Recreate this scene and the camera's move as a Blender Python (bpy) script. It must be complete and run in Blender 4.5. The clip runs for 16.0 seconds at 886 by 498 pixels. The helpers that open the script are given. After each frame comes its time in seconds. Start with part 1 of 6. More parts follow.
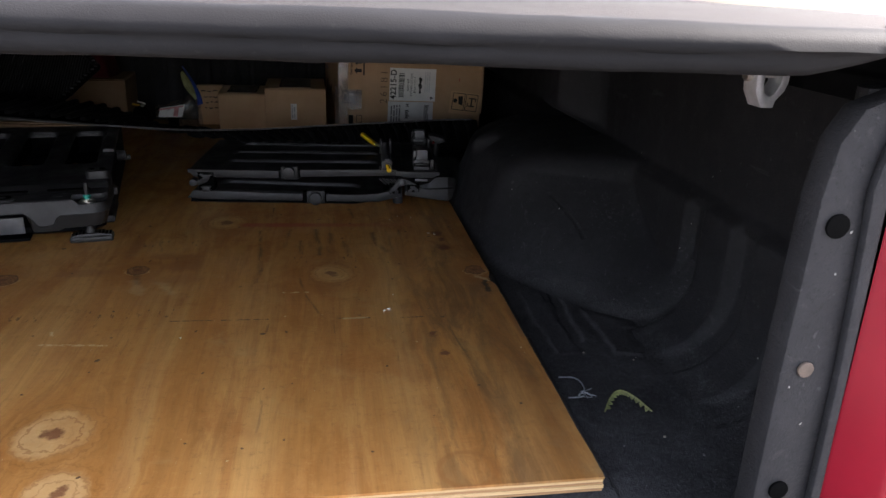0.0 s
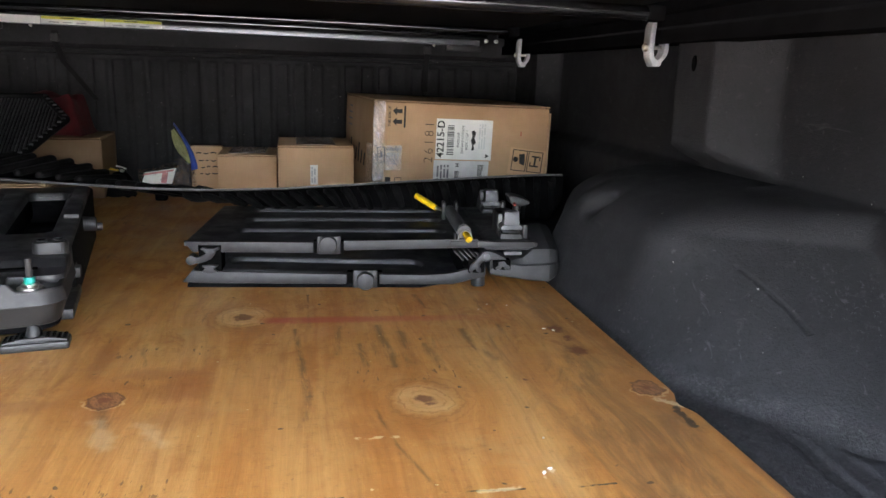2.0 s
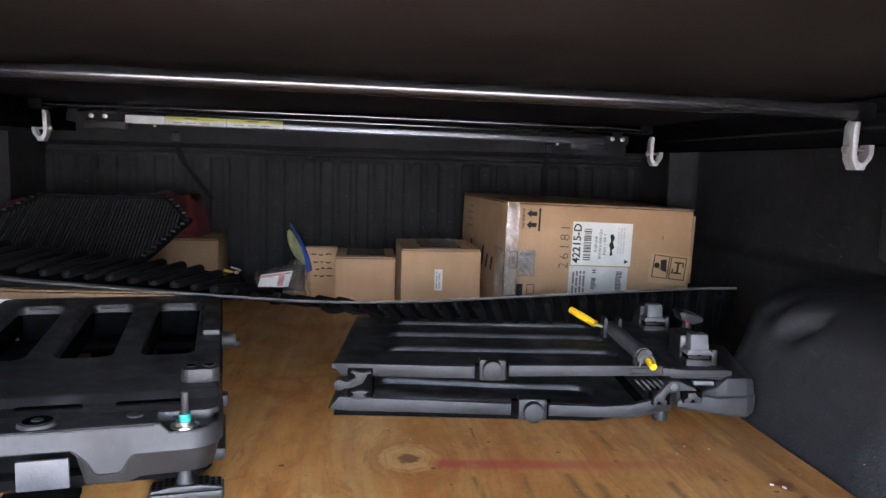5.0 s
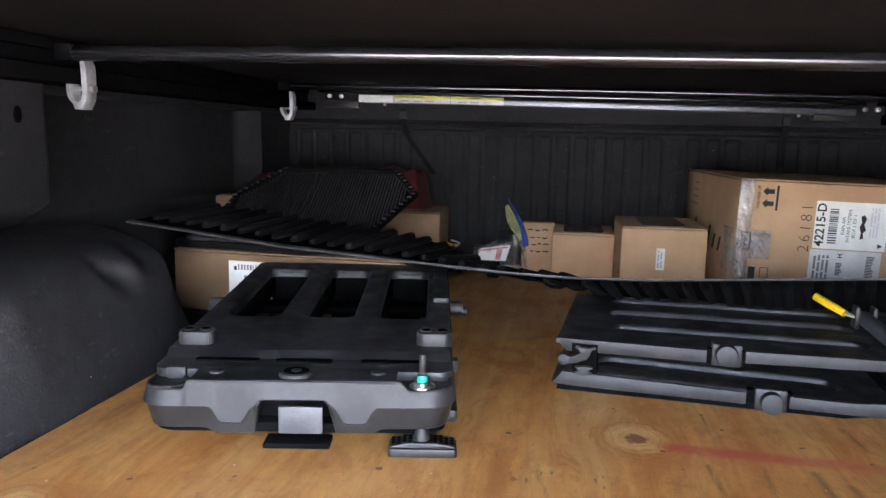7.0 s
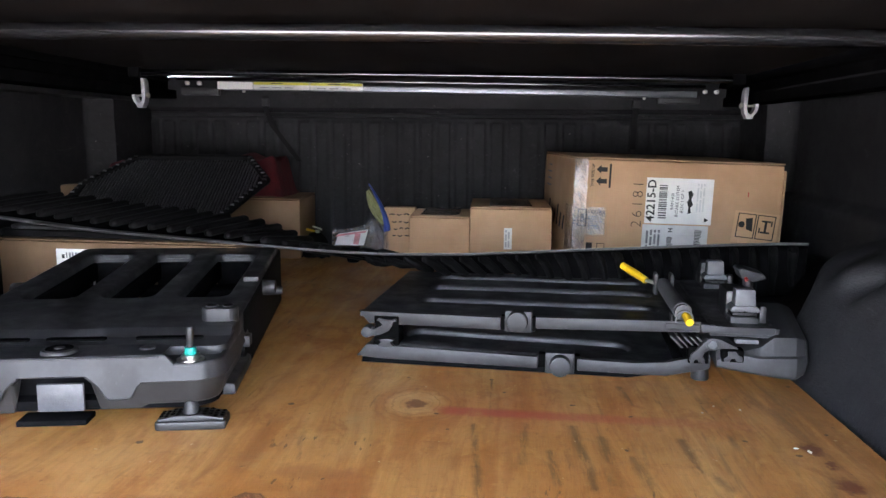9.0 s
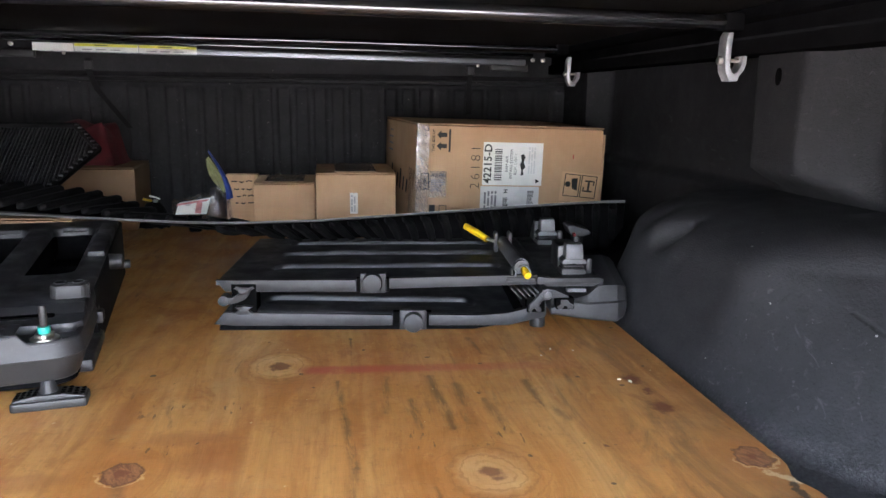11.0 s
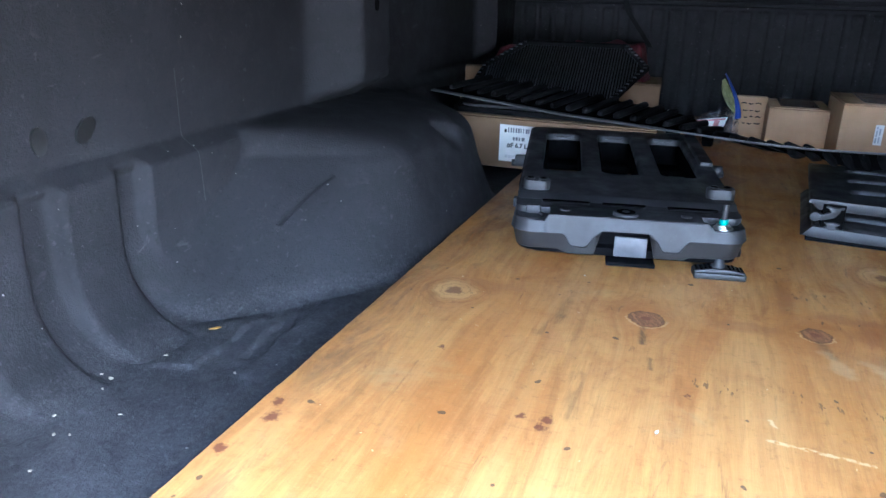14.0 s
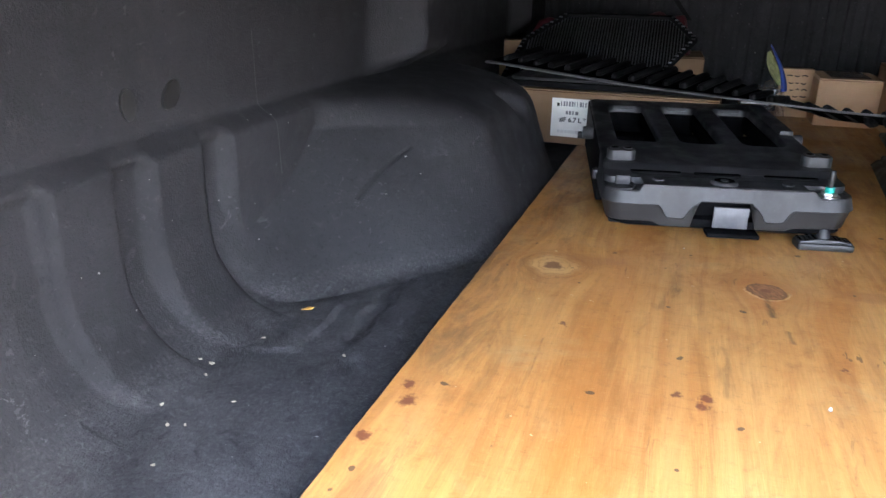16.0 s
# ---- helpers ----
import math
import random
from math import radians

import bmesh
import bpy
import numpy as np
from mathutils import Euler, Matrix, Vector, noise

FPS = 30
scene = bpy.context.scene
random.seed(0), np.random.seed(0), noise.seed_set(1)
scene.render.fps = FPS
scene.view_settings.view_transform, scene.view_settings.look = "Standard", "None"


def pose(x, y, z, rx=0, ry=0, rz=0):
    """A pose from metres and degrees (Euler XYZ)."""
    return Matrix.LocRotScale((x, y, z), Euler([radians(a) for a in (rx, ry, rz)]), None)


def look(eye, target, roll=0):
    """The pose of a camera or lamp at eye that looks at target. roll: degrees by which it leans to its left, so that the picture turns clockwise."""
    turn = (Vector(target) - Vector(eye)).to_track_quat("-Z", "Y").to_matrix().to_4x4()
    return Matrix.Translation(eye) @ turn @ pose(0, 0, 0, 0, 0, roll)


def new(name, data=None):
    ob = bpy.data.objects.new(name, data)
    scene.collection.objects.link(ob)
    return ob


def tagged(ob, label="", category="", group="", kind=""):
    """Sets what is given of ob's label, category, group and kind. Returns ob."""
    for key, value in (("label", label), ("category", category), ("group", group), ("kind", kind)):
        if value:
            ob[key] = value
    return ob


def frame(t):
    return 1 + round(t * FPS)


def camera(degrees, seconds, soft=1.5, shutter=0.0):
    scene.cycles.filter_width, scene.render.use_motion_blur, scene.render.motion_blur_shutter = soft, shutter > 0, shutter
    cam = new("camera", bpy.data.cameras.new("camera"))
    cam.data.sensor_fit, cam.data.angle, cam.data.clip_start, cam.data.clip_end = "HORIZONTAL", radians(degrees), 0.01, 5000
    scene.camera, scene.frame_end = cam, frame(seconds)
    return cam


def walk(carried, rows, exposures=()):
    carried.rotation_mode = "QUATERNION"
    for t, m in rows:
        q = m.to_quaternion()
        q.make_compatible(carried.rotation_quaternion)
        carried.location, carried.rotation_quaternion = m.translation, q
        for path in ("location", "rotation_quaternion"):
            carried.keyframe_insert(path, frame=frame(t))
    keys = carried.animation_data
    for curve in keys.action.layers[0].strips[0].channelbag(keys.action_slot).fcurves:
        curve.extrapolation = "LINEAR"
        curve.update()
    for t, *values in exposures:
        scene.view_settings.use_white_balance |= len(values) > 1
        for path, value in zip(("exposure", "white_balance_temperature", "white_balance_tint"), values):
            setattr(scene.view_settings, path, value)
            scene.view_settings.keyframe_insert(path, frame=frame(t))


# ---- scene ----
cam = camera(61.4, 16.0)
METRES, EYE, TILT, LEAN, TURN = 8.0, 1.5, 0.0, 0.0, 0.0
PATH = [
    (0, (0.308, -0.658, 0.517), (0.617, 1.196, -0.165), 2.1),
    (0.5, (0.352, -0.502, 0.496), (0.666, 1.346, -0.201), 1.8),
    (1, (0.266, -0.334, 0.436), (0.603, 1.534, -0.193), 1.9),
    (1.5, (0.223, -0.196, 0.368), (0.579, 1.697, -0.171), 1.8),
    (2, (0.185, -0.138, 0.357), (0.551, 1.774, -0.1), 1.7),
    (2.5, (0.183, -0.105, 0.353), (0.564, 1.824, -0.016), 1.7),
    (3, (0.218, -0.095, 0.365), (0.614, 1.84, 0.053), 1.6),
    (3.5, (0.201, -0.07, 0.358), (0.616, 1.871, 0.115), 1.6),
    (4, (0.175, -0.008, 0.371), (0.595, 1.935, 0.148), 1.5),
    (4.5, (0.113, 0.028, 0.369), (0.459, 1.986, 0.149), 1.5),
    (5, (0.039, 0.032, 0.372), (0.242, 2.009, 0.146), 1.6),
    (5.2, (0.005, 0.027, 0.367), (0.118, 2.01, 0.138), 1.6),
    (7.3, (0.005, 0.034, 0.365), (-0.342, 1.981, 0.063), 1.1),
    (7.5, (0.019, 0.036, 0.362), (-0.326, 1.983, 0.06), 1.0),
    (8, (0.075, 0.034, 0.344), (-0.263, 1.982, 0.043), 0.8),
    (8.5, (0.159, 0.042, 0.334), (-0.149, 1.994, 0.031), 0.7),
    (9, (0.201, 0.041, 0.338), (0.042, 2.011, 0.034), 0.5),
    (9.5, (0.208, 0.04, 0.338), (0.253, 2.016, 0.03), 0.2),
    (9.7, (0.215, 0.043, 0.334), (0.328, 2.016, 0.025), 0.1),
    (11.8, (0.111, -0.115, 0.367), (0.394, 1.799, -0.138), 0.9),
    (12, (0.089, -0.147, 0.369), (0.323, 1.768, -0.16), 1.0),
    (12.5, (0.015, -0.189, 0.366), (0.005, 1.735, -0.178), 1.4),
    (13, (-0.067, -0.214, 0.376), (-0.414, 1.678, -0.174), 2.0),
    (13.5, (-0.119, -0.254, 0.39), (-0.681, 1.575, -0.191), 1.9),
    (14, (-0.204, -0.335, 0.418), (-0.823, 1.449, -0.242), 1.5),
    (14.5, (-0.328, -0.302, 0.395), (-0.942, 1.473, -0.291), 1.2),
    (15, (-0.432, -0.254, 0.391), (-1.035, 1.523, -0.3), 1.2),
    (15.5, (-0.451, -0.272, 0.378), (-1.041, 1.509, -0.314), 1.1),
    (16, (-0.366, -0.33, 0.372), (-0.949, 1.455, -0.315), 1.0),
]
EXPOSURES = [(0.0, 3.4, 6400, 16), (0.5, 4.3, 5900, 12), (1.0, 5.4, 5500, 5), (1.5, 5.6, 6600, 11), (2.0, 5.85, 6500, 13), (2.5, 5.85, 6300, 13), (3.0, 6.1, 6100, 17), (9.5, 6.2, 6100, 16), (12.0, 5.87, 6300, 13), (13.0, 5.6, 5600, 8), (13.5, 5.7, 5300, 9), (14.0, 5.95, 4900, 10), (14.5, 5.58, 5500, 11), (15.0, 5.65, 6000, 13), (15.5, 5.75, 6000, 13), (16.0, 5.75, 5900, 14)]
walk(cam, [(t, look(eye, target, roll)) for t, eye, target, roll in PATH], EXPOSURES)

# ---- world, sun, exposure ----
world = bpy.data.worlds.new("sky")
scene.world = world
world.use_nodes = True
wn = world.node_tree
sky = wn.nodes.new("ShaderNodeTexSky")
sky.sky_type, sky.sun_disc = "NISHITA", False
sky.sun_elevation, sky.sun_rotation = radians(42), radians(77)
sky.air_density, sky.dust_density, sky.ozone_density = 1.0, 4.0, 0.6
haze = wn.nodes.new("ShaderNodeHueSaturation")
haze.inputs["Saturation"].default_value = 0.5
wn.links.new(sky.outputs[0], haze.inputs["Color"])
wn.links.new(haze.outputs[0], wn.nodes["Background"].inputs[0])
wn.nodes["Background"].inputs[1].default_value = 0.12
sun_data = bpy.data.lights.new("sun", "SUN")
sun_data.energy, sun_data.angle, sun_data.color = 3.5, radians(0.6), (1.0, 0.95, 0.88)
sun = new("sun", sun_data)
sun.matrix_world = look((5.05, 1.17, 4.66), (0, 0, 0))


# ---- material tools ----
def sock(nt, value, target):
    if isinstance(value, bpy.types.NodeSocket):
        nt.links.new(value, target)
    else:
        target.default_value = value


def math_(nt, op, a, b=0.0, c=None, clamp=False):
    n = nt.nodes.new("ShaderNodeMath")
    n.operation, n.use_clamp = op, clamp
    sock(nt, a, n.inputs[0])
    sock(nt, b, n.inputs[1])
    if c is not None:
        sock(nt, c, n.inputs[2])
    return n.outputs[0]


def mix(nt, f, a, b, how="MIX"):
    n = nt.nodes.new("ShaderNodeMix")
    n.data_type, n.blend_type = "RGBA", how
    sock(nt, f, n.inputs[0])
    sock(nt, a if isinstance(a, bpy.types.NodeSocket) else (*a, 1), n.inputs[6])
    sock(nt, b if isinstance(b, bpy.types.NodeSocket) else (*b, 1), n.inputs[7])
    return n.outputs[2]


def noise_(nt, vec, scale, detail=4.0, rough=0.6, distort=0.0):
    n = nt.nodes.new("ShaderNodeTexNoise")
    sock(nt, vec, n.inputs["Vector"])
    n.inputs["Scale"].default_value, n.inputs["Detail"].default_value = scale, detail
    n.inputs["Roughness"].default_value, n.inputs["Distortion"].default_value = rough, distort
    return n.outputs[0]


def step(nt, value, lo, hi, to_lo=0.0, to_hi=1.0):
    n = nt.nodes.new("ShaderNodeMapRange")
    n.interpolation_type = "SMOOTHSTEP"
    sock(nt, value, n.inputs[0])
    for i, v in enumerate((lo, hi, to_lo, to_hi)):
        n.inputs[1 + i].default_value = v
    return n.outputs[0]


def coords(nt, scale=None):
    tc = nt.nodes.new("ShaderNodeTexCoord").outputs["Object"]
    if scale is None:
        return tc
    m = nt.nodes.new("ShaderNodeMapping")
    nt.links.new(tc, m.inputs[0])
    m.inputs["Scale"].default_value = scale
    return m.outputs[0]


def start(name):
    m = bpy.data.materials.new(name)
    m.use_nodes = True
    nt = m.node_tree
    return m, nt, nt.nodes["Principled BSDF"]


def bump(nt, height, distance, strength=1.0, under=None):
    n = nt.nodes.new("ShaderNodeBump")
    n.inputs["Strength"].default_value, n.inputs["Distance"].default_value = strength, distance
    sock(nt, height, n.inputs["Height"])
    if under is not None:
        nt.links.new(under, n.inputs["Normal"])
    return n.outputs[0]


def surface(name, colour, rough=0.5, metal=0.0, vary=0.25, scale=8.0, grain=300.0, relief=0.0003, dust=0.0, spec=0.5, dust_colour=(0.25, 0.24, 0.22), smudge=0.2):
    """A plain worn surface: blotches, fine grain, a little relief, some pale dust."""
    m, nt, p = start(name)
    co = coords(nt)
    big = noise_(nt, co, scale, 5)
    fine = noise_(nt, co, grain, 2)
    dark = tuple(c * (1 - vary) for c in colour)
    light = tuple(min(1, c * (1 + vary)) for c in colour)
    col = mix(nt, step(nt, big, 0.3, 0.7), dark, light)
    col = mix(nt, math_(nt, "MULTIPLY", fine, vary * 0.6), col, dark)
    if dust > 0:
        specks = noise_(nt, co, 190.0, 2, 0.5)
        haze = noise_(nt, co, scale * 1.7, 6, 0.7)
        f = math_(nt, "ADD", math_(nt, "MULTIPLY", step(nt, specks, 0.68, 0.74), 0.5), math_(nt, "MULTIPLY", step(nt, haze, 0.5, 0.8), 0.35))
        col = mix(nt, math_(nt, "MULTIPLY", f, dust, clamp=True), col, dust_colour)
    nt.links.new(col, p.inputs["Base Color"])
    r = math_(nt, "ADD", rough - smudge / 2, math_(nt, "MULTIPLY", step(nt, big, 0.25, 0.75) if smudge > 0.2 else big, smudge), clamp=True)
    nt.links.new(r, p.inputs["Roughness"])
    p.inputs["Metallic"].default_value = metal
    p.inputs["Specular IOR Level"].default_value = spec
    if relief:
        nt.links.new(bump(nt, fine, relief), p.inputs["Normal"])
    return m


def seg_distance(nt, u, v, a, b):
    """Distance of the point (u, v) from the segment a-b."""
    ax, ay = a
    dx, dy = b[0] - ax, b[1] - ay
    ll = dx * dx + dy * dy
    pu, pv = math_(nt, "SUBTRACT", u, ax), math_(nt, "SUBTRACT", v, ay)
    t = math_(nt, "DIVIDE", math_(nt, "ADD", math_(nt, "MULTIPLY", pu, dx), math_(nt, "MULTIPLY", pv, dy)), ll, clamp=True)
    qu = math_(nt, "SUBTRACT", pu, math_(nt, "MULTIPLY", t, dx))
    qv = math_(nt, "SUBTRACT", pv, math_(nt, "MULTIPLY", t, dy))
    return math_(nt, "SQRT", math_(nt, "ADD", math_(nt, "MULTIPLY", qu, qu), math_(nt, "MULTIPLY", qv, qv)))


def split(nt, vec):
    n = nt.nodes.new("ShaderNodeSeparateXYZ")
    nt.links.new(vec, n.inputs[0])
    return n.outputs


def join(nt, x, y, z):
    n = nt.nodes.new("ShaderNodeCombineXYZ")
    for i, v in enumerate((x, y, z)):
        sock(nt, v, n.inputs[i])
    return n.outputs[0]


def liner_material(name, dent=None, scrapes=()):
    """Sprayed black bed liner: pebbled, dusty, scuffed; dent: a crease in the plane of y and z, its shade painted in.
    """
    m, nt, p = start(name)
    co = coords(nt)
    x, y, z = split(nt, co)
    big = noise_(nt, co, 3.0, 6, 0.65)
    mid = noise_(nt, co, 22.0, 5, 0.7)
    peb = noise_(nt, co, 300.0, 3, 0.65)
    col = mix(nt, step(nt, big, 0.3, 0.72), (0.0150, 0.0147, 0.0160), (0.0272, 0.0267, 0.0290))
    col = mix(nt, math_(nt, "MULTIPLY", step(nt, mid, 0.52, 0.75), 0.35), col, (0.042, 0.0415, 0.0425))
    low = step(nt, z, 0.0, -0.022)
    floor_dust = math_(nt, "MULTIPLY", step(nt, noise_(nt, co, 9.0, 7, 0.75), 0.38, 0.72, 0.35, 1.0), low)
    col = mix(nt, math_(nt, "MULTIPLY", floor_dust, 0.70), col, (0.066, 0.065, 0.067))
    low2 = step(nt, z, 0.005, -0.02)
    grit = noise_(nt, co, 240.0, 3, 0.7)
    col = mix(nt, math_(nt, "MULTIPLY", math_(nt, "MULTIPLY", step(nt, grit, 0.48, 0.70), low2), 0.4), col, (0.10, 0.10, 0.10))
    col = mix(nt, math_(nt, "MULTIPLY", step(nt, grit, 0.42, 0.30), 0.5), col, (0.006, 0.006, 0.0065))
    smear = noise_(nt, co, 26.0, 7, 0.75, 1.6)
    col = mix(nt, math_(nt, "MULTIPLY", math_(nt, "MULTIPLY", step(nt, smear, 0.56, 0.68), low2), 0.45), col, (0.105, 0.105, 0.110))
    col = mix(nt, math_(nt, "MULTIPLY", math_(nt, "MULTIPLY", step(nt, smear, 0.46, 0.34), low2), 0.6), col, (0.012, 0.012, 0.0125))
    scratch = noise_(nt, join(nt, math_(nt, "MULTIPLY", x, 1.0), math_(nt, "MULTIPLY", y, 0.12), math_(nt, "MULTIPLY", z, 0.5)), 70.0, 4, 0.6, 1.5)
    col = mix(nt, math_(nt, "MULTIPLY", step(nt, scratch, 0.66, 0.74), 0.35), col, (0.10, 0.10, 0.105))
    fine = noise_(nt, co, 95.0, 2, 0.5)
    col = mix(nt, math_(nt, "MULTIPLY", step(nt, fine, 0.70, 0.75), 0.3), col, (0.09, 0.09, 0.095))
    scuff = noise_(nt, co, 55.0, 6, 0.75, 0.8)
    col = mix(nt, math_(nt, "MULTIPLY", step(nt, scuff, 0.55, 0.72), 0.36), col, (0.060, 0.059, 0.059))
    col = mix(nt, math_(nt, "MULTIPLY", step(nt, scuff, 0.45, 0.30), 0.45), col, (0.008, 0.008, 0.0085))
    wear = noise_(nt, co, 7.0, 5, 0.6)
    chalk = noise_(nt, join(nt, x, math_(nt, "MULTIPLY", y, 0.7), z), 150.0, 5, 0.8, 0.6)
    chalk = math_(nt, "MULTIPLY", math_(nt, "MULTIPLY", step(nt, chalk, 0.56, 0.68), step(nt, wear, 0.50, 0.64)), step(nt, z, 0.20, 0.04))
    col = mix(nt, math_(nt, "MULTIPLY", chalk, 0.55), col, (0.12, 0.12, 0.125))
    speck = noise_(nt, co, 130.0, 1, 0.4)
    col = mix(nt, math_(nt, "MULTIPLY", step(nt, speck, 0.805, 0.82), 0.7), col, (0.34, 0.33, 0.31))
    h = math_(nt, "ADD", math_(nt, "MULTIPLY", peb, 1.0), math_(nt, "MULTIPLY", mid, 1.1))
    norm = bump(nt, h, 0.0010)
    lumps = noise_(nt, co, 380.0, 4, 0.7)
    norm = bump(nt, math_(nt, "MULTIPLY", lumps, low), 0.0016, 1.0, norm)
    for a, b in scrapes:
        thin = step(nt, math_(nt, "ADD", seg_distance(nt, y, z, a, b), math_(nt, "MULTIPLY", math_(nt, "SUBTRACT", scuff, 0.5), 0.004)), 0.0016, 0.0003)
        col = mix(nt, math_(nt, "MULTIPLY", thin, 0.42), col, (0.10, 0.10, 0.10))
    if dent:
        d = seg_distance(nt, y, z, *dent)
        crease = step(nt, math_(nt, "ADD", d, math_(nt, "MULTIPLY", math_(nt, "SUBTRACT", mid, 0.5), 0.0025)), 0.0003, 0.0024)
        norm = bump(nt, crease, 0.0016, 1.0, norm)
        # Besides the bump, the crease's shade is mixed in as a near-black line.
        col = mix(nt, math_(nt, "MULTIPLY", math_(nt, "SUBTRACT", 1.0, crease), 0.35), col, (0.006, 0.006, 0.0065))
    nt.links.new(col, p.inputs["Base Color"])
    nt.links.new(step(nt, mid, 0.2, 0.8, 0.62, 0.85), p.inputs["Roughness"])
    p.inputs["Specular IOR Level"].default_value = 0.18
    nt.links.new(norm, p.inputs["Normal"])
    return m


KNOTS = [(-0.031, 0.668, 0.020, 1.0), (0.316, 0.630, 0.046, 0.0), (0.583, 0.630, 0.021, 1.0), (0.096, 0.942, 0.046, 0.0), (-0.012, 0.147, 0.052, 0.0), (0.025, 0.036, 0.040, 0.0), (-0.519, 0.632, 0.042, 0.0), (-0.246, 0.637, 0.023, 1.0)]
SPOTS = [(0.545, 0.758, 0.018), (0.543, 0.846, 0.016), (0.548, 0.805, 0.008), (0.468, 0.369, 0.009), (0.477, 0.306, 0.009), (-0.184, 0.441, 0.005), (-0.583, 0.236, 0.010), (-0.592, 0.262, 0.008), (0.447, 0.674, 0.0045), (-0.318, 0.335, 0.008), (-0.322, 0.320, 0.008), (-0.345, 0.333, 0.006), (-0.474, 0.45, 0.005), (-0.598, 0.17, 0.008)]
STREAKS = [(0.06, 0.446, 0.222, 0.441), (0.30, 0.438, 0.375, 0.434), (0.425, 0.431, 0.46, 0.432)]
# dark weathered splits along the grain: from, to, half width, depth of tone
SPLITS = [(0.190, 0.905, 0.190, 1.04, 0.0016, 0.7), (0.171, 0.88, 0.179, 0.768, 0.0036, 0.7), (0.179, 0.765, 0.188, 0.655, 0.0050, 0.75), (0.188, 0.65, 0.183, 0.594, 0.0040, 0.55), (0.232, 0.885, 0.227, 0.779, 0.0050, 0.55),
          (0.257, 0.812, 0.260, 0.734, 0.0042, 0.7), (0.288, 0.884, 0.295, 0.730, 0.0055, 0.7), (0.317, 0.855, 0.320, 0.791, 0.0060, 0.65), (0.343, 0.803, 0.354, 0.715, 0.0065, 0.55),
          (0.406, 0.857, 0.406, 0.778, 0.0055, 0.7), (0.363, 1.031, 0.373, 0.964, 0.0050, 0.6), (0.416, 0.777, 0.427, 0.740, 0.0060, 0.55), (0.259, 0.608, 0.269, 0.540, 0.0022, 0.6),
          (0.269, 0.540, 0.299, 0.444, 0.0022, 0.6), (-0.028, 0.643, -0.018, 0.604, 0.0070, 0.55), (-0.246, 0.606, -0.243, 0.556, 0.0048, 0.9), (-0.230, 0.515, -0.227, 0.488, 0.0035, 0.6),
          (-0.357, 0.690, -0.355, 0.600, 0.0080, 0.35), (-0.355, 0.600, -0.371, 0.536, 0.0080, 0.4), (-0.304, 0.446, -0.299, 0.347, 0.0075, 0.4)]
# soft brown patches: middle, half length along x and y, depth of tone
PATCHES = [(0.045, 0.695, 0.040, 0.050, 0.62), (-0.063, 0.80, 0.016, 0.085, 0.6), (0.010, 0.735, 0.05, 0.020, 0.45), (0.46, 0.72, 0.03, 0.10, 0.35), (-0.12, 0.66, 0.05, 0.02, 0.4), (0.05, 0.616, 0.05, 0.03, 0.35), (-0.475, 0.665, 0.05, 0.03, 0.4)]
SCRAPES = [(0.235, 0.547, 0.275, 0.545), (-0.102, 0.380, -0.01, 0.370), (0.335, 0.435, 0.37, 0.437), (0.40, 0.45, 0.41, 0.462), (-0.10, 0.42, -0.095, 0.408)]


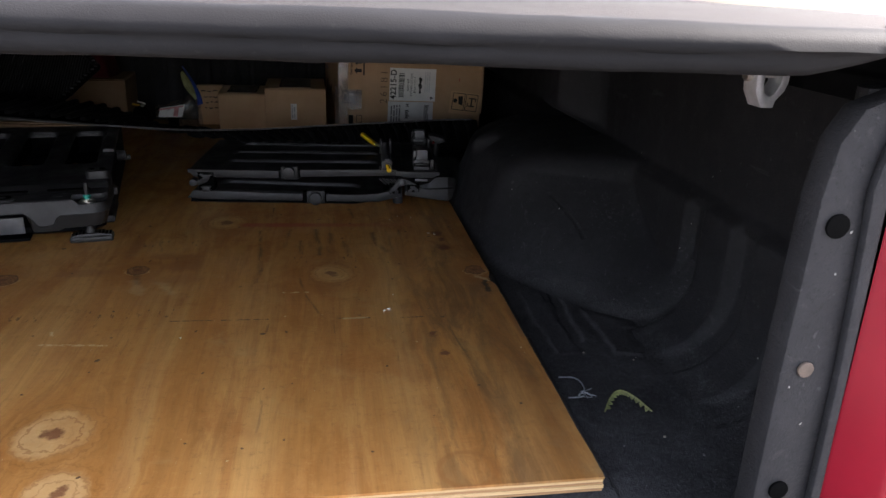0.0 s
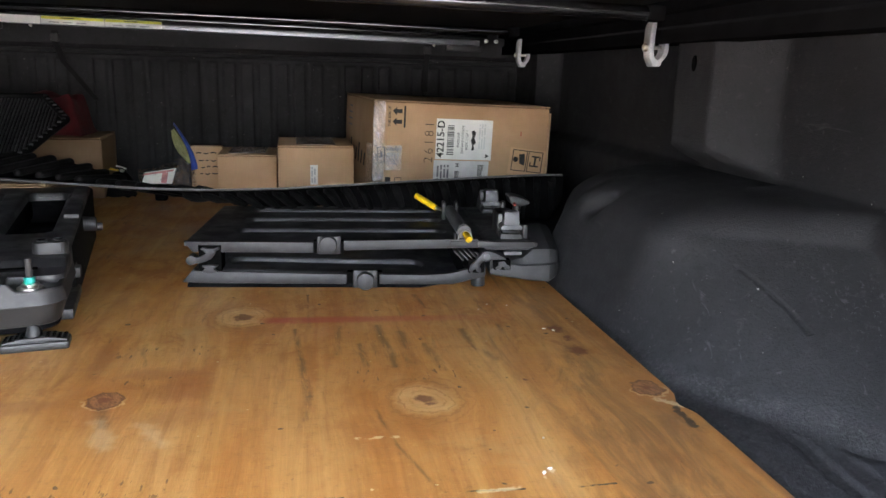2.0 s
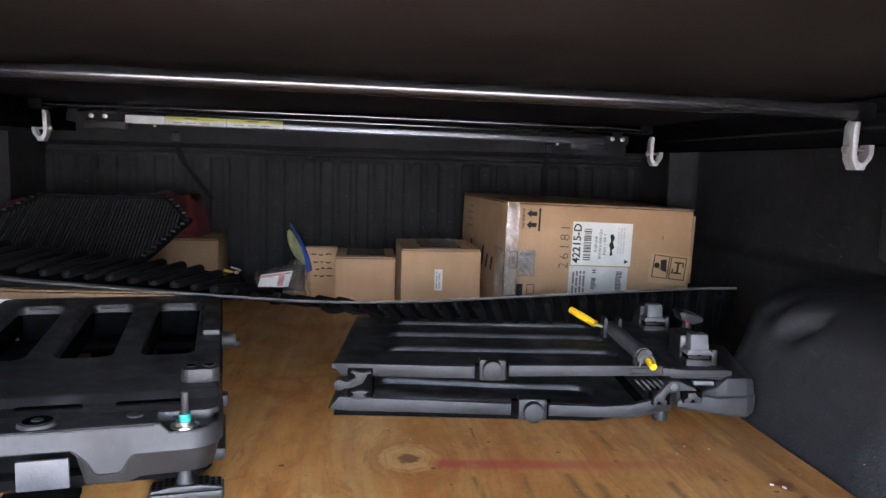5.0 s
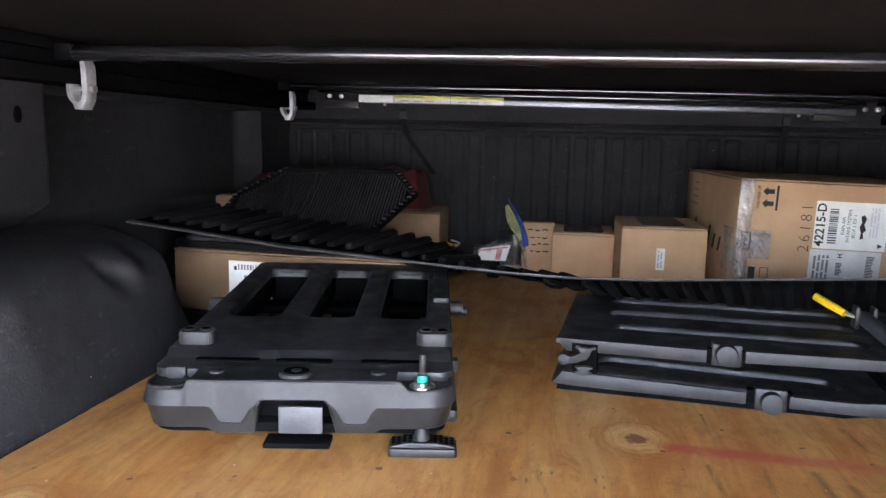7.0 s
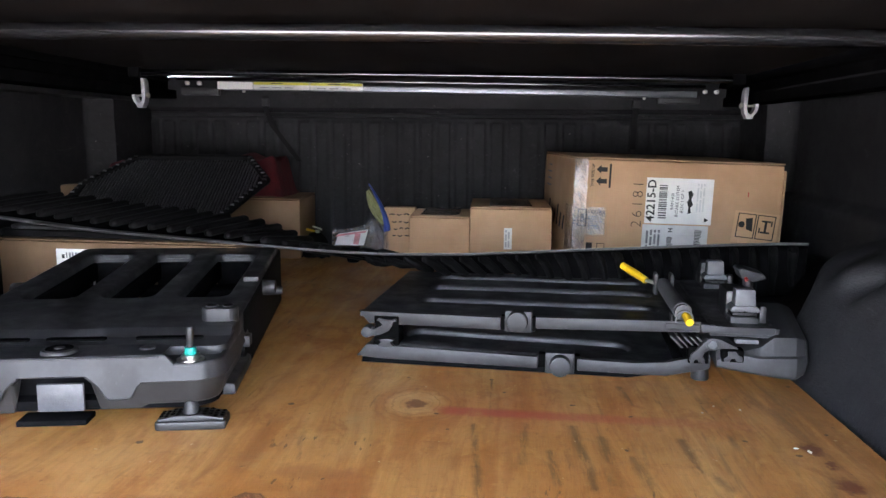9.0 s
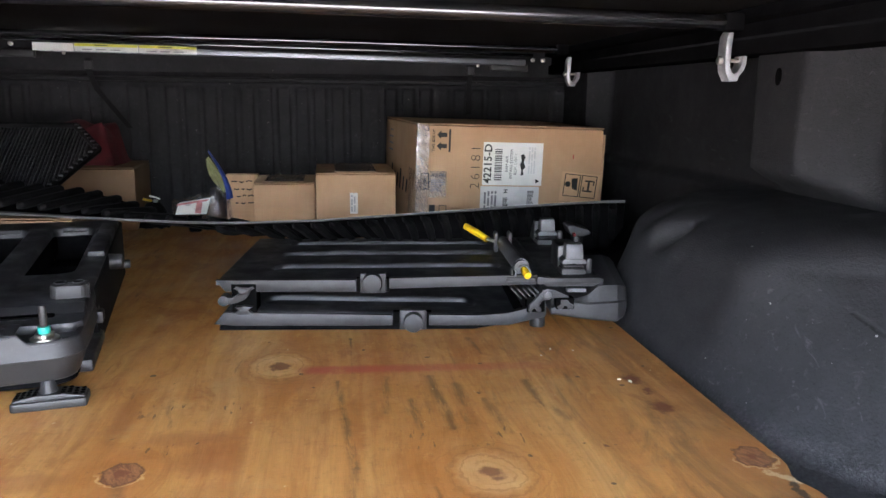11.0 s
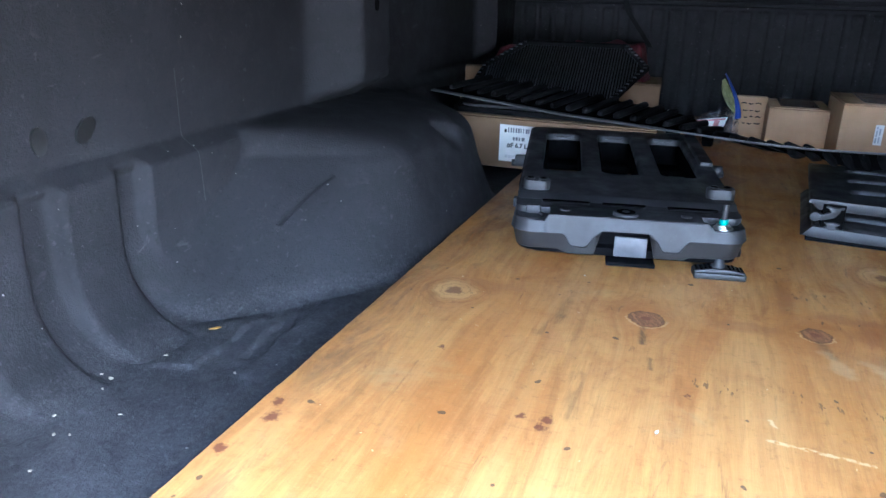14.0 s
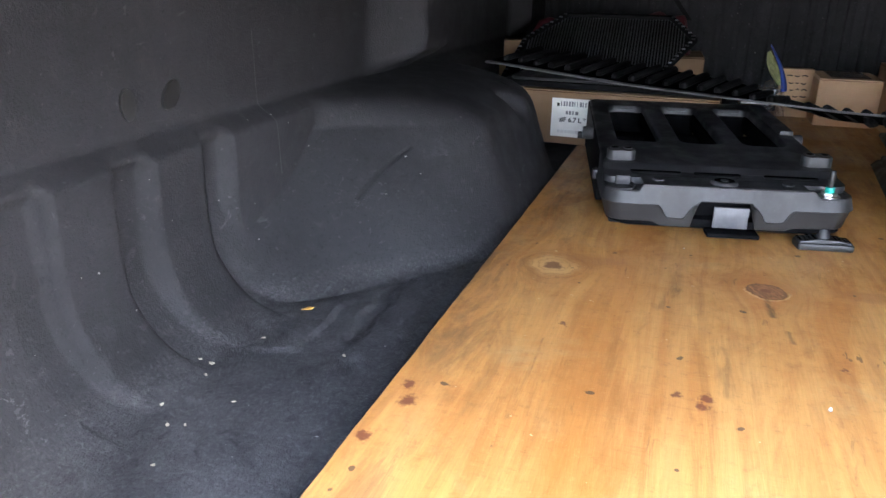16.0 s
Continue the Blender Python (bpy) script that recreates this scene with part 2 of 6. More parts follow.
def plywood_material():
    """Oiled pine face veneer: grain along y that flows round the knots, stains, scratches, a red streak."""
    m, nt, p = start("plywood_face")
    co = coords(nt)
    x, y, z = split(nt, co)

    def layer(col, f, amount, colour):
        return mix(nt, math_(nt, "MULTIPLY", f, amount, clamp=True), col, colour)

    def both(a, b):
        return math_(nt, "MULTIPLY", a, b)

    def after(value, done):
        """The value itself, worked out only once another one is done: it keeps the long node chain narrow."""
        return math_(nt, "ADD", value, both(done, 1e-7))
    u, core, rim, lip, pale_eye, rings, halo, centre = x, 0.0, 0.0, 0.0, 0.0, 0.0, 0.0, 0.0
    wob = both(math_(nt, "SUBTRACT", noise_(nt, co, 15.0, 3, 0.5), 0.5), 0.026)
    wob = math_(nt, "ADD", wob, both(math_(nt, "SUBTRACT", noise_(nt, co, 75.0, 3, 0.6), 0.5), 0.016))
    x_, y_ = x, y
    for kx, ky, r, dark in KNOTS:
        if kx != KNOTS[0][0]:
            x_, y_ = after(x, fall), after(y, fall)
        dx, dy = math_(nt, "SUBTRACT", x_, kx), math_(nt, "SUBTRACT", y_, ky)
        d = math_(nt, "ADD", wob, math_(nt, "SQRT", math_(nt, "ADD", both(dx, dx), both(both(dy, dy), 0.75))))
        fall = math_(nt, "POWER", 2.718, both(both(d, d), -1.0 / (0.035 + 0.6 * r) ** 2))
        u = math_(nt, "SUBTRACT", u, both(both(dx, fall), 0.8))
        if dark:
            inner = step(nt, d, r, r * 0.86)
            core = math_(nt, "MAXIMUM", core, inner)
            rim = math_(nt, "MAXIMUM", rim, both(inner, step(nt, d, r * 0.76, r * 0.92)))
            halo = math_(nt, "MAXIMUM", halo, both(step(nt, d, r * 3.4, r), 0.8))
            around = both(step(nt, d, r * 1.16, r * 1.06), step(nt, d, r * 0.98, r * 1.04))
            lip = math_(nt, "MAXIMUM", lip, both(around, step(nt, dy, 0.004, -0.008)))
            centre = math_(nt, "MAXIMUM", centre, step(nt, d, 0.006, 0.003))
        else:
            eye = step(nt, d, r * 0.95, r * 0.60)
            pale_eye = math_(nt, "MAXIMUM", pale_eye, eye)
            wave = math_(nt, "SINE", math_(nt, "ADD", both(d, 520.0), both(noise_(nt, co, 38.0, 4, 0.65), 9.0)))
            zone = both(step(nt, d, r * 1.7, r * 0.8), step(nt, d, r * 0.28, r * 0.55))
            rings = math_(nt, "MAXIMUM", rings, both(step(nt, wave, 0.55, 1.0), zone))
            halo = math_(nt, "MAXIMUM", halo, both(step(nt, d, r * 2.0, r * 0.7), 0.75))
            centre = math_(nt, "MAXIMUM", centre, step(nt, math_(nt, "ADD", d, wob), r * 0.26, r * 0.06))
    grain = noise_(nt, join(nt, u, both(y, 0.07), 0.0), 46.0, 7, 0.62, 0.6)
    fibre = noise_(nt, join(nt, u, both(y, 0.03), 0.0), 420.0, 3, 0.6)
    wide = noise_(nt, join(nt, u, both(y, 0.12), 0.0), 8.0, 5, 0.6, 0.4)
    blot = noise_(nt, co, 5.5, 6, 0.65)
    flame = noise_(nt, join(nt, u, both(y, 0.17), 5.0), 13.0, 7, 0.70, 0.6)
    figure = noise_(nt, join(nt, u, both(y, 0.22), 2.0), 26.0, 6, 0.66, 0.9)
    col = mix(nt, step(nt, wide, 0.33, 0.67), (0.49, 0.205, 0.046), (0.66, 0.330, 0.098))
    col = layer(col, step(nt, flame, 0.49, 0.64), 0.50, (0.40, 0.125, 0.020))
    col = layer(col, step(nt, flame, 0.42, 0.28), 0.5, (0.74, 0.405, 0.14))
    col = layer(col, step(nt, figure, 0.53, 0.70), 0.36, (0.27, 0.092, 0.02))
    col = layer(col, step(nt, blot, 0.50, 0.68), 0.40, (0.38, 0.115, 0.020))
    # strips of veneer, each of its own tone
    strip = noise_(nt, join(nt, u, both(y, 0.015), 8.0), 10.0, 3, 0.75, 0.0)
    col = layer(col, step(nt, strip, 0.50, 0.56), 0.30, (0.42, 0.150, 0.030))
    col = layer(col, step(nt, strip, 0.44, 0.38), 0.30, (0.74, 0.43, 0.155))
    col = layer(col, step(nt, grain, 0.50, 0.66), 0.30, (0.29, 0.098, 0.02))
    col = layer(col, step(nt, fibre, 0.40, 0.70), 0.16, (0.27, 0.12, 0.032))
    tan = noise_(nt, co, 9.0, 5, 0.62, 0.4)
    col = layer(col, step(nt, tan, 0.56, 0.74), 0.45, (0.50, 0.32, 0.135))
    aged = step(nt, math_(nt, "ADD", y, both(math_(nt, "SUBTRACT", blot, 0.5), 0.9)), 0.50, 0.95)
    col = layer(col, both(aged, step(nt, flame, 0.46, 0.62)), 0.34, (0.36, 0.115, 0.022))
    swirl = noise_(nt, join(nt, u, both(y, 0.45), 14.0), 16.0, 6, 0.68, 1.4)
    col = layer(col, both(aged, step(nt, swirl, 0.52, 0.62)), 0.50, (0.33, 0.105, 0.022))
    col = layer(col, both(aged, step(nt, swirl, 0.42, 0.34)), 0.35, (0.72, 0.40, 0.13))
    # fine dirt, and short checks across the grain in patches
    dirt = noise_(nt, co, 75.0, 6, 0.78)
    col = layer(col, step(nt, dirt, 0.52, 0.70), 0.38, (0.22, 0.09, 0.027))
    col = layer(col, step(nt, dirt, 0.46, 0.30), 0.22, (0.72, 0.42, 0.14))
    check = noise_(nt, join(nt, both(u, 0.10), y, 6.0), 230.0, 3, 0.6, 0.6)
    col = layer(col, both(step(nt, check, 0.58, 0.66), step(nt, flame, 0.50, 0.60)), 0.16, (0.22, 0.08, 0.022))
    # weathered dark streaks along both long edges, and a field of them by the folded platform
    edge = math_(nt, "ADD", step(nt, x, 0.36, 0.50), both(step(nt, x, -0.47, -0.58), 1.1))
    weather = noise_(nt, join(nt, u, both(y, 0.24), 3.0), 19.0, 7, 0.72, 0.9)
    patch = noise_(nt, co, 4.0, 3, 0.5)
    wf = both(both(step(nt, weather, 0.42, 0.66), edge), step(nt, patch, 0.28, 0.52))
    col = layer(col, wf, 0.60, (0.12, 0.062, 0.030))
    stained = math_(nt, "ADD", x, both(math_(nt, "SUBTRACT", weather, 0.5), 0.30))
    stained = both(both(step(nt, stained, 0.45, 0.56), step(nt, y, 1.30, 0.95)), step(nt, grain, 0.30, 0.60, 0.45, 1.0))
    col = layer(col, stained, 0.44, (0.17, 0.075, 0.026))
    # knots
    col = layer(col, halo, 0.52, (0.40, 0.140, 0.026))
    col = layer(col, rings, 0.42, (0.27, 0.10, 0.025))
    col = layer(col, pale_eye, 0.74, mix(nt, step(nt, blot, 0.4, 0.6), (0.72, 0.43, 0.17), (0.62, 0.31, 0.10)))
    col = layer(col, both(rings, pale_eye), 0.55, (0.36, 0.14, 0.035))
    streaky = join(nt, math_(nt, "ADD", x, both(y, 0.5)), both(y, 0.35), 0.0)
    knot_red = mix(nt, step(nt, noise_(nt, streaky, 150.0, 5, 0.72, 1.2), 0.36, 0.64), (0.13, 0.042, 0.022), (0.36, 0.150, 0.068))
    col = layer(col, core, 0.84, knot_red)
    col = layer(col, rim, 0.8, (0.09, 0.028, 0.012))
    col = layer(col, lip, 0.6, (0.74, 0.50, 0.25))
    col = layer(col, centre, 0.80, (0.18, 0.050, 0.020))
    # rows of short checks
    tick = noise_(nt, join(nt, x, both(y, 0.22), 2.5), 150.0, 2, 0.55)
    rows_ = 0.0
    for xa, xb, ya, yb in ((-0.20, 0.09, 0.455, 0.502), (-0.07, 0.09, 0.785, 0.832), (-0.055, 0.035, 0.69, 0.738), (0.21, 0.41, 0.68, 0.735)):
        zone = both(both(step(nt, x, xa, xa + 0.03), step(nt, x, xb, xb - 0.03)), both(step(nt, y, ya, ya + 0.012), step(nt, y, yb, yb - 0.012)))
        rows_ = math_(nt, "MAXIMUM", rows_, zone)
    col = layer(col, both(step(nt, tick, 0.60, 0.66), rows_), 0.75, (0.13, 0.055, 0.020))
    field = both(both(step(nt, x, 0.14, 0.24), step(nt, y, 0.66, 0.78)), step(nt, y, 1.2, 1.02))
    marks = noise_(nt, join(nt, math_(nt, "ADD", u, both(y, 0.05)), both(y, 0.11), 11.0), 40.0, 6, 0.66, 0.7)
    col = layer(col, both(step(nt, marks, 0.56, 0.68), field), 0.45, (0.19, 0.10, 0.04))
    loose = noise_(nt, join(nt, u, both(y, 0.16), 9.0), 38.0, 5, 0.65, 0.8)
    col = layer(col, both(step(nt, loose, 0.62, 0.72), step(nt, patch, 0.36, 0.54)), 0.55, (0.13, 0.06, 0.024))
    dash = noise_(nt, join(nt, u, both(y, 0.12), 7.0), 95.0, 2, 0.5)
    col = layer(col, both(step(nt, dash, 0.68, 0.75), step(nt, tan, 0.5, 0.36)), 0.6, (0.16, 0.06, 0.02))
    ragged = both(math_(nt, "SUBTRACT", noise_(nt, co, 110.0, 4), 0.5), 0.022)
    soft = both(math_(nt, "SUBTRACT", noise_(nt, co, 34.0, 4, 0.6), 0.5), 0.04)
    # brown patches, splits along the grain, pale smears below one knot, a ring left by a can
    drift = both(math_(nt, "SUBTRACT", noise_(nt, co, 22.0, 5, 0.65), 0.5), 1.9)
    for sx, sy, rx, ry, amount in PATCHES:
        dx, dy = both(math_(nt, "SUBTRACT", x_, sx), 1 / rx), both(math_(nt, "SUBTRACT", y_, sy), 1 / ry)
        d = math_(nt, "ADD", drift, math_(nt, "SQRT", math_(nt, "ADD", both(dx, dx), both(dy, dy))))
        col = layer(col, step(nt, d, 1.25, 0.35), amount, (0.29, 0.085, 0.020))
        x_, y_ = after(x, d), after(y, d)
    split_tone = step(nt, noise_(nt, join(nt, u, both(y, 0.15), 17.0), 90.0, 5, 0.7, 0.6), 0.36, 0.56)
    for a, b, c, d, r, amount in SPLITS:
        near = math_(nt, "ADD", seg_distance(nt, x_, y_, (a, b), (c, d)), both(after(ragged, x_), min(0.45, 55 * r)))
        x_, y_ = after(x, near), after(y, near)
        col = layer(col, both(step(nt, near, r * 1.7, 0.0), split_tone), amount, (0.12, 0.050, 0.018))
    for a, b in (((-0.024, 0.618), (-0.004, 0.556)), ((0.018, 0.602), (0.046, 0.562))):
        col = layer(col, step(nt, math_(nt, "ADD", seg_distance(nt, x, y, a, b), soft), 0.014, 0.0), 0.26, (0.78, 0.60, 0.36))
    ring = math_(nt, "SQRT", math_(nt, "ADD", math_(nt, "POWER", math_(nt, "SUBTRACT", x, 0.46), 2.0), math_(nt, "POWER", math_(nt, "SUBTRACT", y, 0.030), 2.0)))
    ring = math_(nt, "ABSOLUTE", math_(nt, "SUBTRACT", math_(nt, "ADD", ring, both(ragged, 0.3)), 0.032))
    col = layer(col, step(nt, ring, 0.006, 0.001), 0.45, (0.33, 0.115, 0.03))
    for sx, sy, r in SPOTS:
        dx, dy = math_(nt, "SUBTRACT", x_, sx), both(math_(nt, "SUBTRACT", y_, sy), 0.75)
        d = math_(nt, "ADD", ragged, math_(nt, "SQRT", math_(nt, "ADD", both(dx, dx), both(dy, dy))))
        x_, y_ = after(x, d), after(y, d)
        col = layer(col, step(nt, d, r, r * 0.35), 0.88, (0.14, 0.030, 0.015))
    broken = step(nt, noise_(nt, co, 70.0, 2), 0.42, 0.55)
    groove = 0.0
    for a, b, c, d in STREAKS:
        g = step(nt, math_(nt, "ADD", seg_distance(nt, x_, y_, (a, b), (c, d)), both(ragged, 0.15)), 0.0018, 0.0008)
        x_, y_ = after(x, g), after(y, g)
        g = both(g, broken) if b < 0.6 else g
        groove = math_(nt, "MAXIMUM", groove, g)
    groove = math_(nt, "MAXIMUM", groove, step(nt, math_(nt, "ADD", seg_distance(nt, x, y, (0.592, 0.574), (0.589, 0.528)), both(ragged, 0.9)), 0.0058, 0.0020))
    torn = step(nt, math_(nt, "ADD", seg_distance(nt, x, y, (0.580, 0.600), (0.603, 0.578)), both(ragged, 0.7)), 0.006, 0.003)
    col = layer(col, both(torn, step(nt, dirt, 0.3, 0.55)), 0.7, (0.74, 0.56, 0.32))
    col = layer(col, groove, 0.92, (0.03, 0.022, 0.016))
    pale = 0.0
    for a, b, c, d in SCRAPES:
        g = both(step(nt, math_(nt, "ADD", seg_distance(nt, x_, y_, (a, b), (c, d)), both(ragged, 0.4)), 0.0038, 0.0014), broken)
        x_, y_ = after(x, g), after(y, g)
        pale = math_(nt, "MAXIMUM", pale, g)
    specks = noise_(nt, co, 85.0, 2, 0.5)
    pale = math_(nt, "MAXIMUM", pale, step(nt, specks, 0.752, 0.775))
    fine_scratch = noise_(nt, join(nt, both(u, 0.05), both(y, 1.0), 4.0), 160.0, 2, 0.5)
    pale = math_(nt, "MAXIMUM", pale, both(both(step(nt, fine_scratch, 0.72, 0.78), step(nt, tan, 0.50, 0.62)), 0.4))
    col = layer(col, pale, 0.6, (0.82, 0.64, 0.38))
    dots = noise_(nt, co, 60.0, 1, 0.4)
    col = layer(col, step(nt, dots, 0.245, 0.215), 0.8, (0.06, 0.03, 0.02))
    # red chalk streak that runs across from one knot
    line = math_(nt, "SUBTRACT", 0.928, both(x, 0.045))
    off = math_(nt, "ABSOLUTE", math_(nt, "ADD", math_(nt, "SUBTRACT", y, line), both(ragged, 0.5)))
    red = both(step(nt, off, 0.020, 0.005), both(step(nt, x, 0.11, 0.145), step(nt, x, 0.58, 0.16, 0.0, 1.0)))
    red = both(red, step(nt, noise_(nt, co, 30.0, 4), 0.15, 0.52))
    col = layer(col, red, 0.82, (0.44, 0.050, 0.042))
    nt.links.new(mix(nt, 1.0, col, (0.91, 0.97, 1.06), "MULTIPLY"), p.inputs["Base Color"])
    nt.links.new(step(nt, blot, 0.3, 0.7, 0.36, 0.58), p.inputs["Roughness"])
    p.inputs["Specular IOR Level"].default_value = 0.4
    relief = noise_(nt, coords(nt, (46.0, 3.2, 1.0)), 1.0, 8, 0.68, 0.4)
    nt.links.new(bump(nt, relief, 0.0010), p.inputs["Normal"])
    return m


def wood_edge_material(name, a, b):
    m, nt, p = start(name)
    co = coords(nt)
    x, y, z = split(nt, co)
    g = noise_(nt, join(nt, math_(nt, "MULTIPLY", x, 0.3), math_(nt, "MULTIPLY", y, 0.3), math_(nt, "MULTIPLY", z, 9.0)), 60.0, 5, 0.65)
    s = noise_(nt, co, 25.0, 4, 0.6)
    col = mix(nt, step(nt, g, 0.3, 0.7), a, b)
    col = mix(nt, math_(nt, "MULTIPLY", step(nt, s, 0.6, 0.75), 0.5), col, (0.09, 0.055, 0.03))
    nt.links.new(col, p.inputs["Base Color"])
    p.inputs["Roughness"].default_value = 0.75
    nt.links.new(bump(nt, g, 0.0012), p.inputs["Normal"])
    return m


def cardboard_material(name, tint=1.0):
    m, nt, p = start(name)
    co = coords(nt)
    x, y, z = split(nt, co)
    big = noise_(nt, co, 6.0, 5, 0.6)
    flute = noise_(nt, join(nt, math_(nt, "MULTIPLY", x, 1.0), math_(nt, "MULTIPLY", y, 1.0), math_(nt, "MULTIPLY", z, 0.06)), 170.0, 3, 0.6)
    fib = noise_(nt, co, 500.0, 3, 0.6)
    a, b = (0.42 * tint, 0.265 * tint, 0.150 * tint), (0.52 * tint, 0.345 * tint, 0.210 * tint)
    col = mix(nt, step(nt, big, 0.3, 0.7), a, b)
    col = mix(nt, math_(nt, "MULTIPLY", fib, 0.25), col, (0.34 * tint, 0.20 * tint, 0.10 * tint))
    scuff = noise_(nt, co, 40.0, 5, 0.7)
    col = mix(nt, math_(nt, "MULTIPLY", step(nt, scuff, 0.68, 0.8), 0.35), col, (0.22, 0.12, 0.06))
    nt.links.new(col, p.inputs["Base Color"])
    p.inputs["Roughness"].default_value, p.inputs["Specular IOR Level"].default_value = 0.8, 0.25
    nt.links.new(bump(nt, math_(nt, "ADD", math_(nt, "MULTIPLY", flute, 0.8), math_(nt, "MULTIPLY", fib, 0.25)), 0.0006), p.inputs["Normal"])
    return m


def film_material(name, rough=0.1, crinkle=0.01, scale=34.0, gloss=0.12, milk=0.04):
    """Clear packing tape or bag film: see-through, glossy along its slanting creases."""
    m, nt, p = start(name)
    co = coords(nt)
    x, y, z = split(nt, co)
    slant = join(nt, math_(nt, "ADD", x, math_(nt, "MULTIPLY", z, 0.45)), y, math_(nt, "MULTIPLY", z, 0.35))
    w = noise_(nt, slant, scale, 4, 0.6, 2.5)
    fold = noise_(nt, slant, scale * 1.5, 3, 0.55, 1.6)
    crease = step(nt, math_(nt, "ABSOLUTE", math_(nt, "SUBTRACT", fold, 0.5)), 0.05, 0.0)
    norm = bump(nt, math_(nt, "ADD", w, math_(nt, "MULTIPLY", crease, 0.35)), crinkle)
    clear = nt.nodes.new("ShaderNodeBsdfTransparent")
    shine = nt.nodes.new("ShaderNodeBsdfGlossy")
    shine.inputs["Roughness"].default_value = rough
    nt.links.new(norm, shine.inputs["Normal"])
    p.inputs["Base Color"].default_value = (0.85, 0.86, 0.88, 1)
    p.inputs["Roughness"].default_value = 0.3
    one, two = nt.nodes.new("ShaderNodeMixShader"), nt.nodes.new("ShaderNodeMixShader")
    sock(nt, math_(nt, "ADD", milk, math_(nt, "MULTIPLY", crease, 0.10)), one.inputs[0])
    nt.links.new(clear.outputs[0], one.inputs[1])
    nt.links.new(p.outputs[0], one.inputs[2])
    sock(nt, math_(nt, "ADD", gloss, math_(nt, "MULTIPLY", crease, 0.55)), two.inputs[0])
    nt.links.new(one.outputs[0], two.inputs[1])
    nt.links.new(shine.outputs[0], two.inputs[2])
    nt.links.new(two.outputs[0], nt.nodes["Material Output"].inputs["Surface"])
    return m


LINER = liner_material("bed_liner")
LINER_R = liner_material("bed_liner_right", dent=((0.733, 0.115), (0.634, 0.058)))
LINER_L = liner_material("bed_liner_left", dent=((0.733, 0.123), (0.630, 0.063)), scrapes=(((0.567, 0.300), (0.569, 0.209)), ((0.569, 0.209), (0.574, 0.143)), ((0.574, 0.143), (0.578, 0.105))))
PLY = plywood_material()
PLY_PALE = wood_edge_material("ply_pale", (0.50, 0.33, 0.15), (0.68, 0.47, 0.24))
PLY_DARK = wood_edge_material("ply_dark", (0.26, 0.14, 0.06), (0.40, 0.23, 0.10))
PLASTIC = surface("black_plastic", (0.0165, 0.0162, 0.0174), 0.50, vary=0.45, scale=18, grain=600, relief=0.0002, dust=0.36, spec=0.5, dust_colour=(0.13, 0.13, 0.135), smudge=0.42)
# Same plastic as above, paler for light-facing faces; also for parts grey in themselves.
PLASTIC_GREY_LIT = surface("grey_lit_plastic", (0.0270, 0.0265, 0.0275), 0.50, vary=0.35, scale=22, grain=600, relief=0.00015, dust=0.20, spec=0.4, dust_colour=(0.13, 0.128, 0.125))
PLASTIC_LOW = surface("matt_black_plastic", (0.0150, 0.0146, 0.0142), 0.5, vary=0.35, scale=18, grain=600, relief=0.00015, dust=0.10, dust_colour=(0.10, 0.096, 0.09))
PLASTIC_PALE = surface("pale_grey_plastic", (0.095, 0.095, 0.10), 0.45, vary=0.12, scale=30, grain=500)
PLASTIC_MID = surface("mid_grey_plastic", (0.085, 0.085, 0.090), 0.45, vary=0.25, scale=30, grain=500, dust=0.1)
# Black rubber; in platform hollows and undersides it carries their shade in its colour.
RUBBER_AND_SHADE = surface("black_rubber_and_shade", (0.006, 0.006, 0.0064), 0.65, vary=0.3, scale=20, grain=400, relief=0.0004, spec=0.0)
RUBBER = surface("black_rubber", (0.0068, 0.0068, 0.0072), 0.68, vary=0.35, scale=20, grain=400, relief=0.0004, dust=0.06, spec=0.08, dust_colour=(0.12, 0.115, 0.11))
MATLIP = surface("worn_rubber_edge", (0.046, 0.046, 0.048), 0.5, vary=0.4, scale=25, grain=400, relief=0.0004, dust=0.22)
RIVET = surface("bare_rivet", (0.15, 0.15, 0.16), 0.4, 0.3, vary=0.25, scale=90, grain=500)
SLAT = surface("worn_slat", (0.044, 0.044, 0.048), 0.5, vary=0.25, scale=40, grain=400)
FABRIC = surface("cover_underside", (0.0145, 0.0118, 0.0110), 0.8, vary=0.35, scale=3.5, grain=900, relief=0.0005, dust=0.12, spec=0.1)
VINYL = surface("black_vinyl", (0.0125, 0.0124, 0.0132), 0.62, vary=0.22, scale=5, grain=700, relief=0.0002, dust=0.04, spec=0.03)
TUBE = surface("black_gloss_tube", (0.095, 0.095, 0.102), 0.22, 0.9, vary=0.08, scale=6, grain=800, relief=0.0, smudge=0.06)
ALU = surface("brushed_aluminium", (0.29, 0.30, 0.33), 0.45, 1.0, vary=0.08, scale=10, grain=400, relief=0.00002)
CAST = surface("cast_aluminium", (0.50, 0.50, 0.52), 0.5, 0.55, vary=0.15, scale=60, grain=500, relief=0.0003)
STEEL = surface("zinc_steel", (0.62, 0.60, 0.55), 0.3, 1.0, vary=0.15, scale=60, grain=500)
BRONZE = surface("rusty_bolt", (0.075, 0.055, 0.042), 0.7, 0.1, vary=0.35, scale=150, grain=900)
RED = surface("red_paint", (0.17, 0.004, 0.012), 0.3, vary=0.12, scale=3, grain=900, relief=0.0, dust=0.03, spec=0.15)
REDCLOTH = surface("red_cloth", (0.075, 0.004, 0.008), 0.85, vary=0.3, scale=30, grain=700, relief=0.0008)
YELLOW = surface("yellow_plastic", (0.80, 0.50, 0.012), 0.4, vary=0.12, scale=60, grain=700)
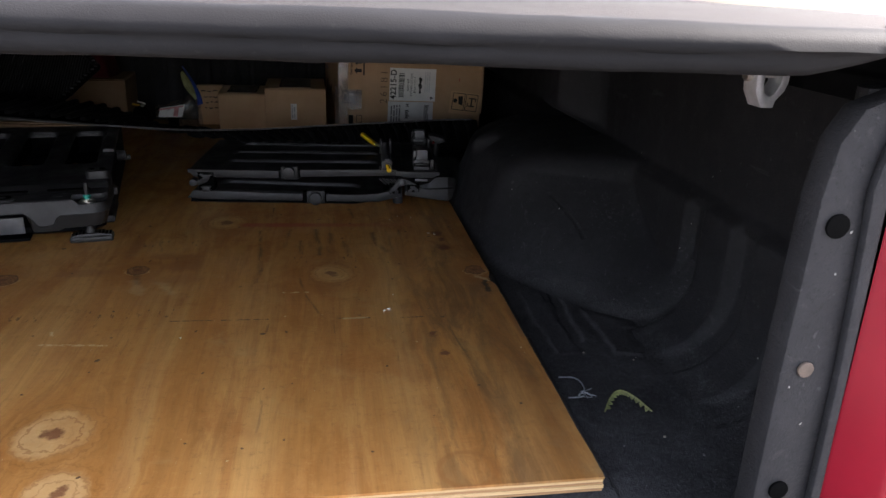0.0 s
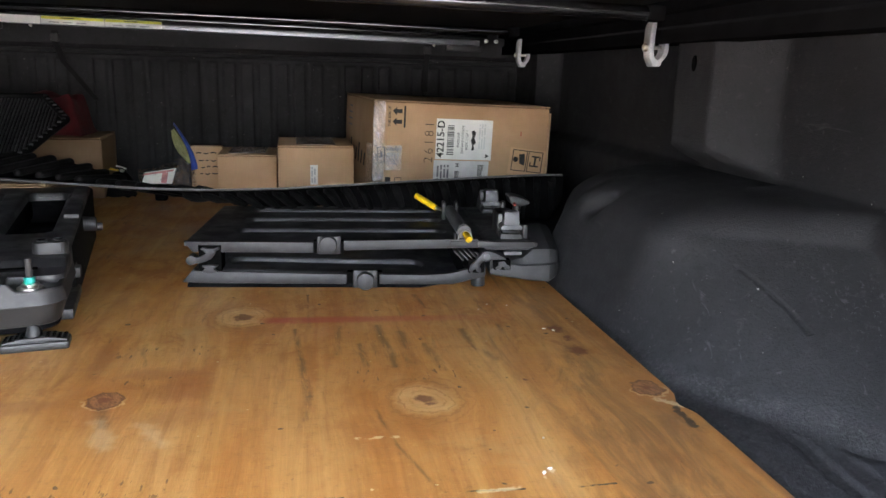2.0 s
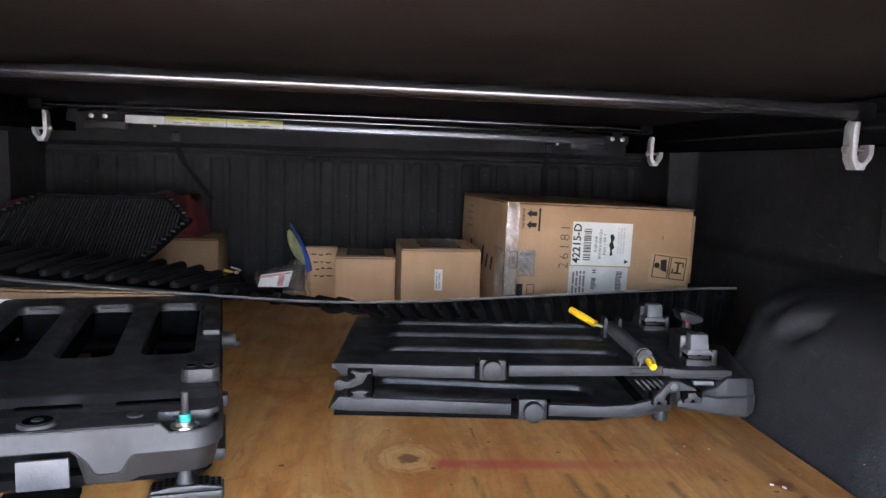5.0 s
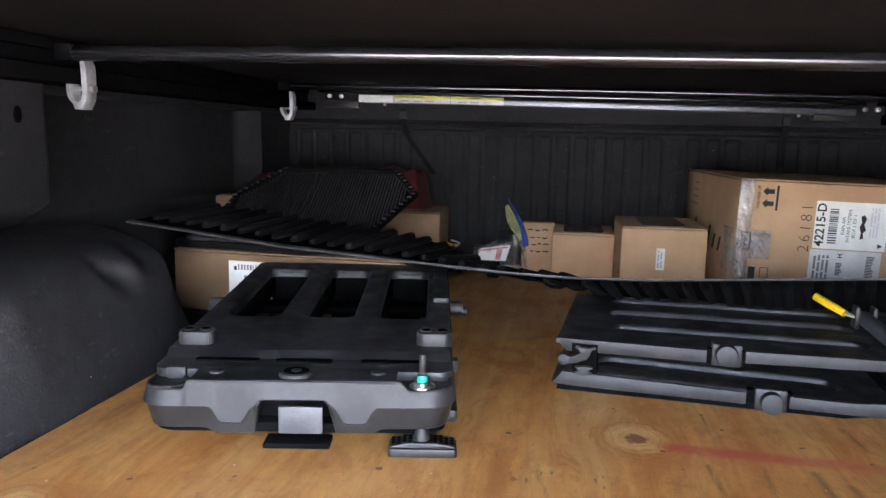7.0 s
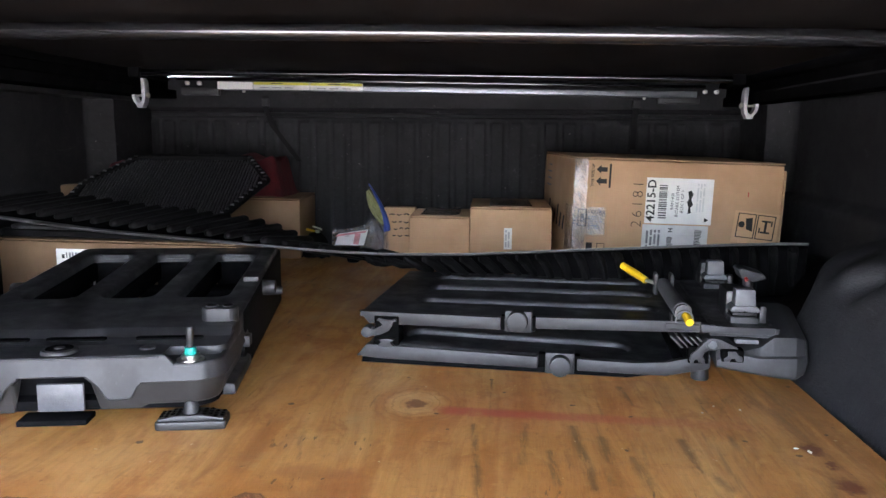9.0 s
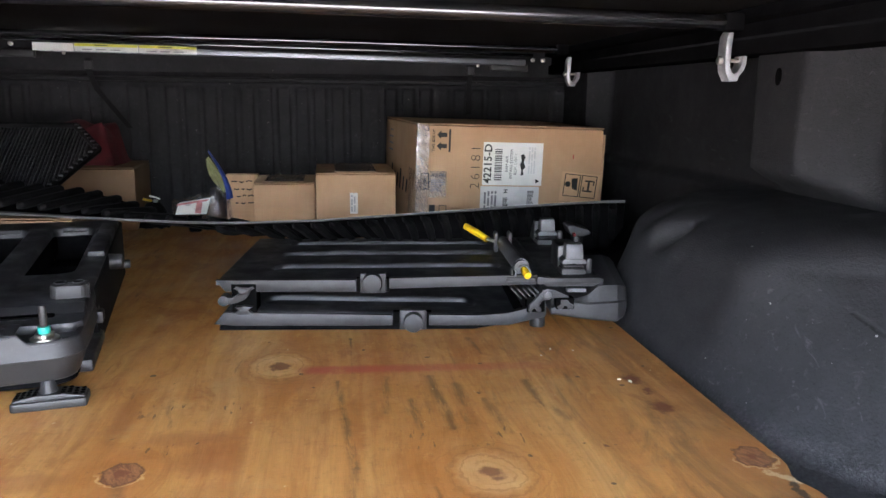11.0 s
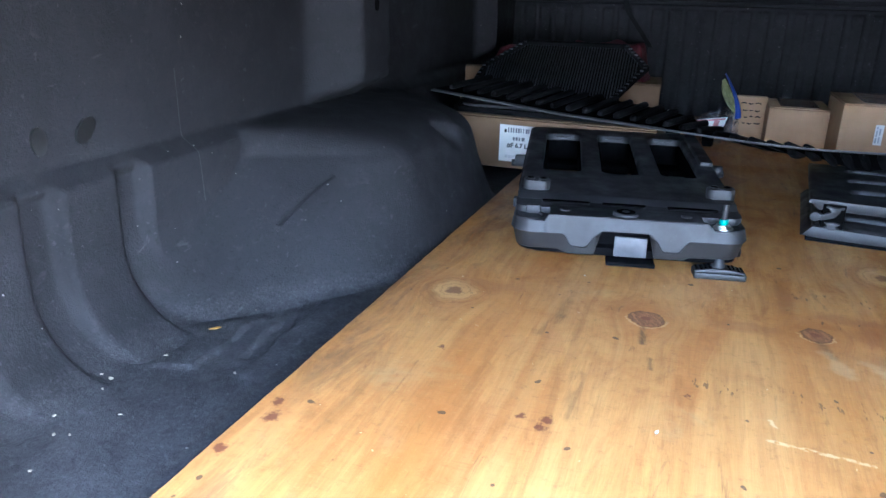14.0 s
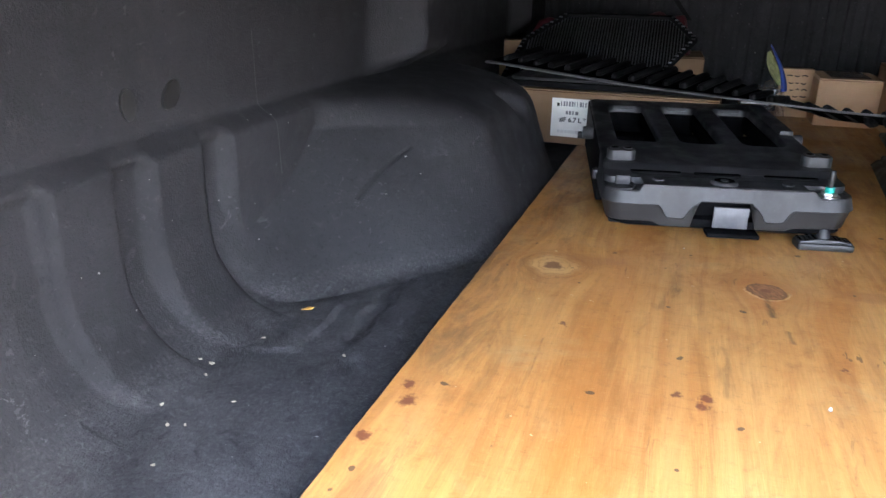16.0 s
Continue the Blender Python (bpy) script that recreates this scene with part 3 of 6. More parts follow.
TEAL = surface("teal_plastic", (0.012, 0.30, 0.235), 0.4, vary=0.1, scale=60)
CARD = cardboard_material("cardboard", 1.14)
# Cardboard at half tone: shade over the far left load put into its colour.
CARD_SHADED = cardboard_material("cardboard_shaded", 0.50)
CARD_B = cardboard_material("cardboard_plain", 1.22)
CARD_PALE = cardboard_material("pale_tape", 1.35)
PAPER = surface("white_paper", (0.84, 0.83, 0.81), 0.7, vary=0.06, scale=20, grain=800)
GREYPAPER = surface("grey_paper", (0.66, 0.66, 0.66), 0.6, vary=0.1, scale=20, grain=800)
LABEL_YELLOW = surface("label_yellow", (0.62, 0.60, 0.05), 0.5, vary=0.1, scale=30)
INK = surface("black_ink", (0.014, 0.013, 0.014), 0.7, vary=0.2, scale=80)
GREYINK = surface("grey_ink", (0.20, 0.20, 0.22), 0.7, vary=0.2, scale=80)
FAINTINK = surface("faint_ink", (0.46, 0.46, 0.49), 0.7, vary=0.2, scale=80)
REDINK = surface("red_ink", (0.45, 0.06, 0.05), 0.7, vary=0.2, scale=80)
TAPE = film_material("clear_tape", 0.15, 0.0050, 44.0, 0.42, 0.04)
BAGFILM = film_material("bag_film", 0.12, 0.014, 30.0, 0.07, 0.035)
BLUE = surface("blue_film", (0.015, 0.05, 0.33), 0.35, vary=0.2, scale=40, relief=0.001)
YELFILM = surface("pale_yellow_film", (0.30, 0.30, 0.12), 0.4, vary=0.25, scale=40, relief=0.001)
PINK = surface("pink_print", (0.62, 0.26, 0.27), 0.6, vary=0.3, scale=70)
CORD = surface("grey_cord", (0.16, 0.17, 0.18), 0.8, vary=0.3, scale=200)
LEAF = surface("green_leaf", (0.16, 0.17, 0.065), 0.6, vary=0.35, scale=150, relief=0.0003)
DRYLEAF = surface("orange_leaf", (0.55, 0.30, 0.06), 0.7, vary=0.3, scale=150)
CHIP = surface("pale_wood_chip", (0.42, 0.37, 0.27), 0.8, vary=0.25, scale=200)
# Near-black for uncut holes and gaps: the shade inside them as colour.
HOLE_SHADE = surface("hole_shade", (0.004, 0.004, 0.004), 0.9, vary=0.2, spec=0.0)
ASPHALT = surface("concrete", (0.22, 0.213, 0.203), 0.9, vary=0.3, scale=1.5, grain=120, relief=0.004)


# ---- building tools ----
def mesh_of(name, bm, material, smooth=None):
    me = bpy.data.meshes.new(name)
    if smooth is not None:
        for f in bm.faces:
            f.smooth = True
        lim = radians(smooth)
        for e in bm.edges:
            if len(e.link_faces) == 2 and e.calc_face_angle(0.0) > lim:
                e.smooth = False
    bm.to_mesh(me)
    bm.free()
    me.materials.append(material)
    return me


def part(name, bm, material, parent, label="", smooth=35):
    ob = new(name, mesh_of(name, bm, material, smooth))
    ob.parent = parent
    if label:
        tagged(ob, label)
    return ob


def thing(name, label, category, at=(0, 0, 0), turn=0.0, tilt=(0, 0), group="", kind=""):
    ob = new(name)
    ob.empty_display_size = 0.02
    ob.matrix_world = pose(*at, tilt[0], tilt[1], turn)
    return tagged(ob, label, category, group, kind)


def structure(name, bm, material, label, category, smooth=35):
    ob = new(name, mesh_of(name, bm, material, smooth))
    return tagged(ob, label, category, "", "structure")


def box(x0, x1, y0, y1, z0, z1, r=0.0, seg=2, bm=None):
    own = bm is None
    b = bmesh.new()
    bmesh.ops.create_cube(b, size=1.0, matrix=Matrix.Translation(((x0 + x1) / 2, (y0 + y1) / 2, (z0 + z1) / 2)) @ Matrix.Diagonal((x1 - x0, y1 - y0, z1 - z0, 1)))
    if r > 0:
        bmesh.ops.bevel(b, geom=b.edges[:], offset=r, segments=seg, profile=0.5, affect="EDGES")
    if own:
        return b
    absorb(bm, b)
    return bm


def absorb(bm, other):
    """Adds the geometry of other to bm and frees it."""
    me = bpy.data.meshes.new("tmp")
    other.to_mesh(me)
    other.free()
    bm.from_mesh(me)
    bpy.data.meshes.remove(me)
    return bm


def cyl(a, b, r, r2=None, n=20, bevel=0.0, bm=None):
    a, b = Vector(a), Vector(b)
    t = bmesh.new()
    m = Matrix.Translation((a + b) / 2) @ (b - a).to_track_quat("Z", "Y").to_matrix().to_4x4()
    bmesh.ops.create_cone(t, cap_ends=True, segments=n, radius1=r, radius2=r if r2 is None else r2, depth=(b - a).length, matrix=m)
    if bevel:
        rim = [e for e in t.edges if len(e.link_faces) == 2 and e.calc_face_angle(0.0) > 1.0]
        bmesh.ops.bevel(t, geom=rim, offset=bevel, segments=2, profile=0.5, affect="EDGES")
    if bm is None:
        return t
    return absorb(bm, t)


def prism(outline, d0, d1, axis="y", r=0.0, bm=None):
    """A solid from a closed outline: of (x, z) drawn along y, of (x, y) along z, or of (y, z) along x."""
    t = bmesh.new()

    def at(p, d):
        return {"y": (p[0], d, p[1]), "z": (p[0], p[1], d), "x": (d, p[0], p[1])}[axis]
    lo, hi = [t.verts.new(at(p, d0)) for p in outline], [t.verts.new(at(p, d1)) for p in outline]
    n = len(outline)
    t.faces.new(lo)
    t.faces.new(list(reversed(hi)))
    for i in range(n):
        t.faces.new((lo[i], hi[i], hi[(i + 1) % n], lo[(i + 1) % n]))
    bmesh.ops.recalc_face_normals(t, faces=t.faces[:])
    if r > 0:
        bmesh.ops.bevel(t, geom=t.edges[:], offset=r, segments=2, profile=0.5, affect="EDGES")
    if bm is None:
        return t
    return absorb(bm, t)


def tube(points, r, n=10, bm=None):
    """A round tube along a line of points."""
    t = bmesh.new()
    pts = [Vector(p) for p in points]
    rings = []
    for i, p in enumerate(pts):
        way = (pts[min(i + 1, len(pts) - 1)] - pts[max(i - 1, 0)]).normalized()
        side = way.cross(Vector((0.3, 0.2, 1))).normalized()
        up = side.cross(way)
        rr = r[i] if isinstance(r, (list, tuple)) else r
        rings.append([t.verts.new(p + rr * (math.cos(2 * math.pi * k / n) * side + math.sin(2 * math.pi * k / n) * up)) for k in range(n)])
    for a, b in zip(rings, rings[1:]):
        for k in range(n):
            t.faces.new((a[k], a[(k + 1) % n], b[(k + 1) % n], b[k]))
    t.faces.new(rings[0])
    t.faces.new(rings[-1])
    bmesh.ops.recalc_face_normals(t, faces=t.faces[:])
    if bm is None:
        return t
    return absorb(bm, t)


def sheet(us, vs, f, thick=None):
    """A grid of points f(u, v); thick: a vector that gives it a back."""
    t = bmesh.new()
    rows = [[t.verts.new(f(u, v)) for v in vs] for u in us]
    for a, b in zip(rows, rows[1:]):
        for k in range(len(vs) - 1):
            t.faces.new((a[k], a[k + 1], b[k + 1], b[k]))
    if thick is not None:
        back = [[t.verts.new(Vector(v.co) + Vector(thick)) for v in row] for row in rows]
        for a, b in zip(back, back[1:]):
            for k in range(len(vs) - 1):
                t.faces.new((a[k], b[k], b[k + 1], a[k + 1]))
        for k in range(len(vs) - 1):
            t.faces.new((rows[0][k], back[0][k], back[0][k + 1], rows[0][k + 1]))
            t.faces.new((rows[-1][k], rows[-1][k + 1], back[-1][k + 1], back[-1][k]))
        for i in range(len(us) - 1):
            t.faces.new((rows[i][0], rows[i + 1][0], back[i + 1][0], back[i][0]))
            t.faces.new((rows[i][-1], back[i][-1], back[i + 1][-1], rows[i + 1][-1]))
    bmesh.ops.recalc_face_normals(t, faces=t.faces[:])
    return t


def ramp(v, a, b):
    if a == b:
        return float(v > a)
    t = min(1.0, max(0.0, (v - a) / (b - a)))
    return t * t * (3 - 2 * t)


def lettering(text, size, matrix, parent, material=None, name="lettering", bold=0.0, align="CENTER", spread=1.0):
    """Letters as a flat mesh; matrix: where they lie on the parent, letters in its x-y plane."""
    cu = bpy.data.curves.new("letters", "FONT")
    cu.body, cu.size, cu.align_x, cu.align_y, cu.offset = text, size, align, "CENTER", bold
    cu.resolution_u, cu.space_character = 3, spread
    tmp = bpy.data.objects.new("letters", cu)
    me = bpy.data.meshes.new_from_object(tmp)
    bpy.data.objects.remove(tmp)
    me.transform(matrix)
    me.materials.clear()
    me.materials.append(material or INK)
    ob = new(name, me)
    ob.parent = parent
    return ob


def spaced(a, b, stepsize):
    n = max(1, round((b - a) / stepsize))
    return [a + (b - a) * i / n for i in range(n + 1)]


# ---- the truck bed ----
FLOOR = -0.026
BACK, FRONT, RIM = -0.13, 2.25, 0.445


def lean(x):
    """The rails stand a little higher on one side than the board."""
    return -0.010 * x


def wall_x(y, z):
    """How far from the middle the inner side wall stands."""
    x = 0.905 + 0.027 * ramp(z, 0.178, 0.205)
    for c in (0.168, 0.309, 0.458):
        inside = ramp(y, c - 0.053, c - 0.046) * (1 - ramp(y, c - 0.004, c + 0.009))
        x += 0.021 * inside * (1 - ramp(z, 0.17, 0.195))
    rise = z - FLOOR
    if rise < 0.11:
        x -= 0.11 * (1 - math.sqrt(max(0.0, 1 - (1 - rise / 0.11) ** 2)))
    # the wheel arch
    y0 = 0.475 + min(0.19, 1.25 * max(0.0, z))
    long = 0.22 * ramp(y, y0, y0 + 0.14) + 0.78 * ramp(y, y0 - 0.03, 0.85)
    if y > 1.09:
        long *= max(0.0, 1 - ((y - 1.09) / 0.18) ** 3.2) ** 0.3125 if y < 1.27 else 0.0
    if y > 0.36 and y < 1.27 and z < 0.198:
        face = 0.624 + 0.27 * rise + 0.006 * math.sin(y * 9)
        top = 1.0 if z < 0.13 else max(0.0, 1 - ((z - 0.13) / 0.068) ** 2.5) ** 0.4
        fold = y - 1.05 + 0.5 * (z - 0.15)
        dent = 0.040 * math.exp(-(fold / 0.022) ** 2 - ((z - 0.148) / 0.020) ** 2) + 0.022 * math.exp(-((y - 1.145) / 0.028) ** 2 - ((z - 0.160) / 0.020) ** 2) - 0.010 * math.exp(-((y - 1.095) / 0.025) ** 2 - ((z - 0.165) / 0.022) ** 2)
        arch = 0.932 - (0.932 - face) * long * top + dent * long
        if rise < 0.16:
            foot = 0.757 - 0.145 * ramp(y, 0.46, 0.74)
            arch -= max(0.0, arch - foot) * (1 - (1 - (1 - rise / 0.16) ** 1.7) ** (1 / 1.7)) * ramp(y, 0.36, 0.50)
        arch = max(arch, 0.613)
        x = min(x, arch)
    # upright swellings of the wall
    if z > 0.18:
        up = ramp(z, 0.19, 0.25)
        flare = 0.045 * (1 - ramp(z, 0.18, 0.30)) ** 2
        mid = ramp(y, 0.942 - flare, 1.006) * (1 - ramp(y, 1.122, 1.160 + flare))
        end = ramp(y, 2.00, 2.03)
        x = min(x, 0.932 - max(0.094 * mid, 0.068 * end) * up)
    # the post beside the tailgate
    x -= 0.19 * (1 - ramp(y, -0.10, 0.035)) ** 1.3
    return max(x, 0.60)


def side_wall(s, name, label, material):
    ys = spaced(BACK + 0.02, 0.50, 0.0055) + spaced(0.51, 0.95, 0.0105) + spaced(0.96, 1.17, 0.005) + spaced(1.18, FRONT, 0.0105)
    zs = [FLOOR + d for d in (0.0, 0.0005, 0.0013, 0.0026, 0.0045, 0.007, 0.010, 0.0135, 0.0175)] + spaced(-0.004, 0.06, 0.0058) + spaced(0.067, 0.228, 0.004) + spaced(0.245, RIM, 0.018)

    def at(y, z):
        x = wall_x(y, z)
        x += 0.0022 * noise.noise((y * 9, z * 9, s)) + 0.0012 * noise.noise((y * 31, z * 31, s))
        return (s * x, y, z)
    return structure(name, sheet(ys, zs, at, (s * 0.02, 0, 0)), material, label, "truck bed wall", 60)


def oval(x, y, z, ry, rz, slant, thick):
    ring = [(y + ry * math.cos(a) + slant * math.sin(a), z + rz * math.sin(a)) for a in [2 * math.pi * i / 18 for i in range(18)]]
    return prism(ring, x - thick, x + thick, "x")


right_wall = side_wall(1, "wall_right", "black sprayed-on liner on the bed wall with wheel arch", LINER_R)
left_wall = side_wall(-1, "wall_left", "dusty black sprayed-on liner on ribbed bed wall", LINER_L)
part("drain_slot", oval(0.838, 1.06, 0.386, 0.007, 0.013, 0.0, 0.003), HOLE_SHADE, right_wall)
part("drain_slot", oval(-0.838, 1.06, 0.386, 0.007, 0.013, 0.0, 0.003), HOLE_SHADE, left_wall)
part("drain_plug", oval(-0.932, 0.317, 0.238, 0.011, 0.017, 0.0, 0.0035), PLASTIC_LOW, left_wall, "dark oval plug")
part("drain_plug", oval(-0.932, 0.388, 0.240, 0.014, 0.016, 0.007, 0.0035), PLASTIC_LOW, left_wall, "dark oval plug")


def floor_z(x, y):
    a = abs(x)
    z = FLOOR
    wa = a + 0.007 * noise.noise((y * 22, x, 4.0)) + 0.003 * noise.noise((y * 70, x, 1.0))
    if 0.28 < y < 0.72 and a > 0.63:
        off = abs(wa - 0.708 - 0.085 * (y - 0.387))
        z -= 0.0048 * (1 - ramp(off, 0.008, 0.0125)) * ramp(y + 0.4 * (wa - a), 0.372, 0.378) * (1 - ramp(y + 0.5 * (wa - a), 0.590, 0.598))
        z += 0.0018 * ramp(y + 0.3 * (wa - a), 0.329, 0.336) * (1 - ramp(wa, 0.696, 0.702)) * ramp(wa, 0.656, 0.662) * (1 - ramp(y, 0.57, 0.59))
        near = wall_x(y, FLOOR + 0.004)
        z += 0.0036 * ramp(wa, 0.749, 0.756) * (1 - ramp(a, near - 0.045, near - 0.008)) * ramp(y + 0.25 * (a - 0.76), 0.322, 0.329) * (1 - ramp(y, 0.60, 0.7))
    if a < 0.64:
        z += 0.0045 * (math.sin(a * 2 * math.pi / 0.14) > 0)
    z += 0.0016 * noise.noise((x * 13, y * 13, 0.5)) + 0.0009 * noise.noise((x * 45, y * 45, 2.5))
    return z


structure("floor", sheet(spaced(-0.86, -0.62, 0.0034) + spaced(-0.60, 0.60, 0.06) + spaced(0.62, 0.86, 0.0034), spaced(BACK - 0.02, 0.29, 0.008) + spaced(0.295, 0.66, 0.0042) + [0.68, 0.70] + spaced(0.72, FRONT + 0.02, 0.03), lambda x, y: (x, y, floor_z(x, y)), (0, 0, -0.02)), LINER, "black sprayed-on liner on the pressed bed floor", "truck bed floor", 60)


def head_y(x, z):
    """The pressed front wall: upright flutes below a rolled band."""
    y = FRONT
    flute = (x / 0.052) % 1.0
    body = ramp(z, 0.0, 0.03) * (1 - ramp(z, 0.365, 0.378))
    y -= 0.0065 * body * ramp(flute, 0.04, 0.16) * (1 - ramp(flute, 0.70, 0.84)) * (0.35 + 0.65 * (noise.noise((round(x / 0.052 - flute) * 3.7, 0, 0)) > -0.25))
    y += 0.030 * ramp(z, 0.3835, 0.3865) * (1 - ramp(z, 0.3965, 0.3995))
    y -= 0.018 * ramp(z, 0.402, 0.412)
    return y


structure("wall_front", sheet(spaced(-0.94, 0.94, 0.0047), spaced(FLOOR, 0.36, 0.03) + spaced(0.366, 0.42, 0.003) + [0.46, 0.50], lambda x, z: (x, head_y(x, z), z), (0, 0.02, 0)), LINER, "black fluted front wall of the truck bed", "truck bed wall", 40)


def bed_rail(s, name):
    """The folded steel top of the bed side, under the cover."""
    b = prism([(0.858, RIM - 0.02), (0.858, RIM + 0.012), (0.875, RIM + 0.02), (0.99, RIM + 0.02), (1.0, RIM), (1.0, RIM - 0.06), (0.958, RIM - 0.06), (0.958, RIM - 0.02)], BACK - 0.005, FRONT + 0.02, "y", 0.003)
    for v in b.verts:
        v.co.x *= s
    if s < 0:
        bmesh.ops.reverse_faces(b, faces=b.faces[:])
    structure(name, b, LINER, "black lined steel top of the bed side", "bed rail")


bed_rail(1, "rail_right")
bed_rail(-1, "rail_left")


def bed_post(s, name):
    """The upright beside the tailgate opening, with its holes and the red body behind it."""
    post = thing(name, "black lined steel post with holes beside red body panel", "door post", kind="structure")
    outline = [(0.697, -0.05), (0.698, 0.20), (0.702, 0.36), (0.708, 0.405), (0.724, 0.433), (0.765, 0.450), (0.83, 0.455), (0.83, 0.40), (0.765, 0.36), (0.766, 0.2), (0.766, -0.05)]
    b = prism([(s * x, z) for x, z in outline], -0.135, -0.105, "y", 0.004)
    part("post_face", b, LINER, post)
    edge = prism([(s * x, z) for x, z in [(0.750, -0.05), (0.747, 0.2), (0.741, 0.33), (0.738, 0.37), (0.744, 0.405), (0.765, 0.44), (0.83, 0.44), (0.83, 0.40), (0.770, 0.385), (0.754, 0.352), (0.757, 0.2), (0.761, -0.05)]], -0.146, -0.136, "y", 0.003)
    part("seal", edge, LINER, post, "worn rounded outer edge")
    for z, r, m, what in ((0.338, 0.0105, HOLE_SHADE, "hole"), (0.206, 0.0075, BRONZE, "bolt"), (0.079, 0.0095, HOLE_SHADE, "hole")):
        part(what, cyl((s * 0.720, -0.1355, z), (s * 0.720, -0.1385, z), r, n=20, bevel=0.001), m, post)
    return post


bed_post(1, "post_right")
bed_post(-1, "post_left")


def fender(s, name):
    """Red outer body side."""
    out = [(0.756, -0.143), (0.80, -0.172), (0.93, -0.17), (1.0, -0.13), (1.012, 0.0), (1.015, 1.2), (1.015, 2.3), (0.985, 2.3), (0.985, 0.0), (0.768, -0.136)]
    b = prism([(s * x, y) for x, y in out], -0.42, 0.42, "z", 0.006)
    bmesh.ops.recalc_face_normals(b, faces=b.faces[:])
    structure(name, b, RED, "glossy red painted body side of the truck", "truck body")


fender(1, "fender_right")
fender(-1, "fender_left")
structure("bed_end_panel", box(-0.985, 0.985, 2.30, 2.32, -0.42, 0.47, 0.006), RED, "red painted panel closing the bed", "truck body")
structure("tailgate", box(-0.77, 0.77, -0.72, -0.155, -0.075, -0.032, 0.008), LINER, "lowered tailgate lined in black", "tailgate")
structure("ground", box(-60, 60, -60, 60, -1.05, -0.99), ASPHALT, "pale weathered concrete ground under the truck", "ground", None)


# ---- the board ----
def plywood_board():
    board = thing("plywood_board", "worn oiled plywood sheet with knots, stains and scratches", "plywood")
    t = 0.019
    ys = spaced(0.0, 2.17, 0.02)

    def side(y, s, wob):
        x = 0.61 + 0.0012 * noise.noise((y * 14, s, wob)) + 0.0007 * noise.noise((y * 60, s, wob))
        if s > 0:
            x -= 0.010 * math.exp(-((y - 0.585) / 0.018) ** 2) * (1.0 if wob < 1.5 else 0.3)
        return s * x
    layers = [("face_veneer", 0.0, -0.0032, PLY), ("core_ply", -0.0032, -0.0068, PLY_PALE), ("core_ply", -0.0068, -0.0105, PLY_DARK), ("core_ply", -0.0105, -0.0145, PLY_PALE), ("back_veneer", -0.0145, -t, PLY_DARK)]
    for i, (name, z1, z0, m) in enumerate(layers):
        inset = 0.0 if i in (0, 3) else 0.0009
        fine = spaced(0.0, 2.17, 0.01)
        b = bmesh.new()
        loops = []
        for z in (z0, z1):
            left = [b.verts.new((side(y, -1, i) + inset, y, z)) for y in fine]
            right = [b.verts.new((side(y, 1, i) - inset, y, z)) for y in fine]
            front = 0.0008 * noise.noise((i * 3.1, z * 90, 1)) + inset
            left[0].co.y, right[0].co.y = front, front
            loops.append((left, right))
        (l0, r0), (l1, r1) = loops
        for k in range(len(fine) - 1):
            b.faces.new((l1[k], r1[k], r1[k + 1], l1[k + 1]))
            b.faces.new((l0[k], l0[k + 1], r0[k + 1], r0[k]))
            b.faces.new((r0[k], r0[k + 1], r1[k + 1], r1[k]))
            b.faces.new((l0[k], l1[k], l1[k + 1], l0[k + 1]))
        b.faces.new((l0[0], r0[0], r1[0], l1[0]))
        b.faces.new((l0[-1], l1[-1], r1[-1], r0[-1]))
        part(name, b, m, board, smooth=None)
    return board


plywood_board()


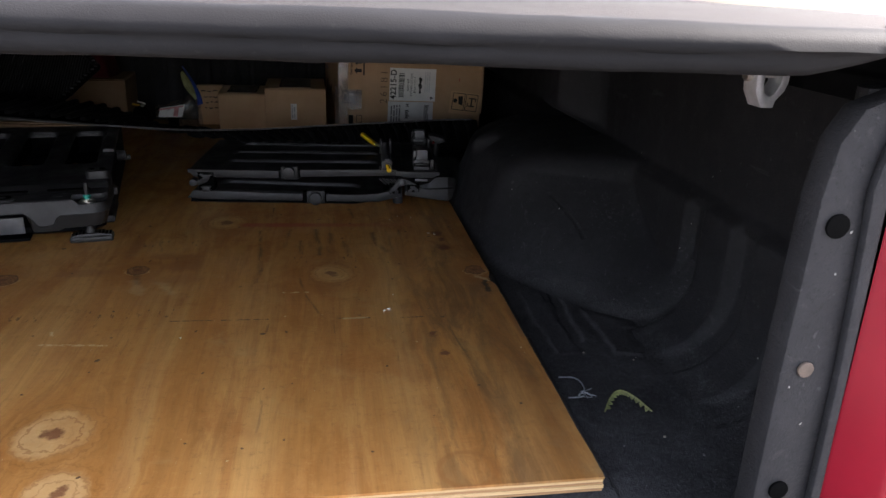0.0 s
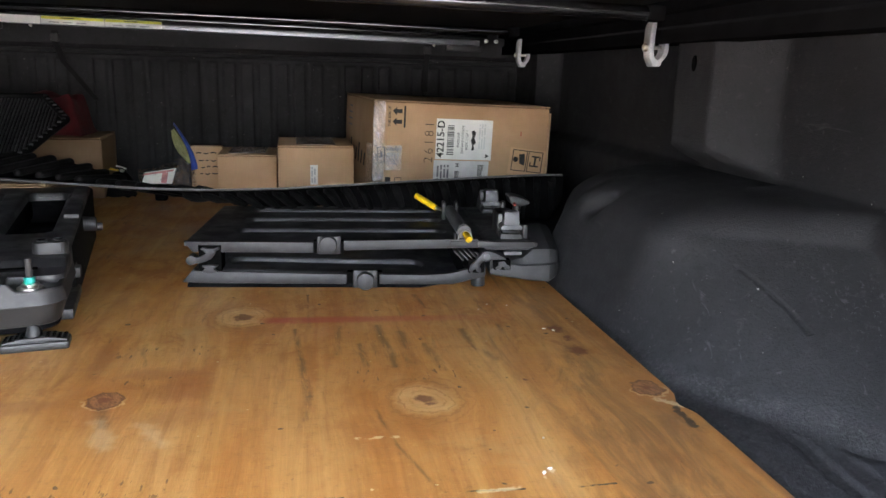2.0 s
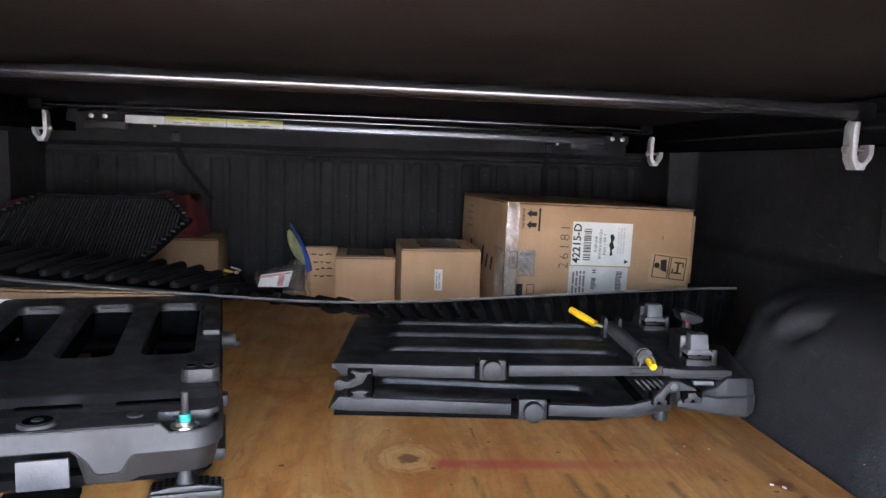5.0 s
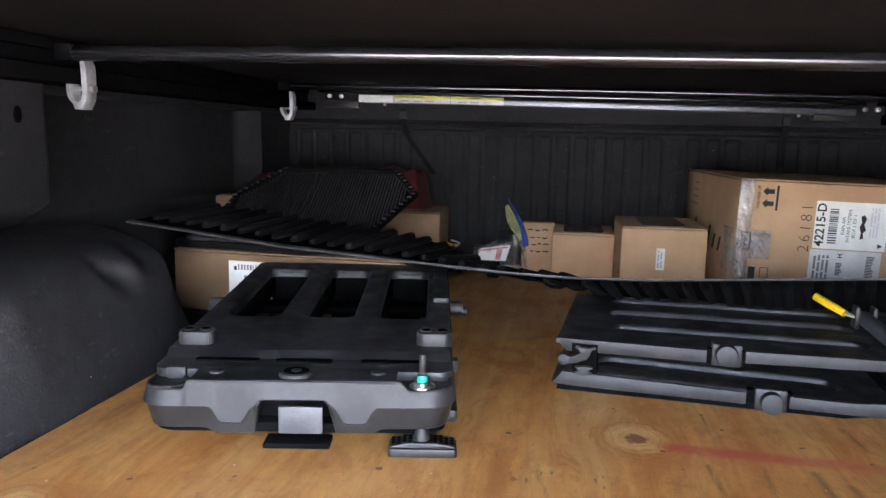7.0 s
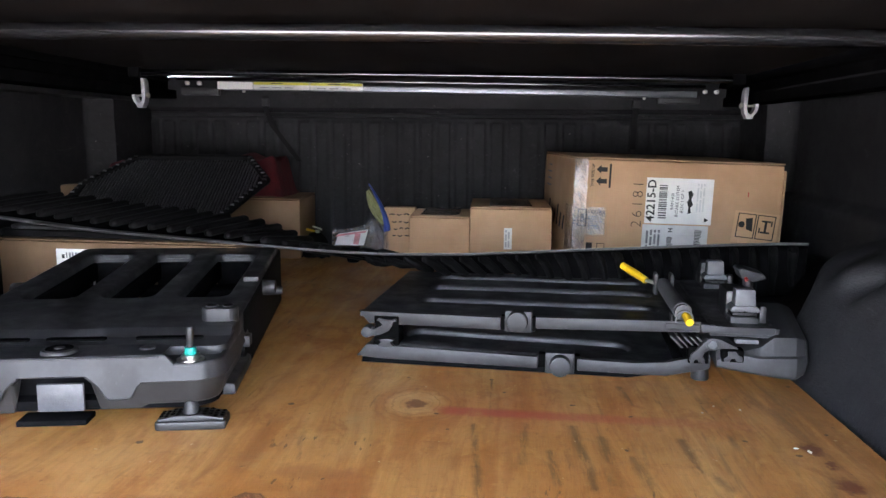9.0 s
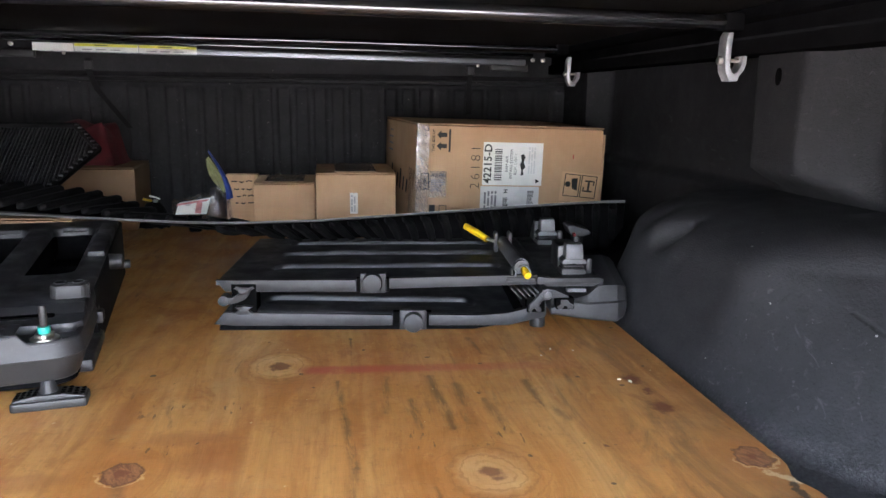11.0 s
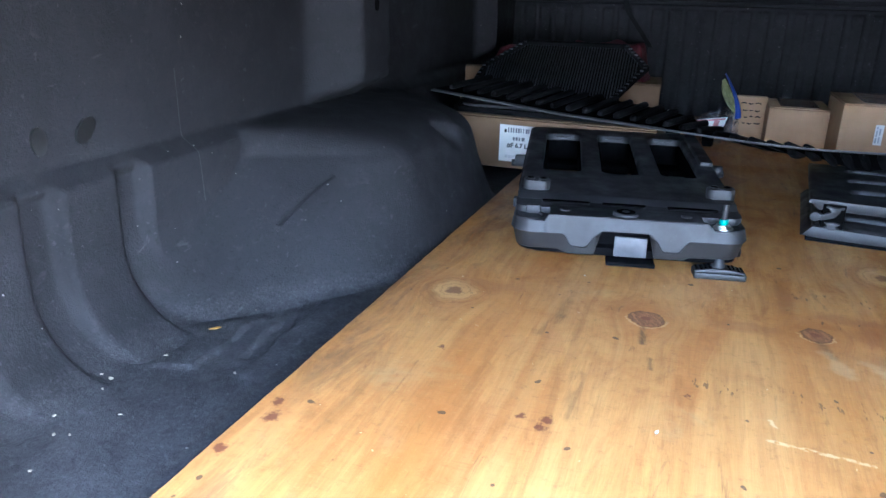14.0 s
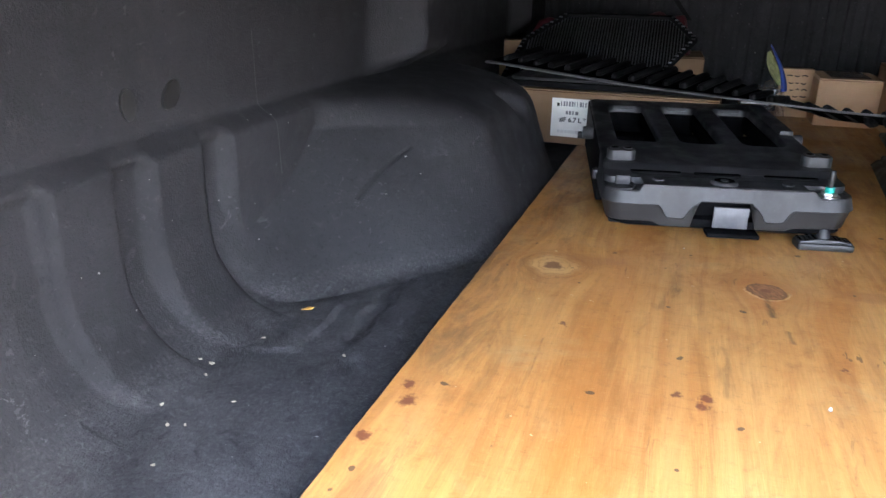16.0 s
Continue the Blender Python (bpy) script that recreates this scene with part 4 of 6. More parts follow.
# ---- the cover over the bed ----
def tonneau_cover():
    cover = thing("tonneau_cover", "black soft cover stretched over bows above the bed", "tonneau cover", kind="structure")
    xs, ys = spaced(-1.0, 1.0, 0.05), spaced(-0.16, 2.29, 0.035)

    def at(x, y):
        sag = 0.006 * math.sin((y - 0.05) / 0.95 * 2 * math.pi) ** 2 * (1 - abs(x)) - 0.003 * noise.noise((x * 3, y * 3, 2))
        return (x, y, 0.499 + lean(x) + 0.004 * (1 - x * x) - sag - 0.009 * (1 - ramp(y, -0.16, 0.12)))
    part("fabric", sheet(xs, ys, at, (0, 0, 0.004)), FABRIC, cover, "dark brown-black fabric underside", 60)
    # the padded rear edge that hangs over the tailgate opening
    us = spaced(-0.985, 0.985, 0.02)
    prof = [(-0.142, 0.5000), (-0.165, 0.5010), (-0.1765, 0.4970), (-0.182, 0.4905), (-0.1838, 0.4862), (-0.1820, 0.4828), (-0.1788, 0.4808), (-0.1795, 0.4770), (-0.1775, 0.4710), (-0.170, 0.4675), (-0.155, 0.468), (-0.146, 0.478), (-0.142, 0.498)]

    def rear(u, i):
        y, z = prof[int(i)]
        low = ramp(abs(u), 0.625, 0.745) * 0.021 * (1 if z < 0.482 else 0)
        w = 0.0016 * noise.noise((u * 7, i, 0)) + 0.001 * noise.noise((u * 25, i, 3))
        return (u, y + w, z + lean(u) + low + w)
    part("rear_hem", sheet(us, range(len(prof)), rear), VINYL, cover, "wrinkled black vinyl rear hem", 70)
    for s in (-1, 1):
        k = 0.034 if s > 0 else 0.0
        b = prism([(s * x, z + lean(s * 0.8)) for x, z in [(0.775 + k, 0.428), (0.775 + k, 0.452), (0.800 + k / 2, 0.456), (0.800 + k / 2, 0.478), (0.872, 0.478), (0.872, 0.428)]], -0.13, 2.235, "y", 0.002)
        part("side_rail", b, RUBBER_AND_SHADE, cover, "matt black aluminium side rail")
        seal = prism([(s * x, z + lean(s * 0.8)) for x, z in [(0.795, 0.479), (0.80, 0.4975), (0.93, 0.502), (0.93, 0.467)]], -0.13, 2.235, "y", 0.002)
        part("side_seal", seal, RUBBER_AND_SHADE, cover)
    return cover


cover = tonneau_cover()


def bow(y, r, drop):
    ob = thing("cover_bow", "black powder-coated tube across the bed under cover", "cover bow", (0, y, 0), group="bows under the cover")
    z = lambda x: 0.474 + lean(x) + drop
    part("tube", tube([(x, 0, z(x) + 0.003 * (1 - (x / 0.78) ** 2)) for x in spaced(-0.765, 0.765, 0.03)], r, 28), TUBE, ob)
    for s in (-1, 1):
        part("end_cap", box(s * 0.775 - 0.016, s * 0.775 + 0.016, -0.0138, 0.0138, z(s * 0.77) - 0.0132, z(s * 0.77) + 0.015, 0.006), RUBBER_AND_SHADE, ob)
    return ob


bow(1.10, 0.0125, 0.0)
bow(1.985, 0.009, 0.010)


def header_rail():
    """The flat aluminium rail at the front of the cover, with its stickers."""
    ob = thing("header_rail", "brushed aluminium rail with warning stickers under cover", "rail", (0, 2.15, 0.462), tilt=(0, 0.75))
    part("bar", prism([(-0.011, -0.0105), (-0.011, 0.0035), (-0.002, 0.005), (0.012, 0.005), (0.012, -0.012), (-0.002, -0.012)], -0.60, 0.715, "x", 0.0015), ALU, ob)
    part("upper_strip", box(-0.74, 0.74, 0.0, 0.03, 0.014, 0.022, 0.002), TUBE, ob)
    part("end_plate", box(-0.612, -0.51, -0.0145, -0.0115, -0.011, 0.010, 0.001), PAPER, ob, "blank white plate")
    for i, (a, b) in enumerate(((-0.508, -0.347), (-0.345, -0.196))):
        st = part("sticker", box(a, b, -0.0140, -0.0115, -0.0105, 0.0108, 0.0004), GREYPAPER, ob, "silver and yellow warning sticker")
        part("yellow_band", box(a + 0.001, b - 0.001, -0.0148, -0.0138, 0.003, 0.0102), LABEL_YELLOW, st)
        part("print_patch", box(a + 0.05, a + 0.085, -0.0153, -0.0146, 0.0055, 0.0078), INK, st)
        for k in range(3):
            part("print_patch", box(a + 0.02 + 0.035 * k, a + 0.045 + 0.035 * k, -0.0148, -0.0139, -0.006, -0.0035), GREYINK, st)
    for x in (-0.665, -0.70, 0.735, 0.765):
        part("bolt", cyl((x, -0.006, 0.004), (x, -0.018, 0.004), 0.006, n=6, bevel=0.001), STEEL, ob)
    for s in (-1, 1):
        part("bracket", box(s * 0.67 - 0.055, s * 0.67 + 0.055, 0.0, 0.02, -0.028, -0.008, 0.003), PLASTIC, ob, "black latch bracket")
    for x in (-0.535, 0.575):
        part("screw", cyl((x, -0.01, -0.016), (x, -0.017, -0.016), 0.004, n=10), STEEL, ob)
    return ob


header_rail()


def strap(points, name, label):
    ob = thing(name, label, "strap", points[0])
    o = Vector(points[0])
    b = bmesh.new()
    rows = []
    for p in points:
        q = Vector(p) - o
        rows.append([b.verts.new(q + Vector((dx, dy, 0))) for dx, dy in ((-0.0080, 0), (0.0080, 0), (0.0080, 0.003), (-0.0080, 0.003))])
    for a, c in zip(rows, rows[1:]):
        for k in range(4):
            b.faces.new((a[k], a[(k + 1) % 4], c[(k + 1) % 4], c[k]))
    b.faces.new(rows[0])
    b.faces.new(rows[-1])
    bmesh.ops.recalc_face_normals(b, faces=b.faces[:])
    part("webbing", b, VINYL, ob)
    part("buckle", box(-0.011, 0.011, -0.004, 0.005, -0.03, -0.008, 0.002), PLASTIC, ob)
    return ob


strap([(0.568, 2.216, 0.445), (0.568, 2.216, 0.41), (0.566, 2.226, 0.385), (0.565, 2.228, 0.30)], "strap", "black webbing strap hanging on the front wall")
strap([(-0.50, 2.216, 0.445), (-0.50, 2.216, 0.41), (-0.485, 2.226, 0.36), (-0.42, 2.228, 0.275), (-0.405, 2.228, 0.255)], "strap", "black webbing strap slanting down the front wall")


def clamp(at, s):
    """A cast C-clamp that holds the cover's side rail: a tall back and a hooked jaw below."""
    ob = thing("rail_clamp", "bare cast aluminium clamp gripping the cover side rail", "clamp", at, group="clamps along the side rails")
    shape = [(-0.0165, 0.030), (-0.0120, 0.039), (-0.0065, 0.039), (-0.0068, 0.028), (-0.0078, 0.012), (-0.0078, -0.016), (-0.005, -0.024), (0.000, -0.027), (0.005, -0.024), (0.0105, -0.014), (0.0118, 0.003), (0.0192, 0.003), (0.0192, -0.012), (0.016, -0.022), (0.008, -0.031), (0.006, -0.0385), (-0.008, -0.0385), (-0.010, -0.034), (-0.0155, -0.024), (-0.0172, -0.010), (-0.0172, 0.020)]
    part("jaw", prism([(s * x, z) for x, z in shape], -0.0130, 0.0130, "y", 0.0012), CAST, ob)
    part("bolt", cyl((-0.022 * s, 0, -0.006), (0.014 * s, 0, -0.006), 0.0032, n=10), STEEL, ob, "zinc bolt")
    part("nut", cyl((-0.0235 * s, 0, -0.006), (-0.0165 * s, 0, -0.006), 0.0072, n=6, bevel=0.0008), STEEL, ob)
    return ob


for at, s in (((0.813, 2.010, 0.421), 1), ((0.806, 1.148, 0.419), 1), ((0.765, 0.075, 0.440), 1), ((-0.775, 1.13, 0.435), -1), ((-0.775, 2.01, 0.440), -1)):
    clamp(at, s)


# ---- cartons ----
def bars(parent, x0, x1, z0, z1, y, n, seed, upright=True, material=None, solid=0.6):
    """Writing that cannot be read, or a bar code, as plain bars."""
    rng = random.Random(seed)
    b = bmesh.new()
    for i in range(n):
        if upright:
            w = (x1 - x0) / n
            box(x0 + i * w, x0 + i * w + w * solid * rng.uniform(0.5, 1.4), y - 0.0004, y, z0, z1, bm=b)
        else:
            h = (z1 - z0) / n
            box(x0, x1 - (x1 - x0) * rng.uniform(0.0, 0.35), y - 0.0004, y, z0 + i * h, z0 + i * h + h * solid, bm=b)
    return part("print_patch", b, material or INK, parent, smooth=None)


def bars_turned(parent, x0, x1, z0, z1, y, n, seed, material=None):
    """Lines of unreadable print that run upwards: one upright bar a line, broken into words."""
    rng = random.Random(seed)
    b = bmesh.new()
    for i in range(n):
        w = (x1 - x0) / n
        z = z0
        while z < z1 - 0.004:
            l = rng.uniform(0.25, 0.5) * (z1 - z0)
            box(x0 + i * w, x0 + i * w + w * 0.55, y - 0.0004, y, z, min(z + l, z1), bm=b)
            z += l + 0.0035
    return part("print_patch", b, material or GREYINK, parent, smooth=None)


def carton_shell(parent, w, d, h, material, open_gap=0.0, seed=0):
    """Board walls with soft edges and, on top, the flaps with their seam."""
    rng = random.Random(seed)
    b = box(0, w, 0, d, 0, h - 0.004, 0.003, 2)
    bmesh.ops.subdivide_edges(b, edges=[e for e in b.edges if e.calc_length() > 0.06], cuts=5, use_grid_fill=True)
    for v in b.verts:
        v.co += Vector((noise.noise(v.co * 9 + Vector((seed, 0, 0))), noise.noise(v.co * 9 + Vector((0, seed, 3))), 0)) * 0.0016
    part("body", b, material, parent, smooth=40)
    for k, (y0, y1) in enumerate(((0.001, d / 2 - 0.001), (d / 2 + 0.001, d - 0.001))):
        f = box(0.0005, w - 0.0005, y0 - 0.002 * (k == 0), y1, h - 0.0022, h + 0.0010, 0.001, 1)
        lift = rng.uniform(0.0, 0.003)
        for v in f.verts:
            t = (v.co.y - y0) / (y1 - y0)
            v.co.z += lift * (t if k == 0 else 1 - t)
        part("flap", f, material, parent)


STAND = Matrix.Rotation(radians(90), 4, "X")
UPWARD = STAND @ Matrix.Rotation(radians(90), 4, "Z")


def on_front(x, y, z, turned=True):
    return Matrix.Translation((x, y, z)) @ (UPWARD if turned else STAND)


def big_carton():
    w, d, h = 0.463, 0.485, 0.287
    ob = thing("carton", "large brown shipping carton with white labels and tape", "cardboard box", (0.352, 1.717, 0.004), turn=4.6, tilt=(0, 1.5))
    carton_shell(ob, w, d, h, CARD, seed=3)
    ob_h = h
    y = -0.002
    lab = part("shipping_label", box(0.159, 0.308, y - 0.0008, y, 0.146, 0.248, 0.0002, 1), PAPER, ob, "white product label with bar code")
    yy = y - 0.0009
    lettering("42215-D", 0.0262, on_front(0.172, yy, 0.197), lab, bold=0.0005)
    rng = random.Random(5)
    b = bmesh.new()
    z = 0.158
    while z < 0.232:
        t = rng.uniform(0.0012, 0.0034)
        box(0.188, 0.206, yy - 0.0003, yy, z, z + t, bm=b)
        z += t + rng.uniform(0.0012, 0.003)
    part("bar_code", b, INK, lab, smooth=None)
    lettering("RAM-AIR", 0.0098, on_front(0.2185, yy, 0.197), lab)
    lettering("INTAKE SYSTEM", 0.0098, on_front(0.2295, yy, 0.197), lab)
    lettering("BOX 1 OF 1", 0.0098, on_front(0.2405, yy, 0.197), lab)
    logo = prism([(0.254, 0.170), (0.261, 0.172), (0.259, 0.184), (0.265, 0.190), (0.260, 0.202), (0.264, 0.214), (0.259, 0.222), (0.252, 0.219), (0.255, 0.205), (0.251, 0.196), (0.255, 0.184)], yy - 0.0004, yy, "y")
    part("logo_block", logo, INK, lab, smooth=None)
    bars_turned(lab, 0.272, 0.292, 0.175, 0.238, yy, 3, 8, GREYPAPER)
    tri = prism([(0.292, 0.152), (0.302, 0.157), (0.292, 0.162)], yy - 0.0003, yy, "y")
    part("mark", tri, INK, lab, smooth=None)
    lab2 = part("shipping_label", box(0.156, 0.303, y - 0.0008, y, 0.058, 0.1435, 0.0002, 1), GREYPAPER, ob, "pale grey address label")
    bars(lab2, 0.212, 0.226, 0.09, 0.118, yy, 9, 2, False, INK, 0.6)
    bars(lab2, 0.273, 0.290, 0.088, 0.135, yy, 14, 4, False, INK, 0.55)
    lettering("H", 0.0135, on_front(0.219, yy, 0.132), lab2, bold=0.0004)
    bars_turned(lab2, 0.165, 0.20, 0.07, 0.132, yy, 4, 6, GREYINK)
    # this side up
    for z in (0.236, 0.262):
        a = prism([(0.046, z), (0.056, z + 0.010), (0.056, z + 0.005), (0.070, z + 0.005), (0.070, z - 0.005), (0.056, z - 0.005), (0.056, z - 0.010)], y - 0.0006, y, "y")
        part("arrow", a, INK, ob, smooth=None)
    part("arrow_bar", box(0.0745, 0.079, y - 0.0006, y, 0.222, 0.275), INK, ob, smooth=None)
    lettering("THIS SIDE UP", 0.0088, on_front(0.0385, y - 0.0004, 0.2485), ob, bold=0.0002)
    lettering("26181", 0.034, on_front(0.142, y - 0.0008, 0.188), ob, INK, "handwriting", bold=-0.0007, spread=1.3)
    # warning print, half under the tape
    fr = bmesh.new()
    for x0, x1, z0, z1 in ((0.010, 0.030, 0.171, 0.1735), (0.010, 0.030, 0.134, 0.1365), (0.010, 0.0125, 0.134, 0.1735), (0.0275, 0.030, 0.134, 0.1735)):
        box(x0, x1, y - 0.0006, y, z0, z1, bm=fr)
    box(0.016, 0.024, y - 0.0006, y, 0.145, 0.162, bm=fr)
    part("warning_frame", fr, INK, ob, smooth=None)
    lettering("WARN", 0.0125, on_front(0.051, y - 0.0005, 0.167, False), ob, bold=0.0003)
    bars(ob, 0.034, 0.068, 0.130, 0.160, y, 6, 12, False, GREYINK, 0.4)
    part("logo_block", box(0.032, 0.046, y - 0.0006, y, 0.060, 0.098), INK, ob, smooth=None)
    fr = bmesh.new()
    for x0, x1, z0, z1 in ((0.056, 0.074, 0.096, 0.0975), (0.056, 0.074, 0.074, 0.0755), (0.056, 0.0575, 0.074, 0.0975), (0.0725, 0.074, 0.074, 0.0975)):
        box(x0, x1, y - 0.0006, y, z0, z1, bm=fr)
    part("warning_frame", fr, INK, ob, smooth=None)
    # handling pictograms by the other end
    def askew(b):
        bmesh.ops.rotate(b, verts=b.verts[:], cent=(0.412, 0, 0.145), matrix=Matrix.Rotation(radians(5.0), 3, "Y"))
        return b
    pale = part("tape_patch", askew(box(0.358, 0.4590, y - 0.0006, y, 0.106, 0.178)), CARD_PALE, ob, "pale tape with printed pictograms")
    for x0, kind in ((0.366, 0), (0.410, 1)):
        fr = bmesh.new()
        for a0, a1, z0, z1 in ((x0, x0 + 0.041, 0.1715, 0.1735), (x0, x0 + 0.041, 0.1185, 0.1205), (x0, x0 + 0.002, 0.1185, 0.1735), (x0 + 0.039, x0 + 0.041, 0.1185, 0.1735)):
            box(a0, a1, y - 0.0014, y - 0.0004, z0, z1, bm=fr)
        if kind == 0:
            absorb(fr, prism([(x0 + 0.018, 0.162), (x0 + 0.033, 0.165), (x0 + 0.036, 0.134), (x0 + 0.022, 0.138)], y - 0.0014, y - 0.0004, "y"))
            cyl((x0 + 0.010, y - 0.0014, 0.148), (x0 + 0.010, y - 0.0004, 0.148), 0.007, n=14, bm=fr)
        else:
            for a0, a1, z0, z1 in ((x0 + 0.010, x0 + 0.031, 0.158, 0.162), (x0 + 0.010, x0 + 0.031, 0.133, 0.137), (x0 + 0.018, x0 + 0.023, 0.137, 0.158), (x0 + 0.006, x0 + 0.009, 0.133, 0.145), (x0 + 0.032, x0 + 0.035, 0.150, 0.162)):
                box(a0, a1, y - 0.0014, y - 0.0004, z0, z1, bm=fr)
        part("pictogram", askew(fr), INK, pale, smooth=None)
    # crinkled packing tape wrapped round the corner
    t = sheet(spaced(0.0, 1.0, 0.04), spaced(0.05, h - 0.002, 0.008), lambda u, z: (0.030 * u - 0.0022, y - 0.0024 - 0.0030 * noise.noise((u * 5 + z * 70, z * 45 - u * 2, 1)), z))
    part("packing_tape", t, TAPE, ob, "glossy crinkled clear tape", 80)
    t = sheet(spaced(0.0, 1.0, 0.05), spaced(0.116, 0.178, 0.004), lambda u, z: (0.030 + 0.042 * u, y - 0.0016 - 0.0016 * noise.noise((u * 9, z * 70 + u * 3, 8)), z))
    part("packing_tape", t, TAPE, ob, "glossy crinkled clear tape", 80)
    t = sheet(spaced(0.0, 1.0, 0.06), spaced(0.05, h * 0.62, 0.008), lambda u, z: (-0.0030 - 0.0024 * noise.noise((u * 6, z * 55, 5)), 0.085 * u - 0.0016, z))
    part("packing_tape", t, TAPE, ob, "glossy crinkled clear tape", 80)
    # dark print on the short side: four lines of small print and a large slanted word
    rng = random.Random(14)
    for k in range(4):
        part("print_patch", box(-0.0030, -0.0020, 0.345, 0.385 + 0.03 * rng.random(), 0.255 - 0.018 * k, 0.2585 - 0.018 * k), GREYINK, ob, smooth=None)
    for k in range(6):
        c, tall = 0.365 - 0.047 * k, (0.055, 0.036, 0.036, 0.052, 0.036, 0.034)[k]
        part("logo_block", prism([(c, 0.112), (c - 0.013, 0.112), (c - 0.025, 0.112 + tall), (c - 0.012, 0.112 + tall)], -0.0030, -0.0020, "x"), INK, ob, "", None)
    # the torn flap at the far corner
    fl = sheet(spaced(0, 1, 0.125), spaced(0, 1, 0.1), lambda u, v: (w + 0.001 + 0.010 * u * (1 - 0.5 * v), -0.001 + 0.05 * u, 0.11 + 0.16 * v + 0.004 * math.sin(9 * v)), (0.003, 0, 0))
    part("torn_flap", fl, CARD_B, ob)
    mark = box(0.385, 0.3875, y - 0.0004, y, 0.212, 0.222)
    part("stamp", mark, REDINK, ob, smooth=None)
    return ob


big_carton()


def small_carton(at, size, turn, label, name_label=True, seed=1):
    w, d, h = size
    ob = thing("carton", label, "cardboard box", at, turn)
    carton_shell(ob, w, d, h, CARD_B, seed=seed)
    part("tape_strip", box(w * 0.5 - 0.050, w * 0.5 + 0.050, 0.003, d - 0.003, h + 0.0042, h + 0.0048), TAPE, ob, "clear tape along the flaps", None)
    if name_label:
        lab = part("paper_label", box(w * 0.42, w * 0.52, -0.0028, -0.0018, h * 0.40, h * 0.71), PAPER, ob, "small white sticker", None)
        bars_turned(lab, w * 0.435, w * 0.505, h * 0.43, h * 0.68, -0.0029, 2, 3, FAINTINK)
    return ob


small_carton((0.122, 1.817, 0.0), (0.194, 0.245, 0.166), 1.0, "small plain brown carton with a white sticker", True, 11)
small_carton((-0.042, 1.955, 0.0), (0.157, 0.20, 0.127), 0.5, "small plain brown carton taped shut", False, 17)


def left_carton():
    w, d, h = 0.495, 0.20, 0.125
    ob = thing("carton", "flat brown carton with a white label under rubber mats", "cardboard box", (-0.80, 1.435, 0.001), turn=-2.5)
    # Shaded cardboard: the shadow under the mats is in its colour.
    carton_shell(ob, w, d, h, CARD_SHADED, seed=23)
    y = -0.002
    k = 0.09
    lab = part("shipping_label", box(k + 0.034, k + 0.135, y - 0.0008, y, 0.018, 0.108, 0.0002, 1), PAPER, ob, "white parts label with printed engine size")
    yy = y - 0.0009
    part("logo_block", box(k + 0.046, k + 0.052, yy - 0.0003, yy, 0.089, 0.097), INK, lab, smooth=None)
    bars(lab, k + 0.055, k + 0.125, 0.090, 0.101, yy, 11, 3, True, GREYINK, 0.6)
    bars(lab, k + 0.068, k + 0.098, 0.071, 0.079, yy, 4, 9, True, GREYINK, 0.75)
    lettering("#F 6.7 L *", 0.0155, on_front(k + 0.085, yy, 0.058, False), lab, bold=0.0004)
    bars(lab, k + 0.050, k + 0.10, 0.027, 0.034, yy, 6, 5, True, GREYPAPER, 0.7)
    return ob


left_carton()


# ---- moulded plastic platforms ----
def rounded(x0, x1, y0, y1, r, n=5):
    """A rectangle with round corners, as a list of points."""
    out = []
    for cx, cy, a0 in ((x1 - r, y0 + r, -90), (x1 - r, y1 - r, 0), (x0 + r, y1 - r, 90), (x0 + r, y0 + r, 180)):
        for i in range(n + 1):
            a = radians(a0 + 90 * i / n)
            out.append((cx + r * math.cos(a), cy + r * math.sin(a)))
    return out


